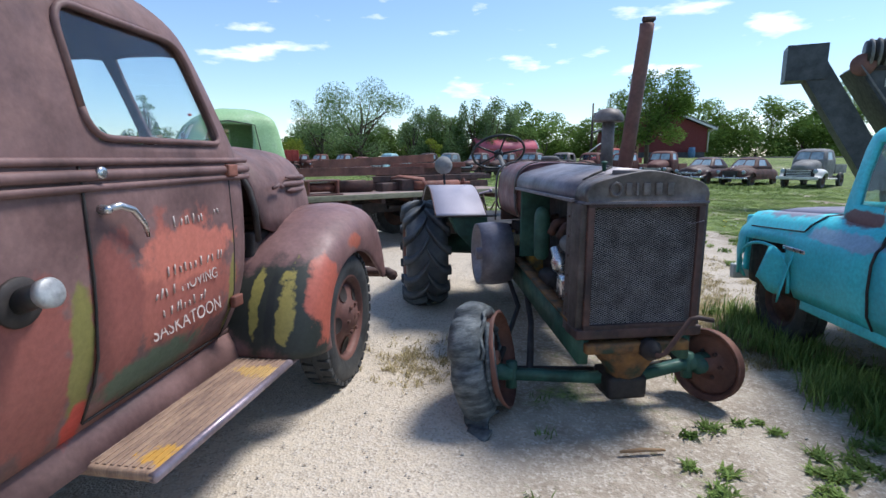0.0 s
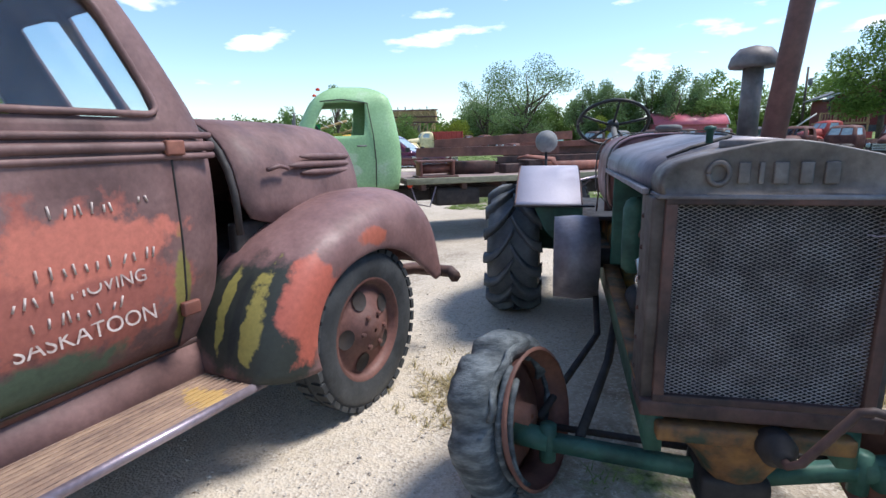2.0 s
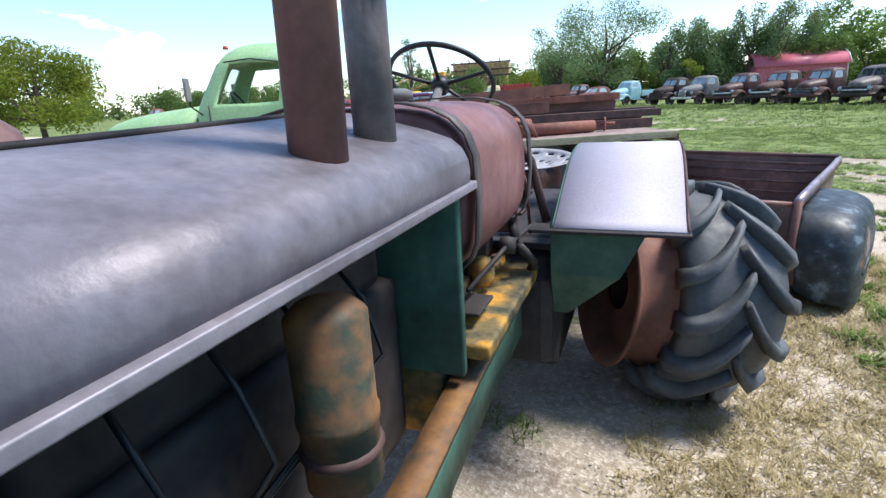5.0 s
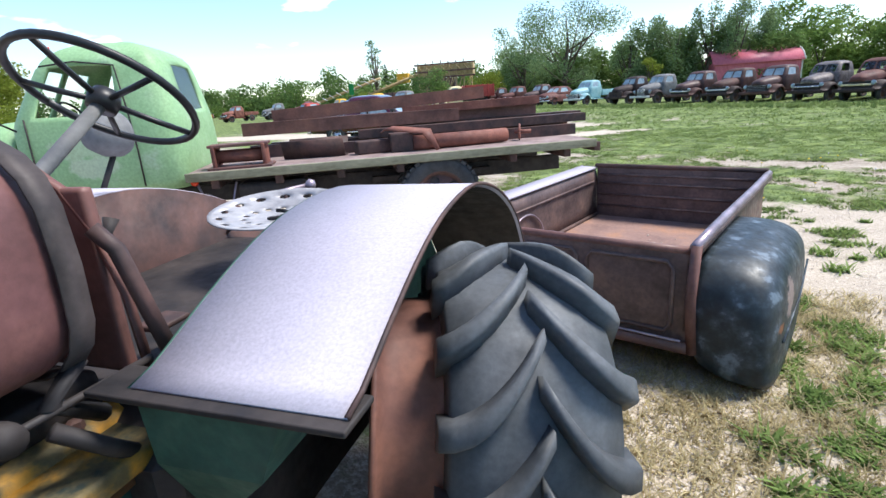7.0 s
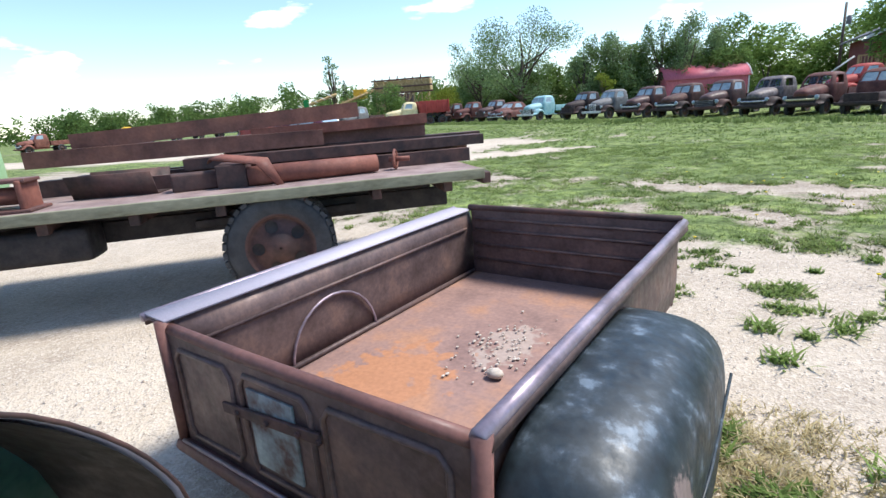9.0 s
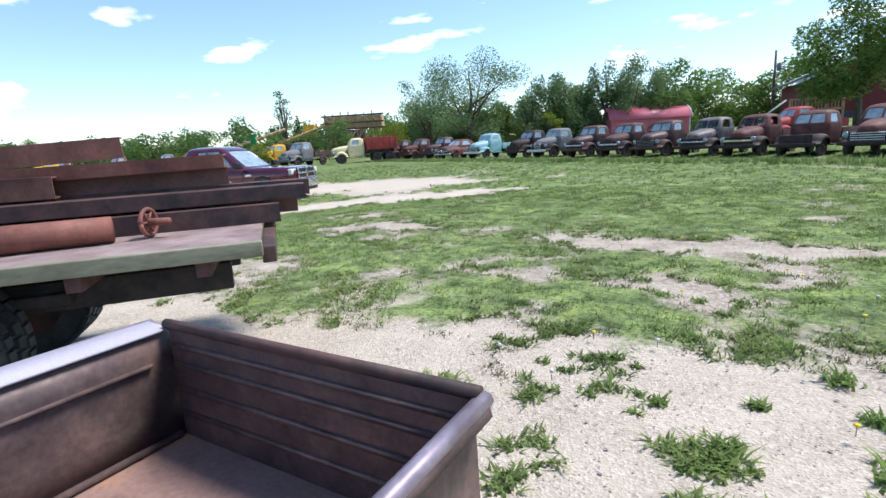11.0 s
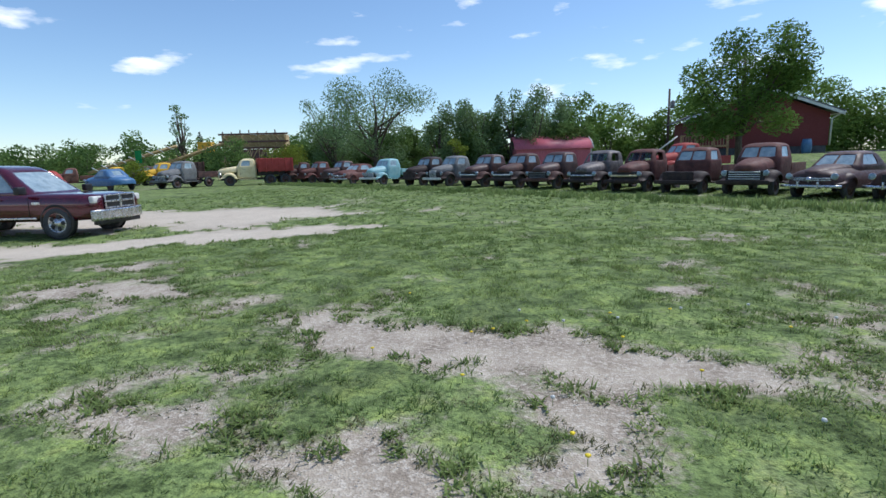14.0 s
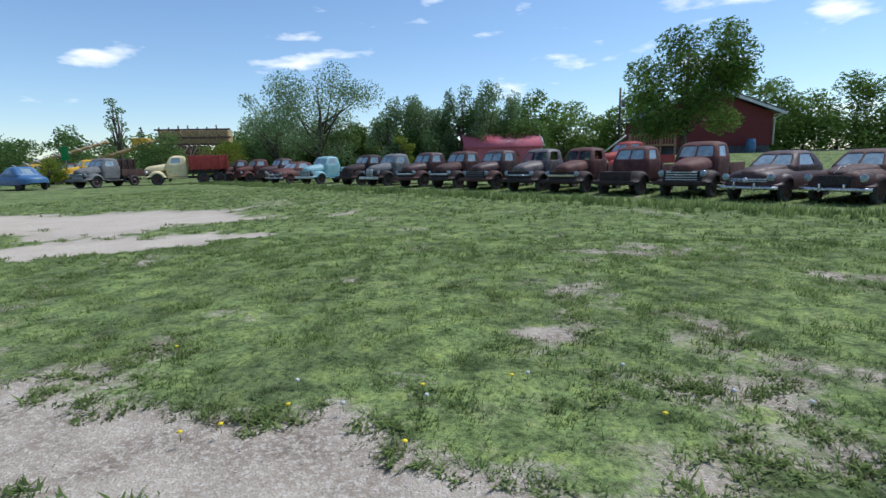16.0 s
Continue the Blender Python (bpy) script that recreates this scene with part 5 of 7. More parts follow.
def rusty_truck():
    v = thing("rusty_farm_truck", pose(-.78, 3.83, 0, 0, 0, -3), "rusted brown and salmon farm truck with faded door lettering", "truck")
    lv = [(.56, .44, .54, -.66, -2.45), (.8, .55, .66, -.6, -2.5), (1.1, .575, .69, -.58, -2.52), (1.46, .565, .68, -.58, -2.34), (1.585, .55, .665, -.62, -2.28),
          (2.04, .49, .60, -.87, -2.22), (2.14, .45, .56, -.95, -2.17), (2.24, .35, .44, -1.1, -2.05), (2.29, .16, .22, -1.35, -1.9)]
    rings, body = cab(v, lv, FORD, win=4, glass=GLASS, sub=2)

    def skin(y, z, off=0.0):
        """A point of the cab's right side."""
        for k in range(len(lv) - 1):
            if lv[k][0] <= z <= lv[k + 1][0]:
                t = (z - lv[k][0]) / (lv[k + 1][0] - lv[k][0])
                wf, wr, yf, yr = [lv[k][q] + (lv[k + 1][q] - lv[k][q]) * t for q in (1, 2, 3, 4)]
                return Vector((wr + (wf - wr) * (y - yr) / (yf - yr) + off, y, z))
    zs = [.6, .66, .75, .85, .95, 1.05, 1.15, 1.25, 1.35, 1.44, 1.52]
    door = bend(lambda y, z: skin(y, z, .006 if .6 < z < 1.52 else 0), steps(-1.80, -.875, 11), zs)
    part("door", door, FORD, v, "rust and salmon door with white lettering", thick=.012)
    for y in (-1.806, -.868):
        part("door_gap", tube(B(), [skin(y, z, .003) for z in zs], .005, 6), BLACK_STEEL, v)
    part("door_gap", tube(B(), [skin(y, .595, .002) for y in steps(-1.8, -.87, 6)], .006, 6), BLACK_STEEL, v)
    for z, r in ((1.435, .014), (1.475, .02), (1.52, .014)):
        part("belt_moulding", tube(B(), [skin(y, z, .004) for y in steps(-2.3, -.66, 14)], r, 8), FORD, v)
    surround = []
    corners = [(-1.725, 1.6), (-.875, 1.6), (-1.07, 2.035), (-1.765, 2.035)]
    for k in range(4):
        p, c, n = (Vector(corners[q % 4]) for q in (k - 1, k, k + 1))
        r0 = .1 if k != 1 else .07
        p0, p2 = c + (p - c).normalized() * r0, c + (n - c).normalized() * r0
        for t in steps(0, 1, 6):
            q = p0 * (1 - t) ** 2 + c * 2 * t * (1 - t) + p2 * t * t
            surround.append(skin(q.x, q.y, .004))
    part("window_surround", tube(B(), surround + surround[:1], .013, 8), FORD, v)
    hd = part("door_handle", tube(B(), [skin(-1.745, 1.36, .03), skin(-1.7, 1.37, .045), skin(-1.64, 1.35, .05), skin(-1.58, 1.29, .045), skin(-1.555, 1.24, .035)], [.012, .014, .013, .011, .007], 10), CHROME, v, "chrome door handle")
    part("handle_base", lathe(B(), [(.018, 0), (.016, .04), (.008, .05)], 12, Matrix.Translation(skin(-1.745, 1.36, 0)) @ SIDE), CHROME, hd)
    part("door_lock", lathe(B(), [(.022, 0), (.02, .012), (.01, .014)], 16, Matrix.Translation(skin(-1.735, 1.483, .018)) @ SIDE), CHROME, v)
    for z in (.79, 1.47):
        part("hinge", bx(.5, .53, -.90, -.82, z - .03, z + .03, bev=.008, m=Matrix.Translation(skin(-.86, z, .005) - Vector((.5, -.86, z)))), RUST_RED, v)
    # fuel filler
    f0 = skin(-2.08, 1.13, 0)
    part("filler_recess", lathe(B(), [(.075, 0), (.07, .008), (.04, .01)], 20, Matrix.Translation(f0) @ SIDE), BLACK_STEEL, v)
    fl = part("fuel_filler", tube(B(), [f0, f0 + Vector((.05, 0, .02)), f0 + Vector((.10, .0, .03))], [.036, .036, .036], 20), PLASTIC, v)
    part("filler_lid", lathe(B(), [(.042, -.012), (.044, .012), (.038, .018), (.01, .02)], 24, Matrix.Translation(f0 + Vector((.10, 0, .032))) @ pose(0, 0, 0, 0, 75, 0)), surf("scuffed_lid_steel", two((.26, .26, .26), (.42, .42, .42)), 30, (.35, .6), .3), fl, "worn pale steel filler lid")
    # lettering on the door
    for word, size, y, z in (("SASKATOON", .085, -1.52, .80), ("MOVING", .072, -1.33, .965)):
        cu = bpy.data.curves.new("lettering", "FONT")
        cu.body, cu.size, cu.extrude, cu.align_x = word, size, .0008, "LEFT"
        tx = new("lettering", cu)
        tx.parent = v
        p0 = skin(y, z, .008)
        tx.matrix_local = Matrix.Translation(p0) @ Euler((radians(86), 0, radians(92))).to_matrix().to_4x4()
        tx.data.materials.append(FADED_LETTER)
    for y0, y1, z in ((-1.45, -1.12, .885), (-1.5, -1.37, .97), (-1.42, -1.0, 1.05), (-1.35, -1.1, 1.25), (-1.04, -.97, 1.27)):
        y = y0
        rnd = random.Random(int(z * 100))
        while y < y1:
            hgt = rnd.uniform(.02, .045)
            part("faded_letter_bar", tube(B(), [skin(y, z, .0085), skin(y + rnd.uniform(-.01, .012), z + hgt, .0085)], .004, 5), FADED_LETTER, v)
            y += rnd.uniform(.022, .05)
    # cowl and hood
    hood(v, [(-.5, .555, 1.08, 1.625), (-.15, .535, 1.07, 1.625), (.25, .47, 1.0, 1.615), (.55, .40, .95, 1.595), (.74, .34, .85, 1.55), (.83, .24, .8, 1.44)], FORD)
    part("hood_gap", tube(B(), [(x, -.53, z) for x, z in arc_section(.545, .545, 1.6, 15, 2.8, 1.05)], .018, 8), BLACK_STEEL, v)
    for z, y0, y1 in ((1.405, -.02, .64), (1.36, -.16, .66), (1.315, -.02, .66)):
        pts = []
        for y in steps(y0, y1, 8):
            w = .555 - .03 * max(0, (y + .5) / .35) if y < -.15 else (.525 - .075 * (y + .15) / .4 if y < .25 else .45 - .1 * (y - .25) / .3 if y < .55 else .35 - .08 * (y - .55) / .17)
            pts.append((w * (.985 if z < 1.39 else .972), y, z - .03 * max(0, y)))
        part("hood_louvre", tube(B(), pts, [.006] + [.019] * 6 + [.01], 8), FORD, v)
    part("hood_badge", tube(B(), [(.553, -.33, 1.35), (.545, -.24, 1.365), (.537, -.17, 1.35)], .012, 6), FORD, v)
    # front fenders
    crown = [(-.80, .44), (-.765, .62), (-.68, .80), (-.53, .96), (-.34, 1.07), (-.1, 1.14), (.15, 1.185), (.4, 1.195), (.6, 1.16), (.75, 1.07), (.83, .93), (.86, .77), (.86, .62)]
    hole = [(-.46, .40), (-.49, .5), (-.47, .62), (-.42, .72), (-.33, .81), (-.18, .875), (0, .90), (.17, .885), (.33, .83), (.44, .75), (.54, .68), (.62, .62), (.7, .56)]
    for s in (-1, 1):
        rows = []
        for (cy, cz), (hy, hz) in zip(crown, hole):
            row = [Vector((s * .42, cy, cz - .01)), Vector((s * .6, cy, cz + .02)), Vector((s * .76, cy, cz + .005))]
            for x, t in ((.87, .12), (.935, .36), (.955, .68), (.95, 1.0)):
                row.append(Vector((s * x, cy + (hy - cy) * t, cz + (hz - cz) * t)))
            row.append(Vector((s * .93, hy, hz)))
            rows.append(row)
        part("front_fender", loft(B(), rows, closed=False), FORD_FENDER, v, sub=2, thick=.02)
        part("running_board", bx(min(s * .46, s * .81), max(s * .46, s * .81), -1.82, -.58, .40, .44, bev=.018), BOARD, v, "worn ribbed running board")
        part("board_edge", tube(B(), [(s * .80, -1.82, .42), (s * .81, -1.2, .42), (s * .815, -.6, .42)], .022, 8), RAIL, v)
        for x in steps(.53, .77, 9):
            part("board_rib", bx(s * x - .007, s * x + .007, -1.8, -.6, .439, .445, bev=.002), BOARD, v)
        part("board_apron", loft(B(), [[Vector((s * .44, y, .6)), Vector((s * .5, y, .52)), Vector((s * .54, y, .43))] for y in (-2.2, -.6)], closed=False), FORD, v, thick=.012)
        part("bumper_iron", tube(B(), [(s * .5, .7, .55), (s * .6, .98, .54), (s * .9, 1.0, .54), (s * .97, .94, .52)], .045, 6), RUST_DARK, v)
        wheel(v, s * .81, 0, .44, .455, .20, RUST_BROWN, s, holes=5, lugs=6, rim_r=.288, flat=.015, tread=.008)
        wheel(v, s * .78, -3.9, .40, .42, .2, RUST, s, rim_r=.27)
        part("frame_rail", bx(s * .38 - .04, s * .38 + .04, -4.8, .8, .5, .68), BLACK_STEEL, v)
    for s in (-1, 1):
        part("wheel_well", bx(min(s * .44, s * .5), max(s * .44, s * .5), -.52, .6, .5, 1.1, bev=.02), BLACK_STEEL, v)
    bars(v, -.3, .3, .74, steps(.62, 1.05, 8), RUST_DARK, .02)
    part("inner_apron", bx(-.45, .45, -.5, .6, .5, .95, bev=.05), BLACK_STEEL, v)
    part("front_axle", tube(B(), [(-.8, 0, .385), (.8, 0, .385)], .05, 8), BLACK_STEEL, v)
    part("rear_axle", tube(B(), [(-.8, -3.9, .4), (.8, -3.9, .4)], .07, 8), BLACK_STEEL, v)
    # inside
    part("bench_seat", bx(-.52, .52, -2.3, -1.75, .85, 1.1, bev=.06), RUST_DARK, v)
    part("seat_back", bx(-.52, .52, -2.42, -2.28, 1.05, 1.5, bev=.06), RUST_DARK, v)
    part("dashboard", bx(-.48, .48, -.85, -.7, 1.3, 1.52, bev=.05), RUST_BROWN, v)
    part("steering_wheel", tube(B(), [(-.28 + .2 * math.cos(a), -1.2 + .1 * math.sin(a), 1.5 + .17 * math.sin(a)) for a in [2 * math.pi * k / 24 for k in range(25)]], .012, 6), PLASTIC, v)
    part("floor_pan", bx(-.46, .46, -2.45, -.6, .57, .6), RUST_DARK, v)
    return v


rusty_truck()


# ---------- the pickup box trailer ----------
def trailer():
    v = thing("pickup_box_trailer", pose(2.01, 7.714, 0, 0, 0, -8), "rusty pickup box trailer with one slate fender", "trailer")
    W, L, ZT, ZF = .70, 2.24, .72, .27
    part("floor", bx(-W, W, .02, L, ZF - .03, ZF, bev=.004), BOX_FLOOR, v, "rust-orange steel box floor")
    # tailgate end with stamped panels
    tg = part("tailgate", bx(-W - .02, W + .02, -.02, .02, .20, .70, bev=.006), BOX_IN, v, "battered tailgate with stamped panels")
    part("tailgate_roll", tube(B(), [(-W - .03, 0, .705), (-.2, -.005, .70), (.3, 0, .695), (W + .03, 0, .70)], .024, 10), RUST_BROWN, tg)
    for x0, x1 in ((-.66, -.3), (-.24, .12), (.18, .64)):
        pts = [(x0 + .03, .26), (x0, .30), (x0, .60), (x0 + .03, .64), (x1 - .03, .64), (x1, .60), (x1, .30), (x1 - .03, .26), (x0 + .03, .26)]
        part("stamped_frame", tube(B(), [(x, -.021, z) for x, z in pts], .012, 8), BOX_IN, tg)
    part("pale_plate", bx(-.2, .04, -.03, -.02, .30, .60, bev=.003), surf("flaked_pale_blue", [(.38, (.1, .06, .05)), (.5, (.2, .24, .25)), (.7, (.38, .46, .46))], 6), tg, "flaking pale blue patch plate")
    part("strap_iron", bx(-.3, .22, -.045, -.032, .5, .54, bev=.004, m=at(0, 0, 0, pose(0, 0, 0, 0, -5, 0))), RUST_DARK, tg)
    for x in (-.25, -.08, .08, .18):
        part("bolt", lathe(B(), [(.011, 0), (.01, .01), (.004, .012)], 6, at(x, -.046, .52 + x * .087, pose(0, 0, 0, 90, 0, 0))), RUST_DARK, tg, smooth=False)
    part("sill", tube(B(), [(-W - .05, -.03, .19), (-.1, -.04, .185), (W + .03, -.03, .19)], .035, 8), RUST_BROWN, v)
    part("sill_strip", tube(B(), [(-W, -.05, .23), (W, -.05, .23)], .008, 6), RAIL, v)
    # sides
    for s in (-1, 1):
        prof = [(W - .004, ZF), (W + .004, .40), (W, .64), (W + .02, ZT + .004), (W + (.17 if s < 0 else .055), ZT + (.02 if s < 0 else .015)), (W + (.18 if s < 0 else .065), ZT - .02)]
        rows = [[Vector((s * x, y, z)) for x, z in prof] for y in steps(-.02, L, 6)]
        part("box_side", loft(B(), rows, closed=False), BOX_IN, v, thick=.012)
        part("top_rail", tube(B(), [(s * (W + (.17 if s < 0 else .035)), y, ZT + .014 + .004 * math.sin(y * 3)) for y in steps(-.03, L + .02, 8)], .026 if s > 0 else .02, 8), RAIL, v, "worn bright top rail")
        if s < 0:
            # same lilac as the tractor fenders, sky reflection included in the colour
            part("rail_flat", loft(B(), [[Vector((s * (W + .005), y, ZT + .016)), Vector((s * (W + .18), y, ZT + .022))] for y in (-.02, L)], closed=False), LILAC, v, "flat top flange in pale sky-sheen lilac", thick=.01)
        part("side_rib", tube(B(), [(s * (W - .008), .1, .62), (s * (W - .008), L - .1, .62)], .009, 6), BOX_IN, v)
        part("side_foot", tube(B(), [(s * (W - .01), .03, ZF + .015), (s * (W - .01), L - .03, ZF + .015)], .016, 6), BOX_IN, v)
    part("wheel_arch_rib", tube(B(), [(-W + .012, .82 + .3 * math.cos(a), ZF + .3 * math.sin(a)) for a in steps(0, math.pi, 15)], .008, 6), RAIL, v)
    part("corner_post", tube(B(), [(W + .05, -.02, .16), (W + .03, -.025, .45), (W + .04, -.02, .74)], .028, 6), RUST_BROWN, v)
    part("corner_post", tube(B(), [(-W - .04, -.02, .18), (-W - .03, -.02, .74)], .03, 6), RUST_BROWN, v)
    # headboard with pressed ribs
    hb = part("headboard", bx(-W, W, L - .01, L + .02, .22, .755, bev=.006), BOX_IN, v)
    for z in (.38, .49, .60, .68):
        part("pressed_rib", tube(B(), [(-W + .03, L - .012, z), (W - .03, L - .012, z)], .012, 8), BOX_IN, hb)
    part("headboard_cap", tube(B(), [(-W - .02, L, .76), (W + .03, L, .76)], .022, 8), RUST_DARK, hb)
    # fender on the open side
    rows = []
    for y, top, w, low in ((-.03, .40, .31, .06), (.0, .52, .35, .045), (.07, .60, .375, .04), (.2, .655, .39, .04), (.5, .685, .395, .04), (.9, .68, .395, .05), (1.2, .62, .38, .07), (1.4, .5, .35, .1), (1.5, .34, .3, .16)):
        x0 = .735
        row = [(x0, top), (x0 + w * .4, top + .004), (x0 + w * .7, top - .022), (x0 + w * .9, top - .085), (x0 + w * .985, top - .19 if top > .5 else (top + low) / 2), (x0 + w, (top * .25 + low * .75)), (x0 + w * .99, low)]
        rows.append([Vector((x, y, z)) for x, z in row])
    bm = loft(B(), rows, closed=False)
    bm.verts.ensure_lookup_table()
    bm.faces.new(bm.verts[:7] + [bm.verts.new((.735, -.02, .07))])
    part("fender", bm, SLATE, v, "scuffed slate grey rounded fender", sub=2, thick=.008)
    part("fender_crease", tube(B(), [(1.122, .15, .25), (1.132, .7, .3), (1.115, 1.3, .34)], .006, 6), SLATE, v)
    for s in (-1, 1):
        wheel(v, s * .8, .8, .29, .3, .16, RUST_DARK, s)
    part("axle", tube(B(), [(-.8, .8, .22), (.8, .8, .22)], .04, 8), BLACK_STEEL, v)
    part("hitch_tongue", tube(B(), [(0, .3, .2), (0, L - .1, .22)], .04, 6), RUST_DARK, v)
    rnd = random.Random(8)
    bm = B()
    for k in range(110):
        t = rnd.random()
        x, y, r = .1 + rnd.gauss(0, .1), 1.2 + rnd.gauss(0, .18), rnd.uniform(.004, .011)
        bmesh.ops.create_icosphere(bm, subdivisions=1, radius=r, matrix=Matrix.Translation((min(.6, max(-.6, x)), y, ZF + .006 + r * .4)) @ Matrix.Diagonal((1, rnd.uniform(.6, 1.4), .6, 1)))
    g = part("gravel_litter", bm, STONE, None, smooth=False)
    g.matrix_world = v.matrix_world
    tagged(g, "pale gravel scattered on the box floor", "gravel", kind="stuff")
    st = part("stone", bmesh.ops.create_icosphere(B2 := B(), subdivisions=2, radius=.04) and B2, STONE, None)
    st.matrix_world = v.matrix_world @ Matrix.Translation((.22, .92, ZF + .025)) @ Matrix.Diagonal((1.1, .8, .6, 1))
    tagged(st, "pale stone lying on the box floor", "stone")
    return v


trailer()


# ---------- the green flatbed truck and its load ----------
FLAT = pose(.752, 11.552, .06, 0, 0, 131.15)


def flatbed():
    v = thing("green_flatbed_truck", FLAT, "lime green old flatbed truck with rusty deck", "truck")
    part("deck", bx(-.92, .92, -.02, 4.35, .845, .875, bev=.006), BED_DECK, v, "worn steel deck")
    for s in (-1, 1):
        part("deck_edge", bx(s * .93 - .02, s * .93 + .02, -.03, 4.36, .79, .88, bev=.008), surf("mossy_timber_edge", two((.16, .15, .09), (.3, .29, .2)), 5, stretch=(1, .3, 1)), v)
        part("chassis_rail", bx(s * .38 - .04, s * .38 + .04, .2, 7.3, .5, .68), BLACK_STEEL, v)
        for k, o in enumerate((.0, -.24)):
            wheel(v, s * (.82 + o), 1.78, .385, .45, .2, RUST_DARK, s, holes=5, rim_r=.28)
        wheel(v, s * .8, 6.75, .385, .45, .2, RUST_DARK, s, holes=5, rim_r=.28)
    for y in steps(.3, 4.1, 7):
        part("cross_bearer", bx(-.9, .9, y - .04, y + .04, .70, .845), RUST_DARK, v)
    part("tail_bar", bx(-.9, .9, -.1, -.02, .74, .84), RUST_DARK, v)
    part("rear_axle", tube(B(), [(-.8, 1.78, .385), (.8, 1.78, .385)], .08, 8), BLACK_STEEL, v)
    part("front_axle", tube(B(), [(-.8, 6.75, .385), (.8, 6.75, .385)], .06, 8), BLACK_STEEL, v)
    part("spring_pack", bx(-.5, -.42, 1.1, 2.5, .55, .62), BLACK_STEEL, v)
    part("fuel_tank", bx(-.85, -.5, 3.2, 3.9, .45, .72, bev=.05), BLACK_STEEL, v)
    part("brake_hose", tube(B(), [(-.85, 4.3, .82), (-.88, 4.2, .5), (-.85, 4.0, .45), (-.86, 3.9, .75)], .012, 6), RAIL, v)
    lv = [(.72, .76, .78, 5.9, 4.4), (.9, .79, .82, 5.92, 4.36), (1.15, .8, .83, 5.93, 4.35), (1.42, .79, .82, 5.93, 4.36), (1.5, .77, .8, 5.88, 4.38),
          (1.97, .69, .72, 5.62, 4.46), (2.08, .63, .66, 5.52, 4.52), (2.18, .45, .48, 5.35, 4.7), (2.22, .2, .22, 5.15, 4.9)]
    cab(v, lv, LIME, win=4, glass=GLASS, sides=False)
    for s in (-1, 1):
        part("door_gap", tube(B(), [(s * x, y, z) for x, y, z in ((.815, 4.78, .78), (.833, 4.77, 1.15), (.81, 4.79, 1.5), (.735, 4.85, 1.95), (.72, 5.2, 2.0), (.72, 5.5, 1.97))], .008, 6), BLACK_STEEL, v)
        part("door_gap", tube(B(), [(s * x, y, z) for x, y, z in ((.80, 5.72, .78), (.812, 5.72, 1.15), (.79, 5.72, 1.5))], .008, 6), BLACK_STEEL, v)
        part("door_handle", tube(B(), [(s * .84, 4.9, 1.36), (s * .86, 4.97, 1.36), (s * .85, 5.03, 1.36)], .012, 6), GREY_PRIMER, v)
        part("marker_lamp", lathe(B(), [(.03, 0), (.03, .03), (.01, .04)], 12, at(s * .5, 5.5, 2.13)), RED_LIGHT, v, "small red roof lamp")
        part("mirror_arm", tube(B(), [(s * .8, 5.8, 1.4), (s * 1.0, 5.85, 1.5), (s * 1.0, 5.85, 1.75)], .01, 6), BLACK_STEEL, v)
        part("mirror", bx(s * 1.0 - .07, s * 1.0 + .07, 5.84, 5.87, 1.55, 1.8, bev=.01), GREY_PRIMER, v)
        arch_fender(v, s, surf("dark_blue_fender", two((.012, .018, .03), (.03, .045, .06)), 4), .5, 1.02, 6.75, .45, .6, 5.95, .62, 7.5, .65, drop=.2)
        headlight(v, s * .75, 7.2, .98, .11)
    part("side_lamp", lathe(B(), [(.04, 0), (.035, .03), (.01, .04)], 12, at(-.86, 4.3, .78, pose(0, 0, 0, 0, -90, 0))), RED_LIGHT, v)
    hood(v, [(5.95, .66, 1.05, 1.52), (6.4, .58, 1.0, 1.48), (6.9, .48, .95, 1.42), (7.25, .36, .9, 1.3)], LIME)
    part("grille_shell", bx(-.5, .5, 7.1, 7.28, .6, 1.2, bev=.06), GREY_PRIMER, v)
    part("bumper", bx(-.95, .95, 7.5, 7.57, .5, .66, bev=.02), GREY_PRIMER, v)
    part("bench_seat", bx(-.6, .6, 4.5, 5.0, .95, 1.25, bev=.06), RUST_DARK, v)
    part("steering_wheel", tube(B(), [(-.35 + .2 * math.cos(a), 5.45 + .1 * math.sin(a), 1.48 + .17 * math.sin(a)) for a in [2 * math.pi * k / 24 for k in range(25)]], .012, 6), PLASTIC, v)


flatbed()


def channel(y0, y1, x, z, h, w, mat, tilt=0.0, yaw=0.0, label="rusty steel channel beam on the deck", name="steel_beam"):
    """A U-shaped beam along the deck."""
    bm = B()
    L = (y1 - y0) / 2
    t = .012
    prof = [(-w / 2, 0), (w / 2, 0), (w / 2, t), (-w / 2 + t, t), (-w / 2 + t, h - t), (w / 2, h - t), (w / 2, h), (-w / 2, h)]
    loft(bm, [[Vector((px, yy, pz)) for px, pz in prof] for yy in (-L, L)], True, True, True)
    ob = part(name, bm, mat, None, smooth=False)
    ob.matrix_world = FLAT @ pose(x, (y0 + y1) / 2, z, tilt, 0, yaw)
    return tagged(ob, label, "beam", "scrap steel on the flatbed")


DECK = .876
channel(-.15, 3.2, -.05, DECK, .13, .12, RUST_DARK)
channel(-.1, 3.9, .25, DECK, .15, .14, RUST_DARK)
channel(-.3, 3.7, .55, DECK, .15, .12, RUST_BROWN)
channel(-.35, 2.6, .1, DECK + .151, .10, .25, RUST_DARK, 0, 2)
channel(-.4, 2.3, .42, DECK + .151, .12, .2, RUST_DARK, 0, -2)
channel(1.3, 3.95, .2, DECK + .27, .15, .1, RUST, 0, 1)
channel(.9, 3.6, .38, DECK + .46, .15, .09, RUST, -2.6, 3, "long orange-rusted beam lying across the pile")
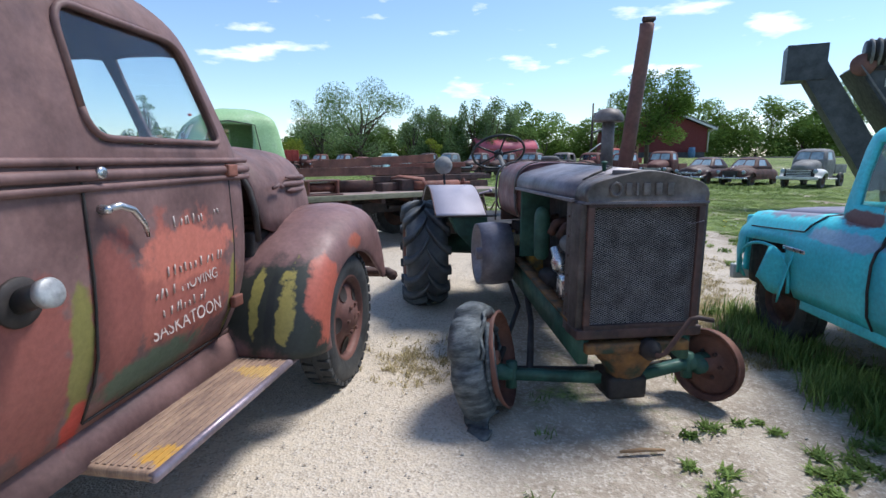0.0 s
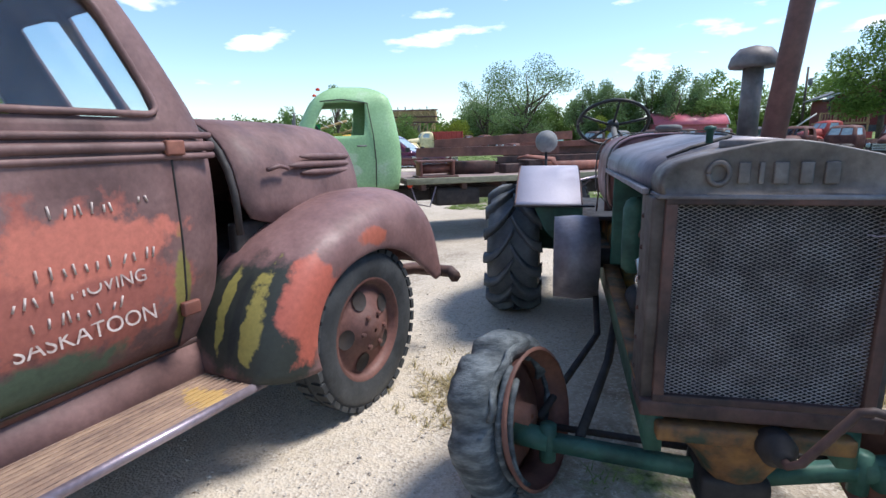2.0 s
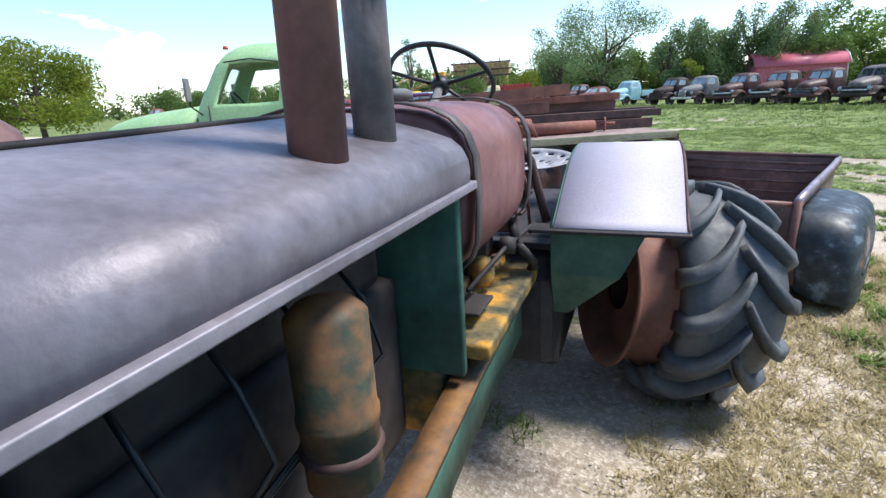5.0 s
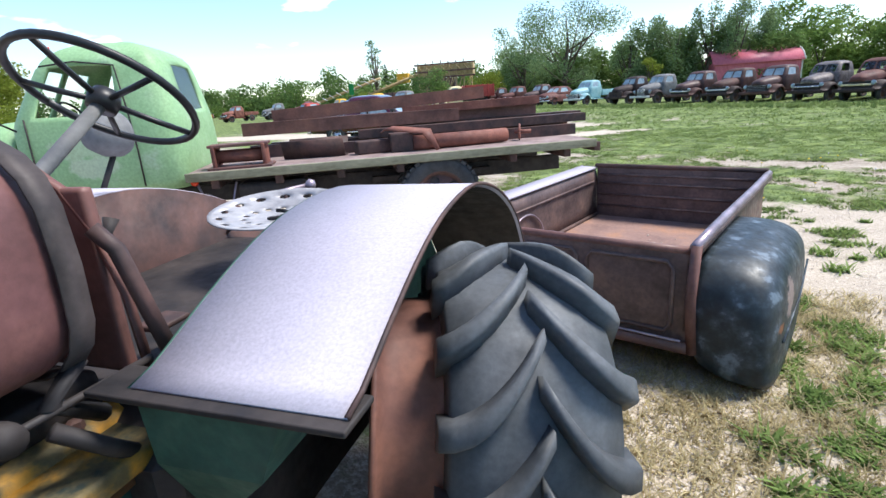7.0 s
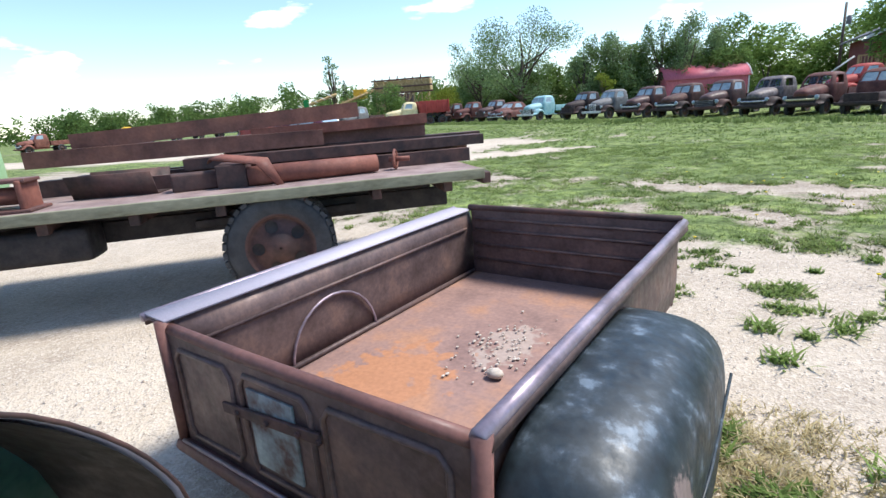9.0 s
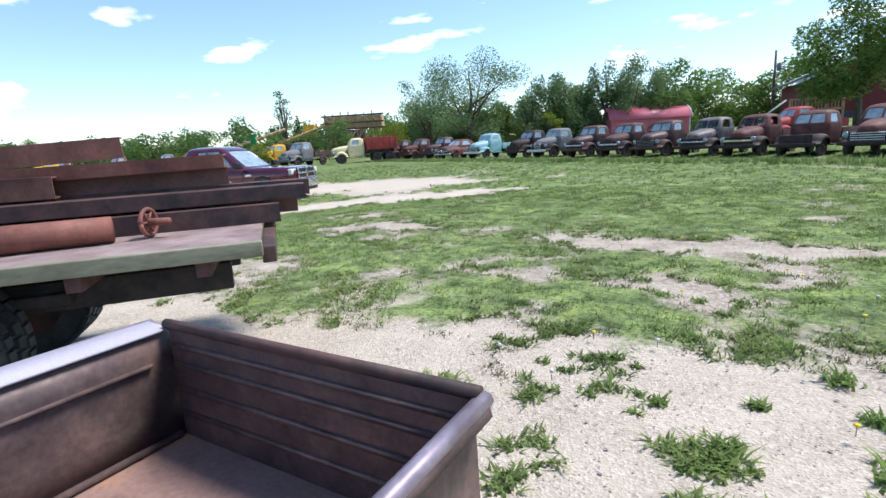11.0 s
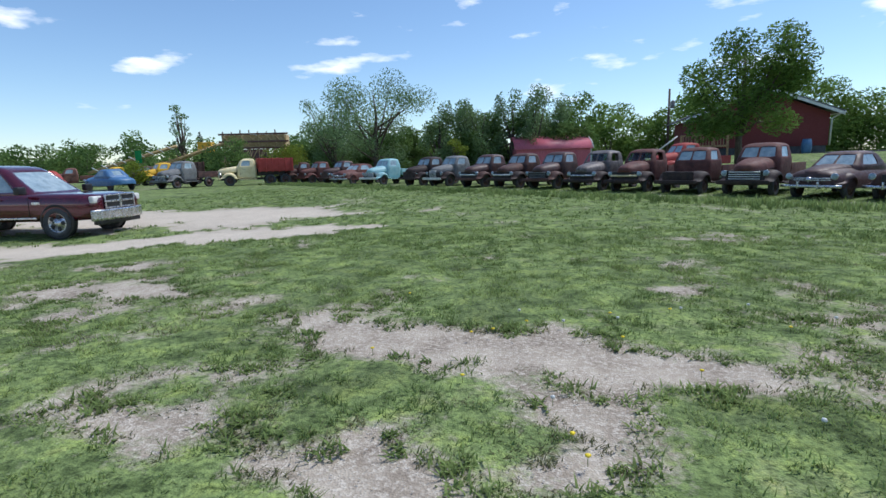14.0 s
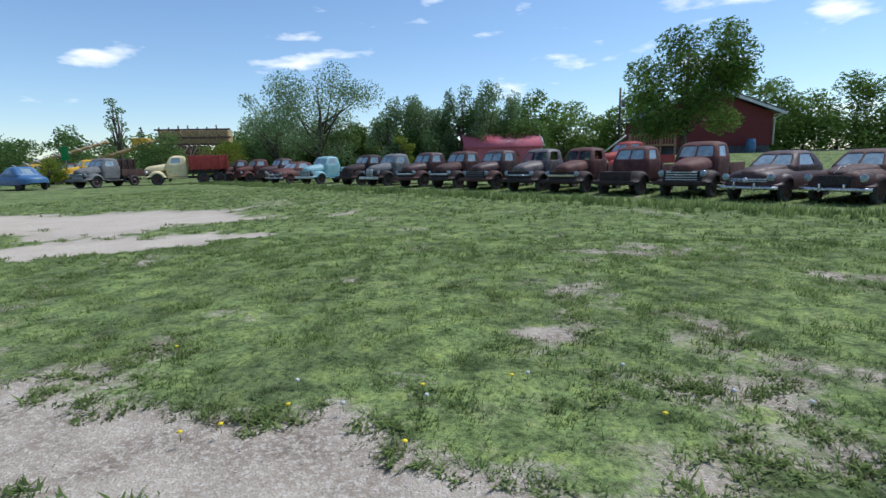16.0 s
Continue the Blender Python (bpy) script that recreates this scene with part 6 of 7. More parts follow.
channel(.2, 2.0, .36, DECK + .39, .10, .2, RUST_RED, -1, -3)
channel(.2, 3.6, .5, DECK + .27, .15, .2, RUST_BROWN, 0, -1)


def scrap():
    p = thing("pipe_with_flange", FLAT @ at(-.5, 0, DECK), "rusty thick pipe with angle-iron bracket", "pipe", "scrap steel on the flatbed")
    part("pipe", tube(B(), [(0, 2.0, .085), (.06, 1.4, .085), (.14, .85, .085)], [.085, .085, .08], 16), RUST_RED, p)
    part("bracket", bx(-.05, .35, 2.0, 2.25, 0, .2, bev=.01, m=None), RUST_DARK, p)
    part("plate", loft(B(), [[Vector((-.15, 1.75, .0)), Vector((-.15, 1.9, .2)), Vector((.05, 2.3, .26)), Vector((.2, 2.35, .22))], [Vector((-.1, 1.7, .0)), Vector((-.1, 1.8, .24)), Vector((.1, 2.2, .29)), Vector((.25, 2.3, .25))]], closed=False), RUST_RED, p, thick=.015)
    w = thing("pulley_wheel", FLAT @ pose(-.30, .66, DECK + .1, 0, 0, 70), "small spoked rusty pulley wheel", "pulley", "scrap steel on the flatbed")
    part("rim", tube(B(), [(0, .085 * math.cos(a), .085 * math.sin(a)) for a in [2 * math.pi * k / 24 for k in range(25)]], .014, 8), RUST_RED, w)
    part("axle", tube(B(), [(-.14, 0, 0), (.06, 0, 0)], .025, 8), RUST_RED, w)
    for k in range(6):
        a = math.pi * k / 3
        part("spoke", tube(B(), [(0, 0, 0), (0, .08 * math.cos(a), .08 * math.sin(a))], .009, 6), RUST_RED, w)
    c = thing("cast_winch", FLAT @ at(-.55, 3.85, DECK), "red-brown cast winch with side plates", "winch", "scrap steel on the flatbed")
    part("drum", tube(B(), [(-.1, -.22, .12), (-.1, .25, .12)], .07, 14), RUST_RED, c)
    for y in (-.25, .25):
        part("side_plate", bx(-.24, .04, y - .02, y + .02, 0, .24, bev=.015), RUST_RED, c)
    part("top_bar", bx(-.22, .02, -.3, .3, .22, .25, bev=.008), RUST_BROWN, c)
    part("foot", bx(-.28, .06, -.32, .32, 0, .025, bev=.008), RUST_BROWN, c)
    s = thing("timber_block", FLAT @ pose(-.35, 2.45, DECK, 0, 0, 12), "dark weathered timber block", "timber")
    part("block", bx(-.1, .1, -.25, .2, 0, .15, bev=.02), RUST_DARK, s)
    h = thing("sheet_chute", FLAT @ pose(-.2, 3.1, DECK, 0, 0, -8), "open rusty sheet steel chute", "chute")
    part("chute", loft(B(), [[Vector((x, y, z)) for x, z in ((-.2, .2), (-.12, 0), (.15, 0), (.22, .2))] for y in (-.35, .35)], closed=False), RUST_DARK, h, thick=.01)
    return p


scrap()


# ---------- the dark red modern pickup ----------
def modern_pickup():
    x, y = -8.65, 22.75
    v = thing("modern_pickup", pose(x, y, height(x, y) + .0, 0, 0, -80), "clean dark red four-door modern pickup with chrome bumper", "truck")
    st = [(1.02, .70, .62, .98), (.98, .84, .5, 1.06), (.85, .94, .46, 1.10), (.4, .99, .44, 1.13), (-.5, 1.0, .43, 1.15), (-1.6, 1.0, .43, 1.16), (-3.3, 1.0, .44, 1.16), (-3.4, 1.0, .46, 1.18), (-4.75, .99, .5, 1.19), (-4.8, .95, .52, 1.17)]
    rings = []
    for yy, w, b, t in st:
        rings.append([Vector((px * w, yy, b + (t - b) * pz)) for px, pz in ((-.9, 0), (-1, .18), (-1.0, .62), (-.985, .86), (-.9, .985), (-.5, 1.0), (0, 1.01), (.5, 1.0), (.9, .985), (.985, .86), (1.0, .62), (1, .18), (.9, 0))])
    part("body", loft(B(), rings, True, True, True), MAROON, v, "glossy dark red body")
    cab(v, [(1.08, .9, .9, -.55, -3.3), (1.12, .92, .9, -.6, -3.3), (1.15, .92, .9, -.62, -3.3), (1.17, .92, .9, -.66, -3.3), (1.2, .91, .9, -.72, -3.28),
            (1.74, .72, .74, -1.45, -3.05), (1.84, .68, .7, -1.6, -3.0), (1.90, .5, .5, -1.85, -2.85), (1.92, .25, .25, -2.1, -2.6)], MAROON, win=4, glass=GLASS_DUSTY, split=False, sub=1)
    for s in (-1, 1):
        part("door_pillar", tube(B(), [(s * .925, -2.02, 1.18), (s * .76, -2.1, 1.76)], .035, 6), PLASTIC, v)
        for yy in (0, -3.55):
            part("wheel_arch", lathe(B(), [(.47, -.02), (.46, .015), (.40, .012), (.39, -.2)], 32, at(s * .985, yy, .42, SIDE if s > 0 else pose(0, 0, 0, 0, -90, 0)), False), PLASTIC, v)
            w = wheel(v, s * .88, yy, .40, .405, .27, CHROME, s, rim_r=.245, tread=0)
            for k in range(5):
                a = 2 * math.pi * k / 5
                part("spoke_gap", lathe(B(), [(.062, 0), (.05, .004), (.002, .006)], 12, at(.118, math.cos(a) * .165, math.sin(a) * .165, SIDE), False), PLASTIC, w)
        part("headlamp", bx(min(s * .58, s * .9), max(s * .58, s * .9), .86, 1.0, .88, 1.06, bev=.04), WHITE_PAINT, v, "clear rectangular headlamp")
        part("mirror", bx(min(s * 1.0, s * 1.25), max(s * 1.0, s * 1.25), -.85, -.7, 1.15, 1.35, bev=.04), PLASTIC, v)
        for yy in (-1.55, -2.6):
            part("door_handle", bx(min(s * .995, s * 1.02), max(s * .995, s * 1.02), yy - .12, yy + .1, 1.0, 1.04, bev=.01), MAROON, v)
        for yy in (-.72, -2.02, -3.05, -3.36):
            part("door_gap", tube(B(), [(s * 1.002, yy, .55), (s * 1.003, yy, .9), (s * .98, yy, 1.1)], .006, 5), PLASTIC, v)
        part("sill_strip", bx(min(s * .985, s * 1.01), max(s * .985, s * 1.01), -3.0, -.55, .5, .55, bev=.01), CHROME, v)
        part("badge", bx(min(s * 1.0, s * 1.008), max(s * 1.0, s * 1.008), -.62, -.4, .88, .95, bev=.003), CHROME, v)
    part("bumper", loft(B(), [[Vector((px, 1.12 - .16 * abs(px) ** 2.5, z)) for px in steps(-.97, .97, 13)] for z in (.42, .48, .66, .70)] , closed=False), CHROME, v, "chrome front bumper", thick=.05)
    part("air_dam", bx(-.8, .8, .85, 1.03, .3, .46, bev=.04), PLASTIC, v)
    part("grille", bx(-.52, .52, .95, 1.06, .74, 1.06, bev=.03), PLASTIC, v)
    part("grille_cross", bx(-.56, .56, 1.05, 1.085, .88, .93, bev=.01), CHROME, v)
    part("grille_cross", bx(-.04, .04, 1.05, 1.085, .72, 1.08, bev=.01), CHROME, v)
    for z0 in (.72, 1.05):
        part("grille_surround", bx(-.56, .56, 1.04, 1.08, z0, z0 + .035, bev=.01), CHROME, v)
    for s in (-1, 1):
        part("grille_surround", bx(s * .55 - .02, s * .55 + .02, 1.04, 1.08, .72, 1.08, bev=.01), CHROME, v)
    part("tail_bumper", bx(-.95, .95, -4.98, -4.82, .5, .68, bev=.03), CHROME, v)
    part("box_opening", bx(-.82, .82, -4.7, -3.45, 1.185, 1.20, bev=.002), PLASTIC, v)


modern_pickup()


# ---------- the turquoise pickup ----------
def turquoise_pickup():
    v = thing("turquoise_pickup", pose(4.31, 4.93, 0, 0, 0, 3), "weathered turquoise pickup with a torn front fender in tall grass", "truck")
    sec = ((.72, 1.13), (.83, 1.115), (.905, 1.05), (.925, .99), (.955, .96), (.978, .88), (.985, .72), (.972, .56), (.93, .47))
    def side(s, y, taper=0.0, drop=0.0):
        return [Vector((s * (x - taper), y, z - drop * (z - .4))) for x, z in sec]
    for s in (-1, 1):
        ys = [-1.13, -.95, -.7, -.5, -.38, -.3, -.15, .0, .15, .3, .36, .42, .5]
        rows = [side(s, y, .05 * max(0, (y - .2) / .3) ** 2, .1 * max(0, (y + .6) / 1.1)) for y in ys]
        skip = set()
        for i in range(len(ys) - 1):
            m_ = (ys[i] + ys[i + 1]) / 2
            if abs(m_) < .37:
                skip |= {(i, 6), (i, 7)} | ({(i, 5)} if abs(m_) < .28 else set())
        part("front_fender", loft(B(), rows, False, False, False, skip), TURQ, v, thick=.015)
        rim = [(s * .975, .37 * math.cos(a), .5 + .33 * abs(math.sin(a)) ** .6) for a in steps(0, math.pi, 15)]
        part("arch_lip", tube(B(), rim, .014, 6), TURQ, v)
        headlight(v, s * .66, .52, .8, .09)
        part("wheel_well", bx(min(s * .5, s * .88), max(s * .5, s * .88), -.42, .4, .42, .86, bev=.08), BLACK_STEEL, v)
        part("door", loft(B(), [side(s, y) for y in (-1.145, -1.6, -2.1)], closed=False), TURQ, v, thick=.02)
        part("door_gap", tube(B(), [(s * (x + .002), -1.137 + .05 * (z - .9), z) for x, z in sec[1:]], .009, 6), BLACK_STEEL, v)
        part("sill", bx(min(s * .84, s * .93), max(s * .84, s * .93), -2.1, -.45, .4, .48, bev=.02), TURQ, v)
        part("box_side", loft(B(), [side(s, y) for y in (-2.16, -2.7, -4.4)], closed=False), TURQ, v, thick=.03)
        wheel(v, s * .8, -3.1, .36, .37, .2, RUST_DARK, s)
        wheel(v, s * .72, 0, .34, .35, .18, RUST_DARK, s)
        part("side_badge", bx(min(s * .95, s * .985), max(s * .95, s * .985), -.52, -.26, .83, .86, bev=.006), CHROME, v)
        part("hood_gap", tube(B(), [(s * .94, -.42, .985), (s * .94, -.1, .965), (s * .925, .3, .94)], .006, 6), BLACK_STEEL, v)
        part("cowl_gap", tube(B(), [(s * .935, -.42, .985), (s * .915, -.46, 1.04), (s * .84, -.5, 1.11), (s * .74, -.52, 1.12)], .007, 6), BLACK_STEEL, v)
        part("door_handle", tube(B(), [(s * .915, -1.28, 1.05), (s * .955, -1.33, 1.06), (s * .95, -1.48, 1.06)], .013, 6), CHROME, v)
        part("vent_pillar", tube(B(), [(s * .83, -1.0, 1.17), (s * .77, -.98, 1.6)], .014, 6), CHROME, v)
    torn = [[Vector((-.99 - .05 * t + .04 * math.sin(u * 5), -.4 + .24 * u + .06 * t, .82 - .4 * t * (1 - .35 * u) + .03 * math.sin(u * 9))) for t in steps(0, 1, 5)] for u in steps(0, 1, 6)]
    part("torn_panel", loft(B(), torn, closed=False), TURQ, v, "torn and bent fender metal", thick=.012)
    rows = [[Vector((x, y, 1.13 + .04 * (1 - (x / .74) ** 4) - .075 * max(0, (y + .6) / 1.1) - .05 * max(0, (y - .3) / .2) ** 2)) for x in steps(-.73, .73, 9)] for y in (-.55, -.2, .1, .3, .42, .5)]
    part("hood", loft(B(), rows, closed=False), TURQ, v, thick=.02)
    part("grille_panel", bx(-.86, .86, .44, .53, .5, 1.02, bev=.04), TURQ, v)
    part("bumper", bx(-.92, .92, .55, .62, .4, .54, bev=.02), WHITE_PAINT, v)
    cab(v, [(.5, .8, .88, -.6, -2.1), (.8, .84, .9, -.6, -2.12), (1.05, .85, .9, -.56, -2.12), (1.15, .84, .88, -.5, -2.12), (1.21, .82, .86, -.5, -2.1),
            (1.64, .77, .78, -.56, -2.04), (1.72, .75, .77, -.6, -2.02), (1.78, .62, .64, -.72, -1.92), (1.8, .3, .3, -1.0, -1.7)], TURQ, win=4, glass=GLASS, split=False, sub=1)
    part("chassis", bx(-.4, .4, -4.3, .4, .38, .5), BLACK_STEEL, v)
    part("box_floor", bx(-.85, .85, -4.4, -2.15, .6, .64), RUST, v)
    part("bench_seat", bx(-.7, .7, -2.0, -1.5, .7, 1.0, bev=.06), RUST_DARK, v)
    part("dashboard", bx(-.75, .75, -.95, -.65, .95, 1.13, bev=.05), TURQ, v)


turquoise_pickup()


# ---------- the grey grain machine ----------
def grain_machine():
    v = thing("grain_machine", pose(11.6, 17.0, 0, 0, 0, -20), "dark grey harvesting machine with raised chute", "farm machine")
    part("hull", loft(B(), [[Vector((x, y, z)) for x, y in ((x0, -1), (3.2, -1), (3.2, 1), (x0, 1))] for x0, z in ((1.25, 1.0), (1.15, 1.6), (-.35, 4.0), (-.25, 4.1))], True, True, True), DARK_GREY, v, smooth=False)
    part("side_rib", bx(.4, 3.1, -1.05, -1.0, 2.9, 3.0, bev=.01), BLACK_STEEL, v)
    part("side_rib", bx(-.2, 3.1, -1.05, -1.0, 3.85, 3.95, bev=.01), BLACK_STEEL, v)
    part("name_plate", bx(.3, 1.6, -1.02, -1.0, 3.4, 3.62, bev=.01), WHITE_PAINT, v)
    for a, b_ in ((-1.9, 4.55), ):
        part("chute", loft(B(), [[Vector((x + dx_, dy, z + dz_)) for dx_, dy, dz_ in ((-.3, -.5, -.15), (.3, -.5, .15), (.3, .3, .15), (-.3, .3, -.15))] for x, z in ((-1.3, 4.2), (-.3, 2.5), (.75, .7))], True, True, True), DARK_GREY, v, smooth=False)
    part("chute_head", loft(B(), [[Vector((x, y, z)) for x, y in ((-1.95, -.55), (-.95, -.55), (-.95, .35), (-1.95, .35))] for z in (3.75, 4.05, 4.75)], True, True, True), DARK_GREY, v, smooth=False)
    part("top_roller", tube(B(), [(-.2, -.9, 4.3), (2.6, -.9, 4.4)], .35, 14), PLASTIC, v)
    for k in range(16):
        part("roller_coil", tube(B(), [(-.1 + k * .17 + .36 * 0, -.9 + .37 * math.cos(q), 4.3 + k * .006 + .37 * math.sin(q)) for q in steps(0, 6.28, 13)], .04, 6), GREY_PRIMER, v)
    part("belt_wheel", lathe(B(), [(.28, -.06), (.3, 0), (.28, .06), (.08, .06), (.01, .08)], 24, at(-.25, -1.1, 4.0, pose(0, 0, 0, 90, 0, 0))), RUST_BROWN, v)
    part("stay", tube(B(), [(-.3, -1.15, 4.0), (1.0, -1.15, 2.0)], .025, 6), GREY_PRIMER, v)
    part("stay", tube(B(), [(.3, -1.15, 3.4), (1.2, -1.15, 2.0)], .025, 6), GREY_PRIMER, v)
    for x in (1.3, 2.8):
        wheel(v, x, -.6, .55, .55, .35, RUST_DARK, -1, tread=0)
        wheel(v, x, .8, .55, .55, .35, RUST_DARK, 1, tread=0)
    part("undercarriage", bx(.6, 3.1, -.8, .8, .6, 1.05), BLACK_STEEL, v)


grain_machine()


# ---------- trucks and plant beyond the drive ----------
def lorry(m, label, paint, box_mat, group="trucks beyond the drive", lift=.0, box_h=.9, grille=WHITE_PAINT):
    v = old_pickup(m, label, paint, grille, "bars", box_mat=BLACK_STEEL, big=1.15, name="old_lorry", group=group)
    part("stake_box", bx(-1.0, 1.0, -4.3, -1.9, .95, .95 + box_h, bev=.02), box_mat, v)
    for y in steps(-4.2, -2.0, 6):
        for s in (-1, 1):
            part("box_stake", bx(s * 1.02 - .03, s * 1.02 + .03, y - .04, y + .04, .9, 1.0 + box_h), box_mat, v)
    wheel(v, .8, -3.7, .36, .38, .2, RUST_DARK, 1, tread=0)
    wheel(v, -.8, -3.7, .36, .38, .2, RUST_DARK, -1, tread=0)
    part("long_chassis", bx(-.4, .4, -4.3, -3.2, .45, .6), BLACK_STEEL, v)
    return v


def left_pose(x, y, turn):
    return pose(x, y, height(x, y), 0, 0, turn)


lorry(left_pose(-22.8, 47.6, 128), "cream old lorry with dark red stake box", CREAM, RED_OLD)
old_pickup(left_pose(-25.6, 44.2, 172), "grey old truck with heavy white grille", GREY_PRIMER, style="bars", box_mat=RUST_DARK, big=1.1, group="trucks beyond the drive")
lorry(left_pose(-35.2, 52, 150), "yellow old truck parked by machinery", YELLOW, RUST_DARK)
old_pickup(left_pose(-40.5, 52, 160), "yellow old truck behind the others", YELLOW, style="plain", group="trucks beyond the drive")
old_pickup(left_pose(-38, 53, 160), "dark rusty truck between yellow ones", RUST_DARK, style="plain", group="trucks beyond the drive")
sedan(left_pose(-30.8, 43, 75), "blue old sedan lying low in grass", BLUE)
for k_, (x_, y_, c_) in enumerate(((-44, 50, RUST), (-48, 49, GREY_PRIMER), (-53, 47, RUST_RED), (-58, 44, RUST), (-50, 38, YELLOW), (-56, 33, RUST_RED))):
    old_pickup(left_pose(x_, y_, 140 + 15 * (k_ % 3)), "distant weathered old truck", c_, style="slot", group="trucks beyond the drive")
old_pickup(pose(9.2, 42.5, height(9.2, 42.5), 0, 0, 118), "red and white pickup behind the row", RED_OLD, style="bars", fpaint=RED_OLD, group="")


sedan(left_pose(-32.5, 39.5, 70), "faded red wreck with dull chrome beyond the drive", RED_OLD)


def gravel_plant():
    v = thing("gravel_plant", pose(-37.0, 66, .2, 0, 0, 20), "tan timber and steel gravel plant with conveyor", "machine")
    part("hopper", bx(0, 7.5, -1, 1, 3.9, 5.3, bev=.02), TAN_TIMBER, v)
    for x in steps(.2, 7.3, 8):
        part("hopper_rib", bx(x - .1, x + .1, -1.15, -.98, 3.7, 5.5), TAN_TIMBER, v)
        part("leg", tube(B(), [(x, -1, .0), (x, -1, 3.9)], .12, 6), TAN_TIMBER, v)
    for x in steps(.2, 6.3, 6):
        part("brace", tube(B(), [(x, -1.05, .8), (x + 1.0, -1.05, 3.8)], .08, 6), TAN_TIMBER, v)
    for z in (3.75, 4.5, 5.4):
        part("rail", bx(-.3, 7.8, -1.2, -1.1, z - .1, z + .1), RUST_BROWN, v)
    part("conveyor", loft(B(), [[Vector((x, y, z + dz_)) for y, dz_ in ((-1.2, 0), (-.4, 0), (-.4, .35), (-1.2, .35))] for x, z in ((.2, 4.2), (-9, 1.3))], True, True, True), TAN_TIMBER, v)
    for k in range(10):
        x = -.5 - k * .85
        part("truss_bar", tube(B(), [(x, -1.25, 4.1 + x * .31), (x - .6, -1.25, 4.5 + x * .31)], .06, 6), TAN_TIMBER, v)
    for x in steps(.2, 6.3, 7):
        part("cross_brace", tube(B(), [(x, -1.1, 5.2), (x + 1.0, -1.1, 4.0)], .06, 6), TAN_TIMBER, v)
        part("cross_brace", tube(B(), [(x + 1.0, -1.1, 3.8), (x, -1.1, 2.2)], .07, 6), TAN_TIMBER, v)
        part("top_post", bx(x - .06, x + .06, -1.15, -1.05, 5.4, 5.4 + .35 * abs(math.sin(x * 2.3)) + .15), RUST_BROWN, v)
    part("lower_deck", bx(-.2, 7.6, -1.2, 1.0, 2.1, 2.3, bev=.02), TAN_TIMBER, v)
    part("screen_box", bx(1.0, 5.0, -1.1, .9, 2.3, 3.6, bev=.03), RUST_BROWN, v)
    part("long_conveyor", loft(B(), [[Vector((x, y, z + dz_)) for y, dz_ in ((-2.0, 0), (-1.4, 0), (-1.4, .3), (-2.0, .3))] for x, z in ((-5, 4.0), (-15, 1.2))], True, True, True), TAN_TIMBER, v)
    for k in range(9):
        x = -5.4 - k * 1.05
        part("truss_bar", tube(B(), [(x, -2.05, 3.95 + (x + 5) * .28), (x - .7, -2.05, 4.35 + (x + 5) * .28)], .06, 6), WHITE_PAINT, v)
    part("cab_box", bx(-3.0, -1.4, -.6, .6, 3.4, 4.6, bev=.05), YELLOW, v)


gravel_plant()


# ---------- buildings ----------
def barn():
    v = thing("red_shed", pose(5.6, 59.6, .15, 0, 0, 14) @ Matrix.Diagonal((.9, 1, 1.1, 1)), "red metal shed with white-trimmed gable", "shed")
    part("wall", bx(-7.3, 0, 0, 4.2, 0, 2.3, bev=.01), SHED_PINK, v)
    part("roof", loft(B(), [[Vector((x, y, z)) for y, z in ((-.2, 2.15), (.6, 2.75), (2.1, 3.25), (3.6, 2.75), (4.4, 2.15))] for x in (-7.5, .25)], closed=False), SHED_PINK, v, thick=.06)
    part("gable", loft(B(), [[Vector((.0, y, z)) for y, z in ((0, 2.2), (.6, 2.7), (2.1, 3.15), (3.6, 2.7), (4.2, 2.2))], [Vector((.04, y, 2.2)) for y in (0, .6, 2.1, 3.6, 4.2)]], closed=False), SHED_PINK, v)
    for y in (0, 4.2):
        part("trim_post", bx(.03, .12, y - .08, y + .08, 0, 2.3, bev=.01), WHITE_PAINT, v)
    part("gable_trim", tube(B(), [(.27, y, z) for y, z in ((-.2, 2.15), (.6, 2.75), (2.1, 3.25), (3.6, 2.75), (4.4, 2.15))], .06, 6), WHITE_PAINT, v)
    for k in range(9):
        part("cladding_rib", bx(-7.2 + k * .85, -7.15 + k * .85, -.03, 0, 0, 2.2, bev=.005), SHED_PINK, v)


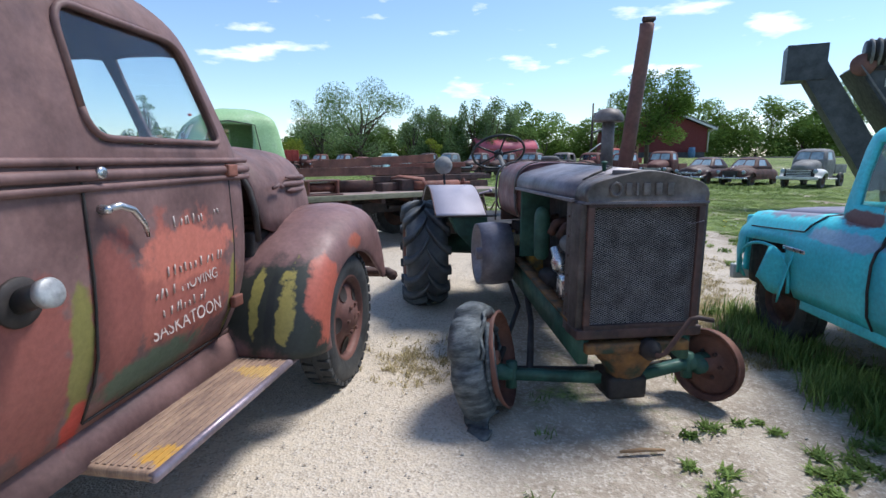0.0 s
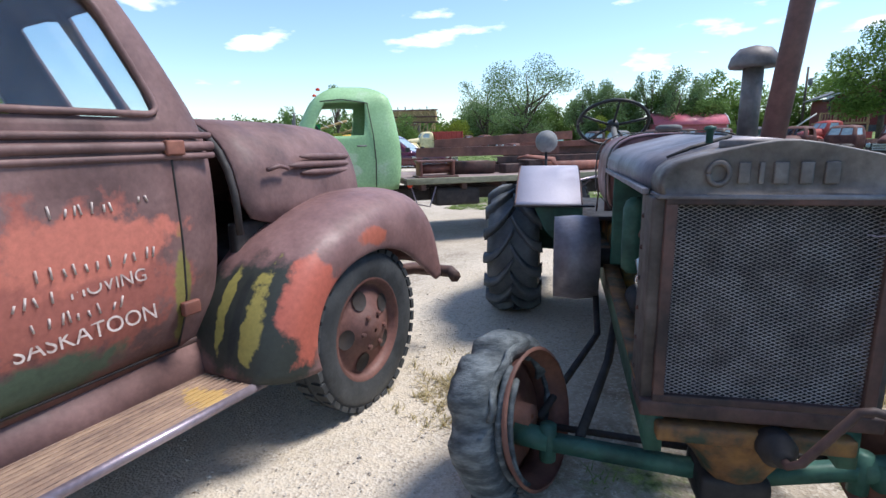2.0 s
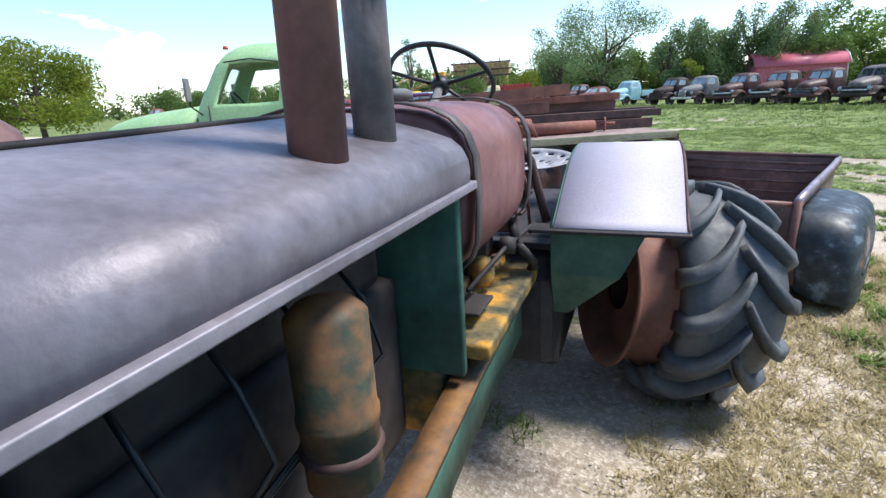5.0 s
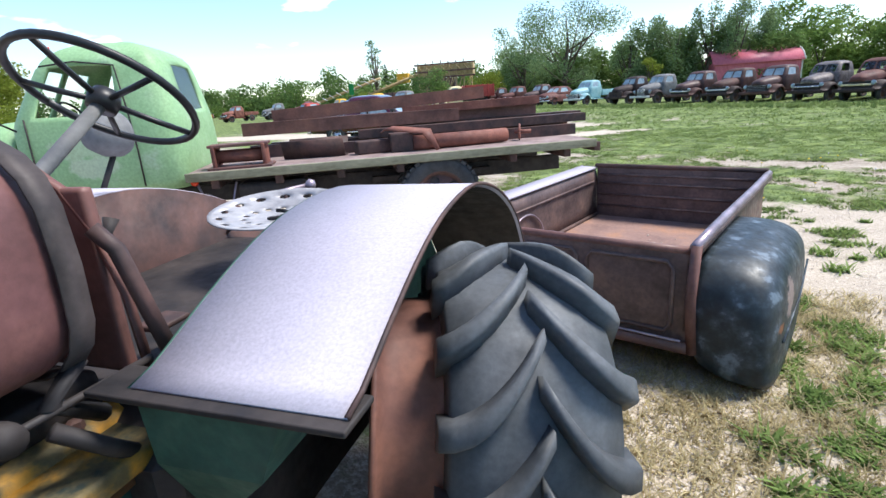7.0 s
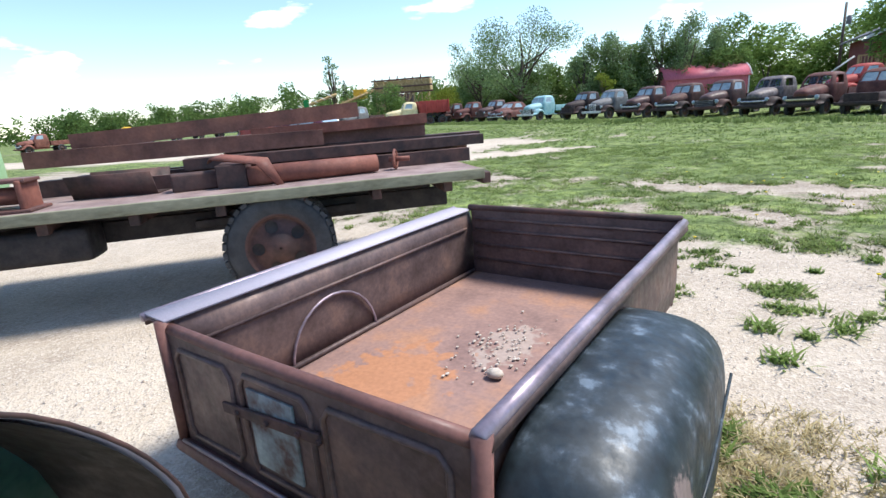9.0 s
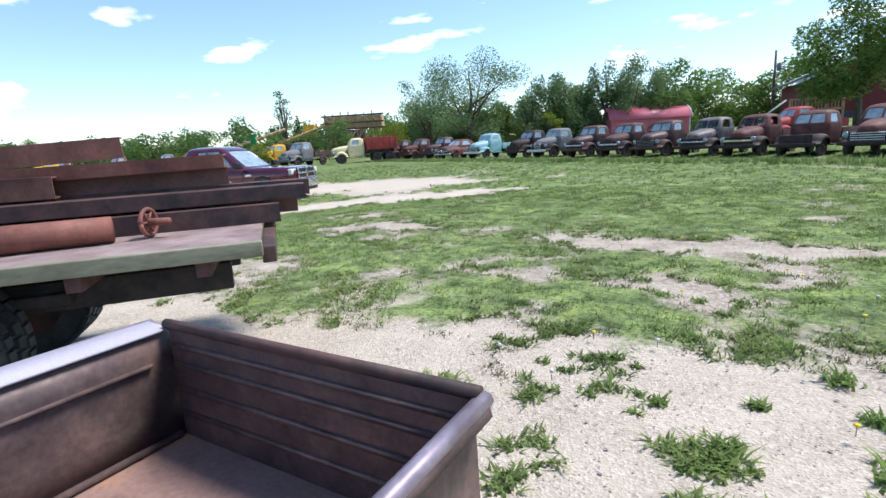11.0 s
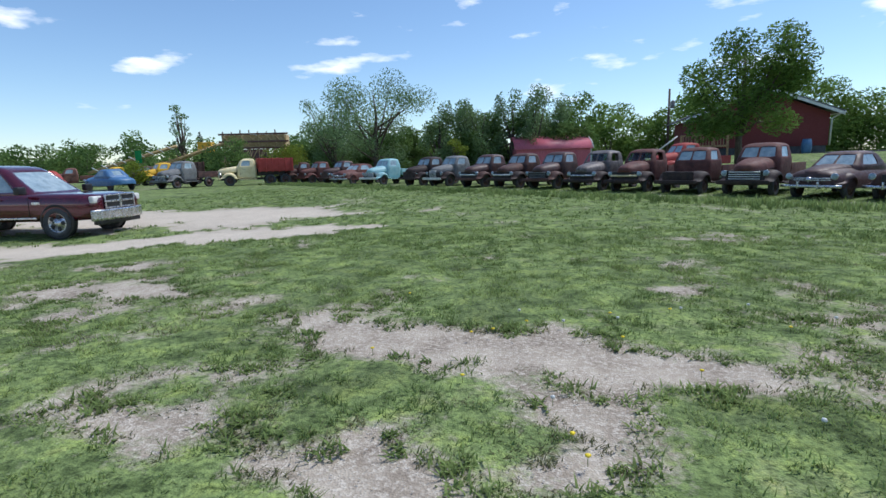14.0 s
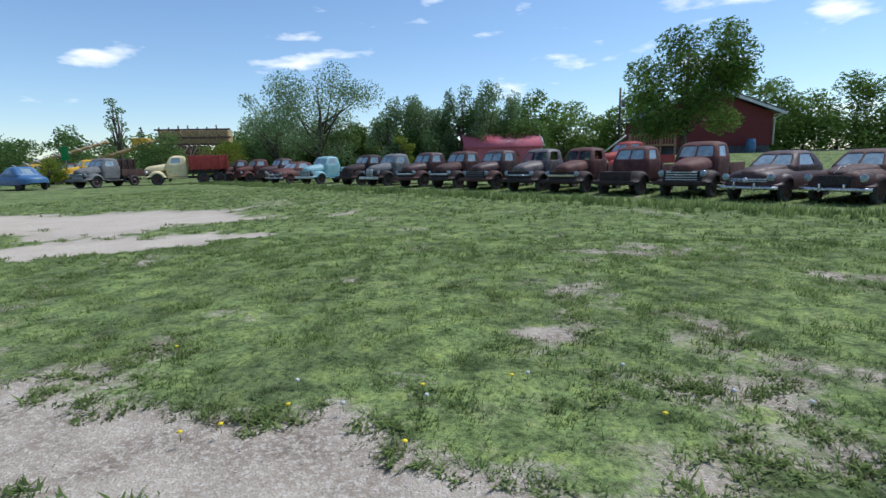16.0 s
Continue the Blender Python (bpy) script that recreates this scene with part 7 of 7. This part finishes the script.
def house():
    v = thing("red_house", pose(17.0, 60, 1.2, 0, 0, 0), "dark red house with grey roof and white gutter", "house")
    part("foundation", bx(-3, 6.9, .05, 9, -.3, .9), CONCRETE, v)
    part("wall", bx(-3, 7, 0, 9, .9, 3.45, bev=.01), SIDING, v)
    g = [Vector((x, -.02, z)) for x, z in ((-3, 3.45), (7, 3.45), (2, 5.5))]
    part("gable", loft(B(), [g, [p + Vector((0, .2, 0)) for p in g]], True, True, True), SIDING, v, smooth=False)
    for k in range(16):
        z = .95 + k * .155
        part("siding_lap", bx(-3, 7, -.03, 0, z, z + .02, bev=.004), SIDING, v)
    for s, x0 in ((1, 7.7), (-1, -3.7)):
        part("roof", loft(B(), [[Vector((2, y, 5.7)), Vector((x0, y, 3.4))] for y in (-.7, 9.5)], closed=False), SHINGLE, v, thick=.15, smooth=False)
        part("barge_board", loft(B(), [[Vector((2, -.72, z0)), Vector((x0, -.72, z0 - 2.3))] for z0 in (5.73, 5.5)], closed=False), WHITE_PAINT, v, thick=.04, smooth=False)
    part("downpipe", tube(B(), [(7.6, -.6, 3.4), (7.1, -.1, 3.0), (7.08, -.1, .9)], .06, 8), WHITE_PAINT, v)
    part("gutter", tube(B(), [(7.72, -.7, 3.42), (7.72, 9, 3.42)], .08, 8), WHITE_PAINT, v)
    d = thing("wooden_deck", pose(12.6, 57.5, 1.15, 0, 0, 0), "raised wooden deck with stairs and dark canopy", "deck")
    part("deck_floor", bx(0, 3.6, 0, 3, 1.05, 1.2), WOOD_LIGHT, d)
    for x in (0.05, 1.2, 2.4, 3.5):
        part("post", bx(x - .07, x + .07, 0, .14, 0, 2.0), WOOD_LIGHT, d)
    part("rail", bx(0, 3.6, -.02, .06, 1.95, 2.05), WOOD_LIGHT, d)
    for x in steps(.2, 3.4, 16):
        part("baluster", bx(x - .03, x + .03, 0, .04, 1.2, 1.95), WOOD_LIGHT, d)
    part("stair_rail", tube(B(), [(-.2, .2, 2.0), (-1.9, .2, .7)], .07, 6), WHITE_PAINT, d)
    for k in range(7):
        part("tread", bx(-.3 - k * .25, -.02 - k * .25, .2, 1.4, 1.0 - k * .16, 1.06 - k * .16), WOOD_LIGHT, d)
    part("canopy", bx(.6, 3.4, .2, 2.8, 3.1, 3.25, bev=.03), PLASTIC, d)
    for x in (.7, 3.3):
        part("canopy_post", bx(x - .05, x + .05, .3, .4, 1.2, 3.15), PLASTIC, d)
    b = thing("blue_barrel", pose(22.0, 58.6, height(22, 58), 0, 0, 0), "blue plastic barrel by the house", "barrel")
    part("barrel", lathe(B(), [(.3, 0), (.36, .3), (.37, .5), (.36, .75), (.3, 1.1), (.01, 1.12)], 20), BLUE, b)
    part("lid", lathe(B(), [(.31, 1.08), (.31, 1.14), (.01, 1.15)], 20), BLUE, b)
    p = thing("power_pole", pose(13.8, 71.8, 0, 0, 0, 0), "grey wooden power pole with transformer", "pole")
    part("pole", tube(B(), [(0, 0, 0), (0, 0, 8.6)], [.16, .11], 10), BARK, p)
    part("transformer", lathe(B(), [(.2, 0), (.22, .1), (.22, .7), (.1, .8)], 12, at(.35, 0, 6.6)), GREY_PRIMER, p)
    f = tagged(part("hedge_fence", bx(24.5, 60, 70, 70.6, 0, 1.6, bev=.1), CONCRETE), "low dark fence behind the house", "fence")
    for x, y, z in ((-47, 70, 7.5),):
        q = thing("street_sign", pose(-44, 60, .2, 0, 0, 20), "small green road sign on a post", "sign")
        part("post", tube(B(), [(0, 0, 0), (0, 0, 3.6)], .06, 6), GREY_PRIMER, q)
        part("plate", bx(-.35, .35, -.06, -.02, 2.3, 3.7, bev=.01), surf("sign_green", two((.01, .2, .05), (.02, .26, .07)), 3), q)


barn()
house()


# ---------- trees ----------
def leaf_cloud(rnd, blobs, n, size, flat=.6):
    """Many small leaves scattered through lumps, as raw mesh data."""
    verts, faces = [], []
    weights = [b[3] ** 2 for b in blobs]
    for _ in range(n):
        cx, cy, cz, r = rnd.choices(blobs, weights)[0]
        d = Vector((rnd.gauss(0, 1), rnd.gauss(0, 1), rnd.gauss(0, 1))).normalized() * r * rnd.random() ** .45
        c = Vector((cx + d.x, cy + d.y, cz + d.z * flat))
        a = Vector((rnd.gauss(0, 1), rnd.gauss(0, 1), rnd.gauss(0, .7))).normalized()
        b = a.orthogonal().normalized()
        s = size * rnd.uniform(.5, 1.3)
        k = len(verts)
        verts += [c - a * s, c + b * s * .45, c + a * s, c - b * s * .45]
        faces.append((k, k + 1, k + 2, k + 3))
    return verts, faces


def tree(name, x, y, h, r, mat, seed, label, leaves=5000, size=.16, base=.25, airy=0.0, tall=.75):
    rnd = random.Random(seed)
    v = thing(name, pose(x, y, height(x, y) - .05), label, "tree")
    bm = B()
    tube(bm, [(0, 0, 0), (rnd.uniform(-.1, .1), 0, h * .25), (rnd.uniform(-.3, .3), rnd.uniform(-.2, .2), h * .6), (0, 0, h * .85)], [h * .028, h * .022, h * .014, .02], 8)
    blobs = []
    for k in range(16):
        a, z0 = rnd.uniform(0, 6.283), h * rnd.uniform(.15, .5)
        z1 = h * rnd.uniform(base + .12, .92)
        rad = r * rnd.uniform(.4, .85) * math.sqrt(max(.15, 1 - ((z1 / h - .55) / .55) ** 2))
        tip = (math.cos(a) * rad, math.sin(a) * rad, z1)
        tube(bm, [(0, 0, z0), (tip[0] * .5, tip[1] * .5, (z0 + z1) / 2 - .1), tip], [h * .012, h * .008, .015], 5)
        blobs.append((*tip, r * rnd.uniform(.25, .48)))
        if airy and k % 2:
            for q in range(4):
                e = (tip[0] + rnd.uniform(-.6, .6), tip[1], tip[2] + rnd.uniform(.3, 1.1))
                tube(bm, [tip, e], [.02, .006], 4)
    blobs.append((0, 0, h * .7, r * .5))
    part("trunk", bm, BARK, v)
    verts, faces = leaf_cloud(rnd, blobs, leaves, size, tall)
    me = bpy.data.meshes.new("crown")
    me.from_pydata(verts, [], faces)
    me.materials.append(mat)
    c = new("crown", me)
    c.parent = v
    return v


def spruce(x, y, h, seed):
    rnd = random.Random(seed)
    v = thing("spruce_tree", pose(x, y, 0), "dark pointed spruce above the treeline", "tree")
    part("trunk", tube(B(), [(0, 0, 0), (0, 0, h)], [.2, .02], 8), BARK, v)
    blobs = []
    for k in range(22):
        z = h * (.15 + .85 * k / 22)
        rad = (h - z) * .2 + .1
        for q in range(5):
            a = q * 1.257 + k
            blobs.append((math.cos(a) * rad * .6, math.sin(a) * rad * .6, z - rad * .2, rad * .5 + .1))
    verts, faces = leaf_cloud(rnd, blobs, 3500, .2, .4)
    me = bpy.data.meshes.new("crown")
    me.from_pydata(verts, [], faces)
    me.materials.append(NEEDLE)
    c = new("crown", me)
    c.parent = v


def woods(name, spots, mat, label, seed, leaves, size):
    """Thicket behind the yard: lumps of leaves on thin stems, as one body of growth."""
    rnd = random.Random(seed)
    bm = B()
    blobs = []
    for x, y, h, r in spots:
        for k in range(5):
            a = rnd.uniform(0, 6.283)
            q = rnd.uniform(0, .8) * r
            tip = (x + math.cos(a) * q, y + math.sin(a) * q * .5, h * rnd.uniform(.3, 1))
            tube(bm, [(x + rnd.uniform(-.5, .5), y, 0), (x, y, h * .3), tip], [.09, .06, .015], 5)
            blobs.append((*tip, r * rnd.uniform(.3, .55)))
        for k in range(4):
            blobs.append((x + rnd.uniform(-r, r), y + rnd.uniform(-1, 1), h * rnd.uniform(.08, .5), r * .55))
    verts, faces = leaf_cloud(rnd, blobs, leaves, size, .85)
    me = bpy.data.meshes.new(name)
    me.from_pydata(verts, [], faces)
    me.materials.append(mat)
    tagged(new(name, me), label, "trees", kind="stuff")
    tagged(part(name + "_stems", bm, BARK), "thin bare stems of the thicket", "trees", kind="stuff")


rw = random.Random(31)
tree("yard_tree", 13.7, 45.5, 7.8, 3.4, LEAF, 3, "leafy green tree before the red house", 15000, .13, .2, .4)
tree("willow_tree", -14.0, 57.5, 9.6, 5.2, LEAF_SILVER, 8, "airy half-bare willow with pale twigs", 12000, .11, .1, 1.0)
tree("birch_tree", -19, 59, 8.0, 4.0, LEAF_SILVER, 12, "slender grey-green half-bare tree", 9000, .11, .12, 1.0)
for k_, x_ in enumerate((-8.5, -6.0, -4.0, -1.5, .5, 2.2)):
    tree("poplar_tree", x_, 62 + rw.uniform(-2, 2), rw.uniform(6.6, 8.4), 2.0, LEAF_SILVER, 40 + k_, "wind-bent poplar with silvery leaves", 4600, .13, .1, .5, 1.5)
tree("young_bush", -20.6, 52.5, 3.4, 2.3, LEAF_YELLOW, 21, "yellow-green bush by the cream lorry", 4000, .1, .05)
tree("young_bush", -28.5, 56, 4.4, 2.6, LEAF_DARK, 22, "dark green bush before the gravel plant", 4500, .11, .05)
tree("young_bush", -31.5, 46.5, 2.2, 1.4, LEAF_YELLOW, 23, "low green bush between vehicles", 2500, .09, .05)
tree("yellow_sapling", -5.5, 55, 3.6, .9, LEAF_YELLOW, 24, "small yellow-green young sapling", 1500, .1, .1)
tree("ash_tree", -34, 16, 6.6, 3.6, LEAF_YELLOW, 25, "rounded bright green tree", 14000, .11, .1)
tree("ash_tree", -36, 13.5, 6.4, 3.6, LEAF_YELLOW, 26, "rounded bright green tree", 13000, .11, .1)
tree("tall_poplar", -53.7, 78, 11.5, 1.8, LEAF_SILVER, 27, "thin tall poplar beyond the plant", 800, .17, .3)
spruce(3.15, 92, 10.6, 5)
spruce(-62, 92, 8.5, 6)
spruce(-57, 95, 7.5, 7)
woods("thicket", [(x, 63 + rw.uniform(-2.5, 2.5), rw.uniform(3.6, 5.6), 2.6) for x in np.arange(-24, 6, 1.7)], LEAF_DARK, "dense dark thicket behind the row of trucks", 50, 100000, .17)
woods("treeline_east", [(x, 76 + rw.uniform(-3, 3), rw.uniform(5.5, 8.5), 3.4) for x in np.arange(2, 30, 2.0)] + [(x, 78 + rw.uniform(-3, 3), rw.uniform(8, 11.0), 4.2) for x in np.arange(24, 75, 2.6)], LEAF, "tall green trees beyond the house", 51, 140000, .23)
woods("treeline_west", [(x, 100 + rw.uniform(-6, 6) + .12 * x, rw.uniform(4.5, 7.5), 4.5) for x in np.arange(-150, -22, 3.0)], LEAF_DARK, "distant low treeline", 52, 70000, .32)
woods("treeline_far_west", [(-150 + rw.uniform(-8, 8), y, rw.uniform(5, 8), 5.5) for y in np.arange(-30, 90, 4.5)], LEAF_DARK, "distant low treeline", 53, 16000, .5)


# ---------- grass ----------
rg = random.Random(77)
near, dry, tall, far_tufts = [], [], [], []
dull = []
while len(dull) < 10000:
    x, y = rg.uniform(-5, 14), rg.uniform(7, 22)
    if .14 < cover(x, y)[0] < .92 and rg.random() < .8:
        dull.append((x, y, rg.uniform(.5, 1.1)))
while len(near) < 15000:
    x, y = rg.uniform(-5, 14), 2 + 21 * rg.random() ** .8
    if rg.random() < cover(x, y)[0] * 1.1 - .12 and not (-1.7 < x < .2 and y < 5):
        near.append((x, y, rg.uniform(.5, 1.15)))
while len(far_tufts) < 8500:
    x, y = rg.uniform(-16, 18), rg.uniform(20, 40)
    if rg.random() < cover(x, y)[0]:
        far_tufts.append((x, y, rg.uniform(.7, 1.4)))
while len(dry) < 2600:
    x, y = rg.uniform(2.2, 4.6), rg.uniform(4.2, 9.2)
    if rg.random() < smooth(1.2, .2, abs(x - 2.9)) or rg.random() < .1:
        dry.append((x, y, rg.uniform(.5, 1.2)))
for _ in range(90):
    dry.append((rg.gauss(.55, .16), rg.gauss(4.1, .2), rg.uniform(.5, 1.1)))
while len(tall) < 330:
    x, y = rg.uniform(3.05, 4.1), rg.uniform(1.6, 5.6)
    if rg.random() < smooth(.4, 0, abs(x - 3.42)):
        tall.append((x, y, rg.uniform(.5, 1.3)))
row_grass = [(14 - 34 * t + rg.gauss(0, .5), 26 + 23.4 * t + rg.gauss(0, .6) - .5, rg.uniform(.6, 1.2)) for t in [rg.random() for _ in range(1500)]]
blades("meadow_grass", near, GRASS, .07, 1.25, 18, "short mown green grass", .0045)
blades("dull_grass", dull, GRASS_DULL, .03, 2.4, 14, "flattened dull thatch between grass", .004)
blades("meadow_grass_far", far_tufts, GRASS, .08, 1.1, 10, "short mown green grass", .011)
blades("row_grass", row_grass, GRASS, .26, .4, 10, "longer grass along the parked trucks", .014)
blades("dry_grass", dry, GRASS_DRY, .05, 2.2, 14, "dry straw-coloured grass", .0035)
blades("tall_grass", tall, GRASS_TALL, .22, .6, 15, "tall fresh grass around the turquoise pickup", .005)
weeds = [(rg.uniform(2.1, 3.2), rg.uniform(1.6, 3.4), rg.uniform(.4, .9)) for _ in range(60)] + [(3.1 + .5 * rg.random(), 6.6 + rg.random() * 2.4, rg.uniform(.6, 1.2)) for _ in range(36)] + [(3.4 + 3.4 * rg.random(), 7 + rg.random() * 6.5, rg.uniform(.6, 1.3)) for _ in range(110)]
blades("weed_tufts", weeds, GRASS_TALL, .06, 1.9, 60, "green weed tufts on bare ground", .009)


clumps = []
while len(clumps) < 1100:
    x, y = rg.uniform(-3, 9), rg.uniform(9, 19)
    c = cover(x, y)[0]
    if .12 < c < .75 and noise.noise((x * 1.4, y * 1.4, 4.4)) > -.05 and rg.random() < .8:
        clumps.append((x, y, rg.uniform(.5, 1.25)))
for _ in range(26):
    x, y = rg.uniform(1.2, 5.6), rg.uniform(9.6, 12.6)
    clumps += [(x + rg.gauss(0, .11), y + rg.gauss(0, .08), rg.uniform(.5, 1.1)) for _ in range(7)]
blades("broadleaf_weeds", clumps, GRASS, .05, 2.1, 24, "leafy green weeds at the edges of bare ground", .0085)


def stones():
    """Loose pebbles of the yard, one body of gravel."""
    r = random.Random(12)
    base = [Vector(c) for c in ((1, 0, -.2), (-.5, .8, -.2), (-.5, -.8, -.2), (.5, .5, .5), (-.8, 0, .5), (.4, -.6, .5))]
    tri = [(0, 3, 5), (0, 1, 3), (1, 4, 3), (1, 2, 4), (2, 5, 4), (2, 0, 5), (3, 4, 5)]
    verts, faces = [], []
    n = 0
    while n < 13000:
        x, y = r.uniform(-.8, 6.5), r.uniform(1.2, 16.2)
        g, p = cover(x, y)
        if g > .35 or r.random() > .35 + p:
            continue
        s, a = r.uniform(.004, .009) * (1.8 if r.random() < .05 else 1), r.uniform(0, 6.28)
        k = len(verts)
        z = height(x, y)
        for b in base:
            verts.append((x + s * (b.x * math.cos(a) - b.y * math.sin(a)), y + s * (b.x * math.sin(a) + b.y * math.cos(a)) * .8, z + s * .7 * b.z))
        faces += [tuple(k + i for i in t) for t in tri]
        n += 1
    me = bpy.data.meshes.new("gravel")
    me.from_pydata(verts, [], faces)
    me.materials.append(STONE)
    tagged(new("gravel", me), "loose pale gravel on the yard", "gravel", kind="stuff")


stones()
for k_ in range(52):
    x, y = rg.uniform(2.2, 8), rg.uniform(11, 17)
    clock = k_ % 2
    fl = thing("dandelion", pose(x, y, height(x, y) + .02), "white dandelion seed head in short grass" if clock else "yellow dandelion in short grass", "flower", "dandelions")
    part("head", lathe(B(), [(.003, .046), (.012, .05), (.015, .058), (.011, .067), (.002, .07)] if clock else [(.003, .05), (.014, .055), (.016, .061), (.004, .066)], 10), SEED_WHITE if clock else DANDELION, fl)
    part("stem", tube(B(), [(0, 0, 0), (0, 0, .055)], .002, 5), GRASS, fl)
stick = tagged(part("dry_stick", tube(B(), [(1.78, 2.98, .012), (1.9, 3.0, .02), (2.02, 3.02, .014)], [.008, .012, .007], 6), WOOD_LIGHT), "short pale dry stick on dirt", "stick")
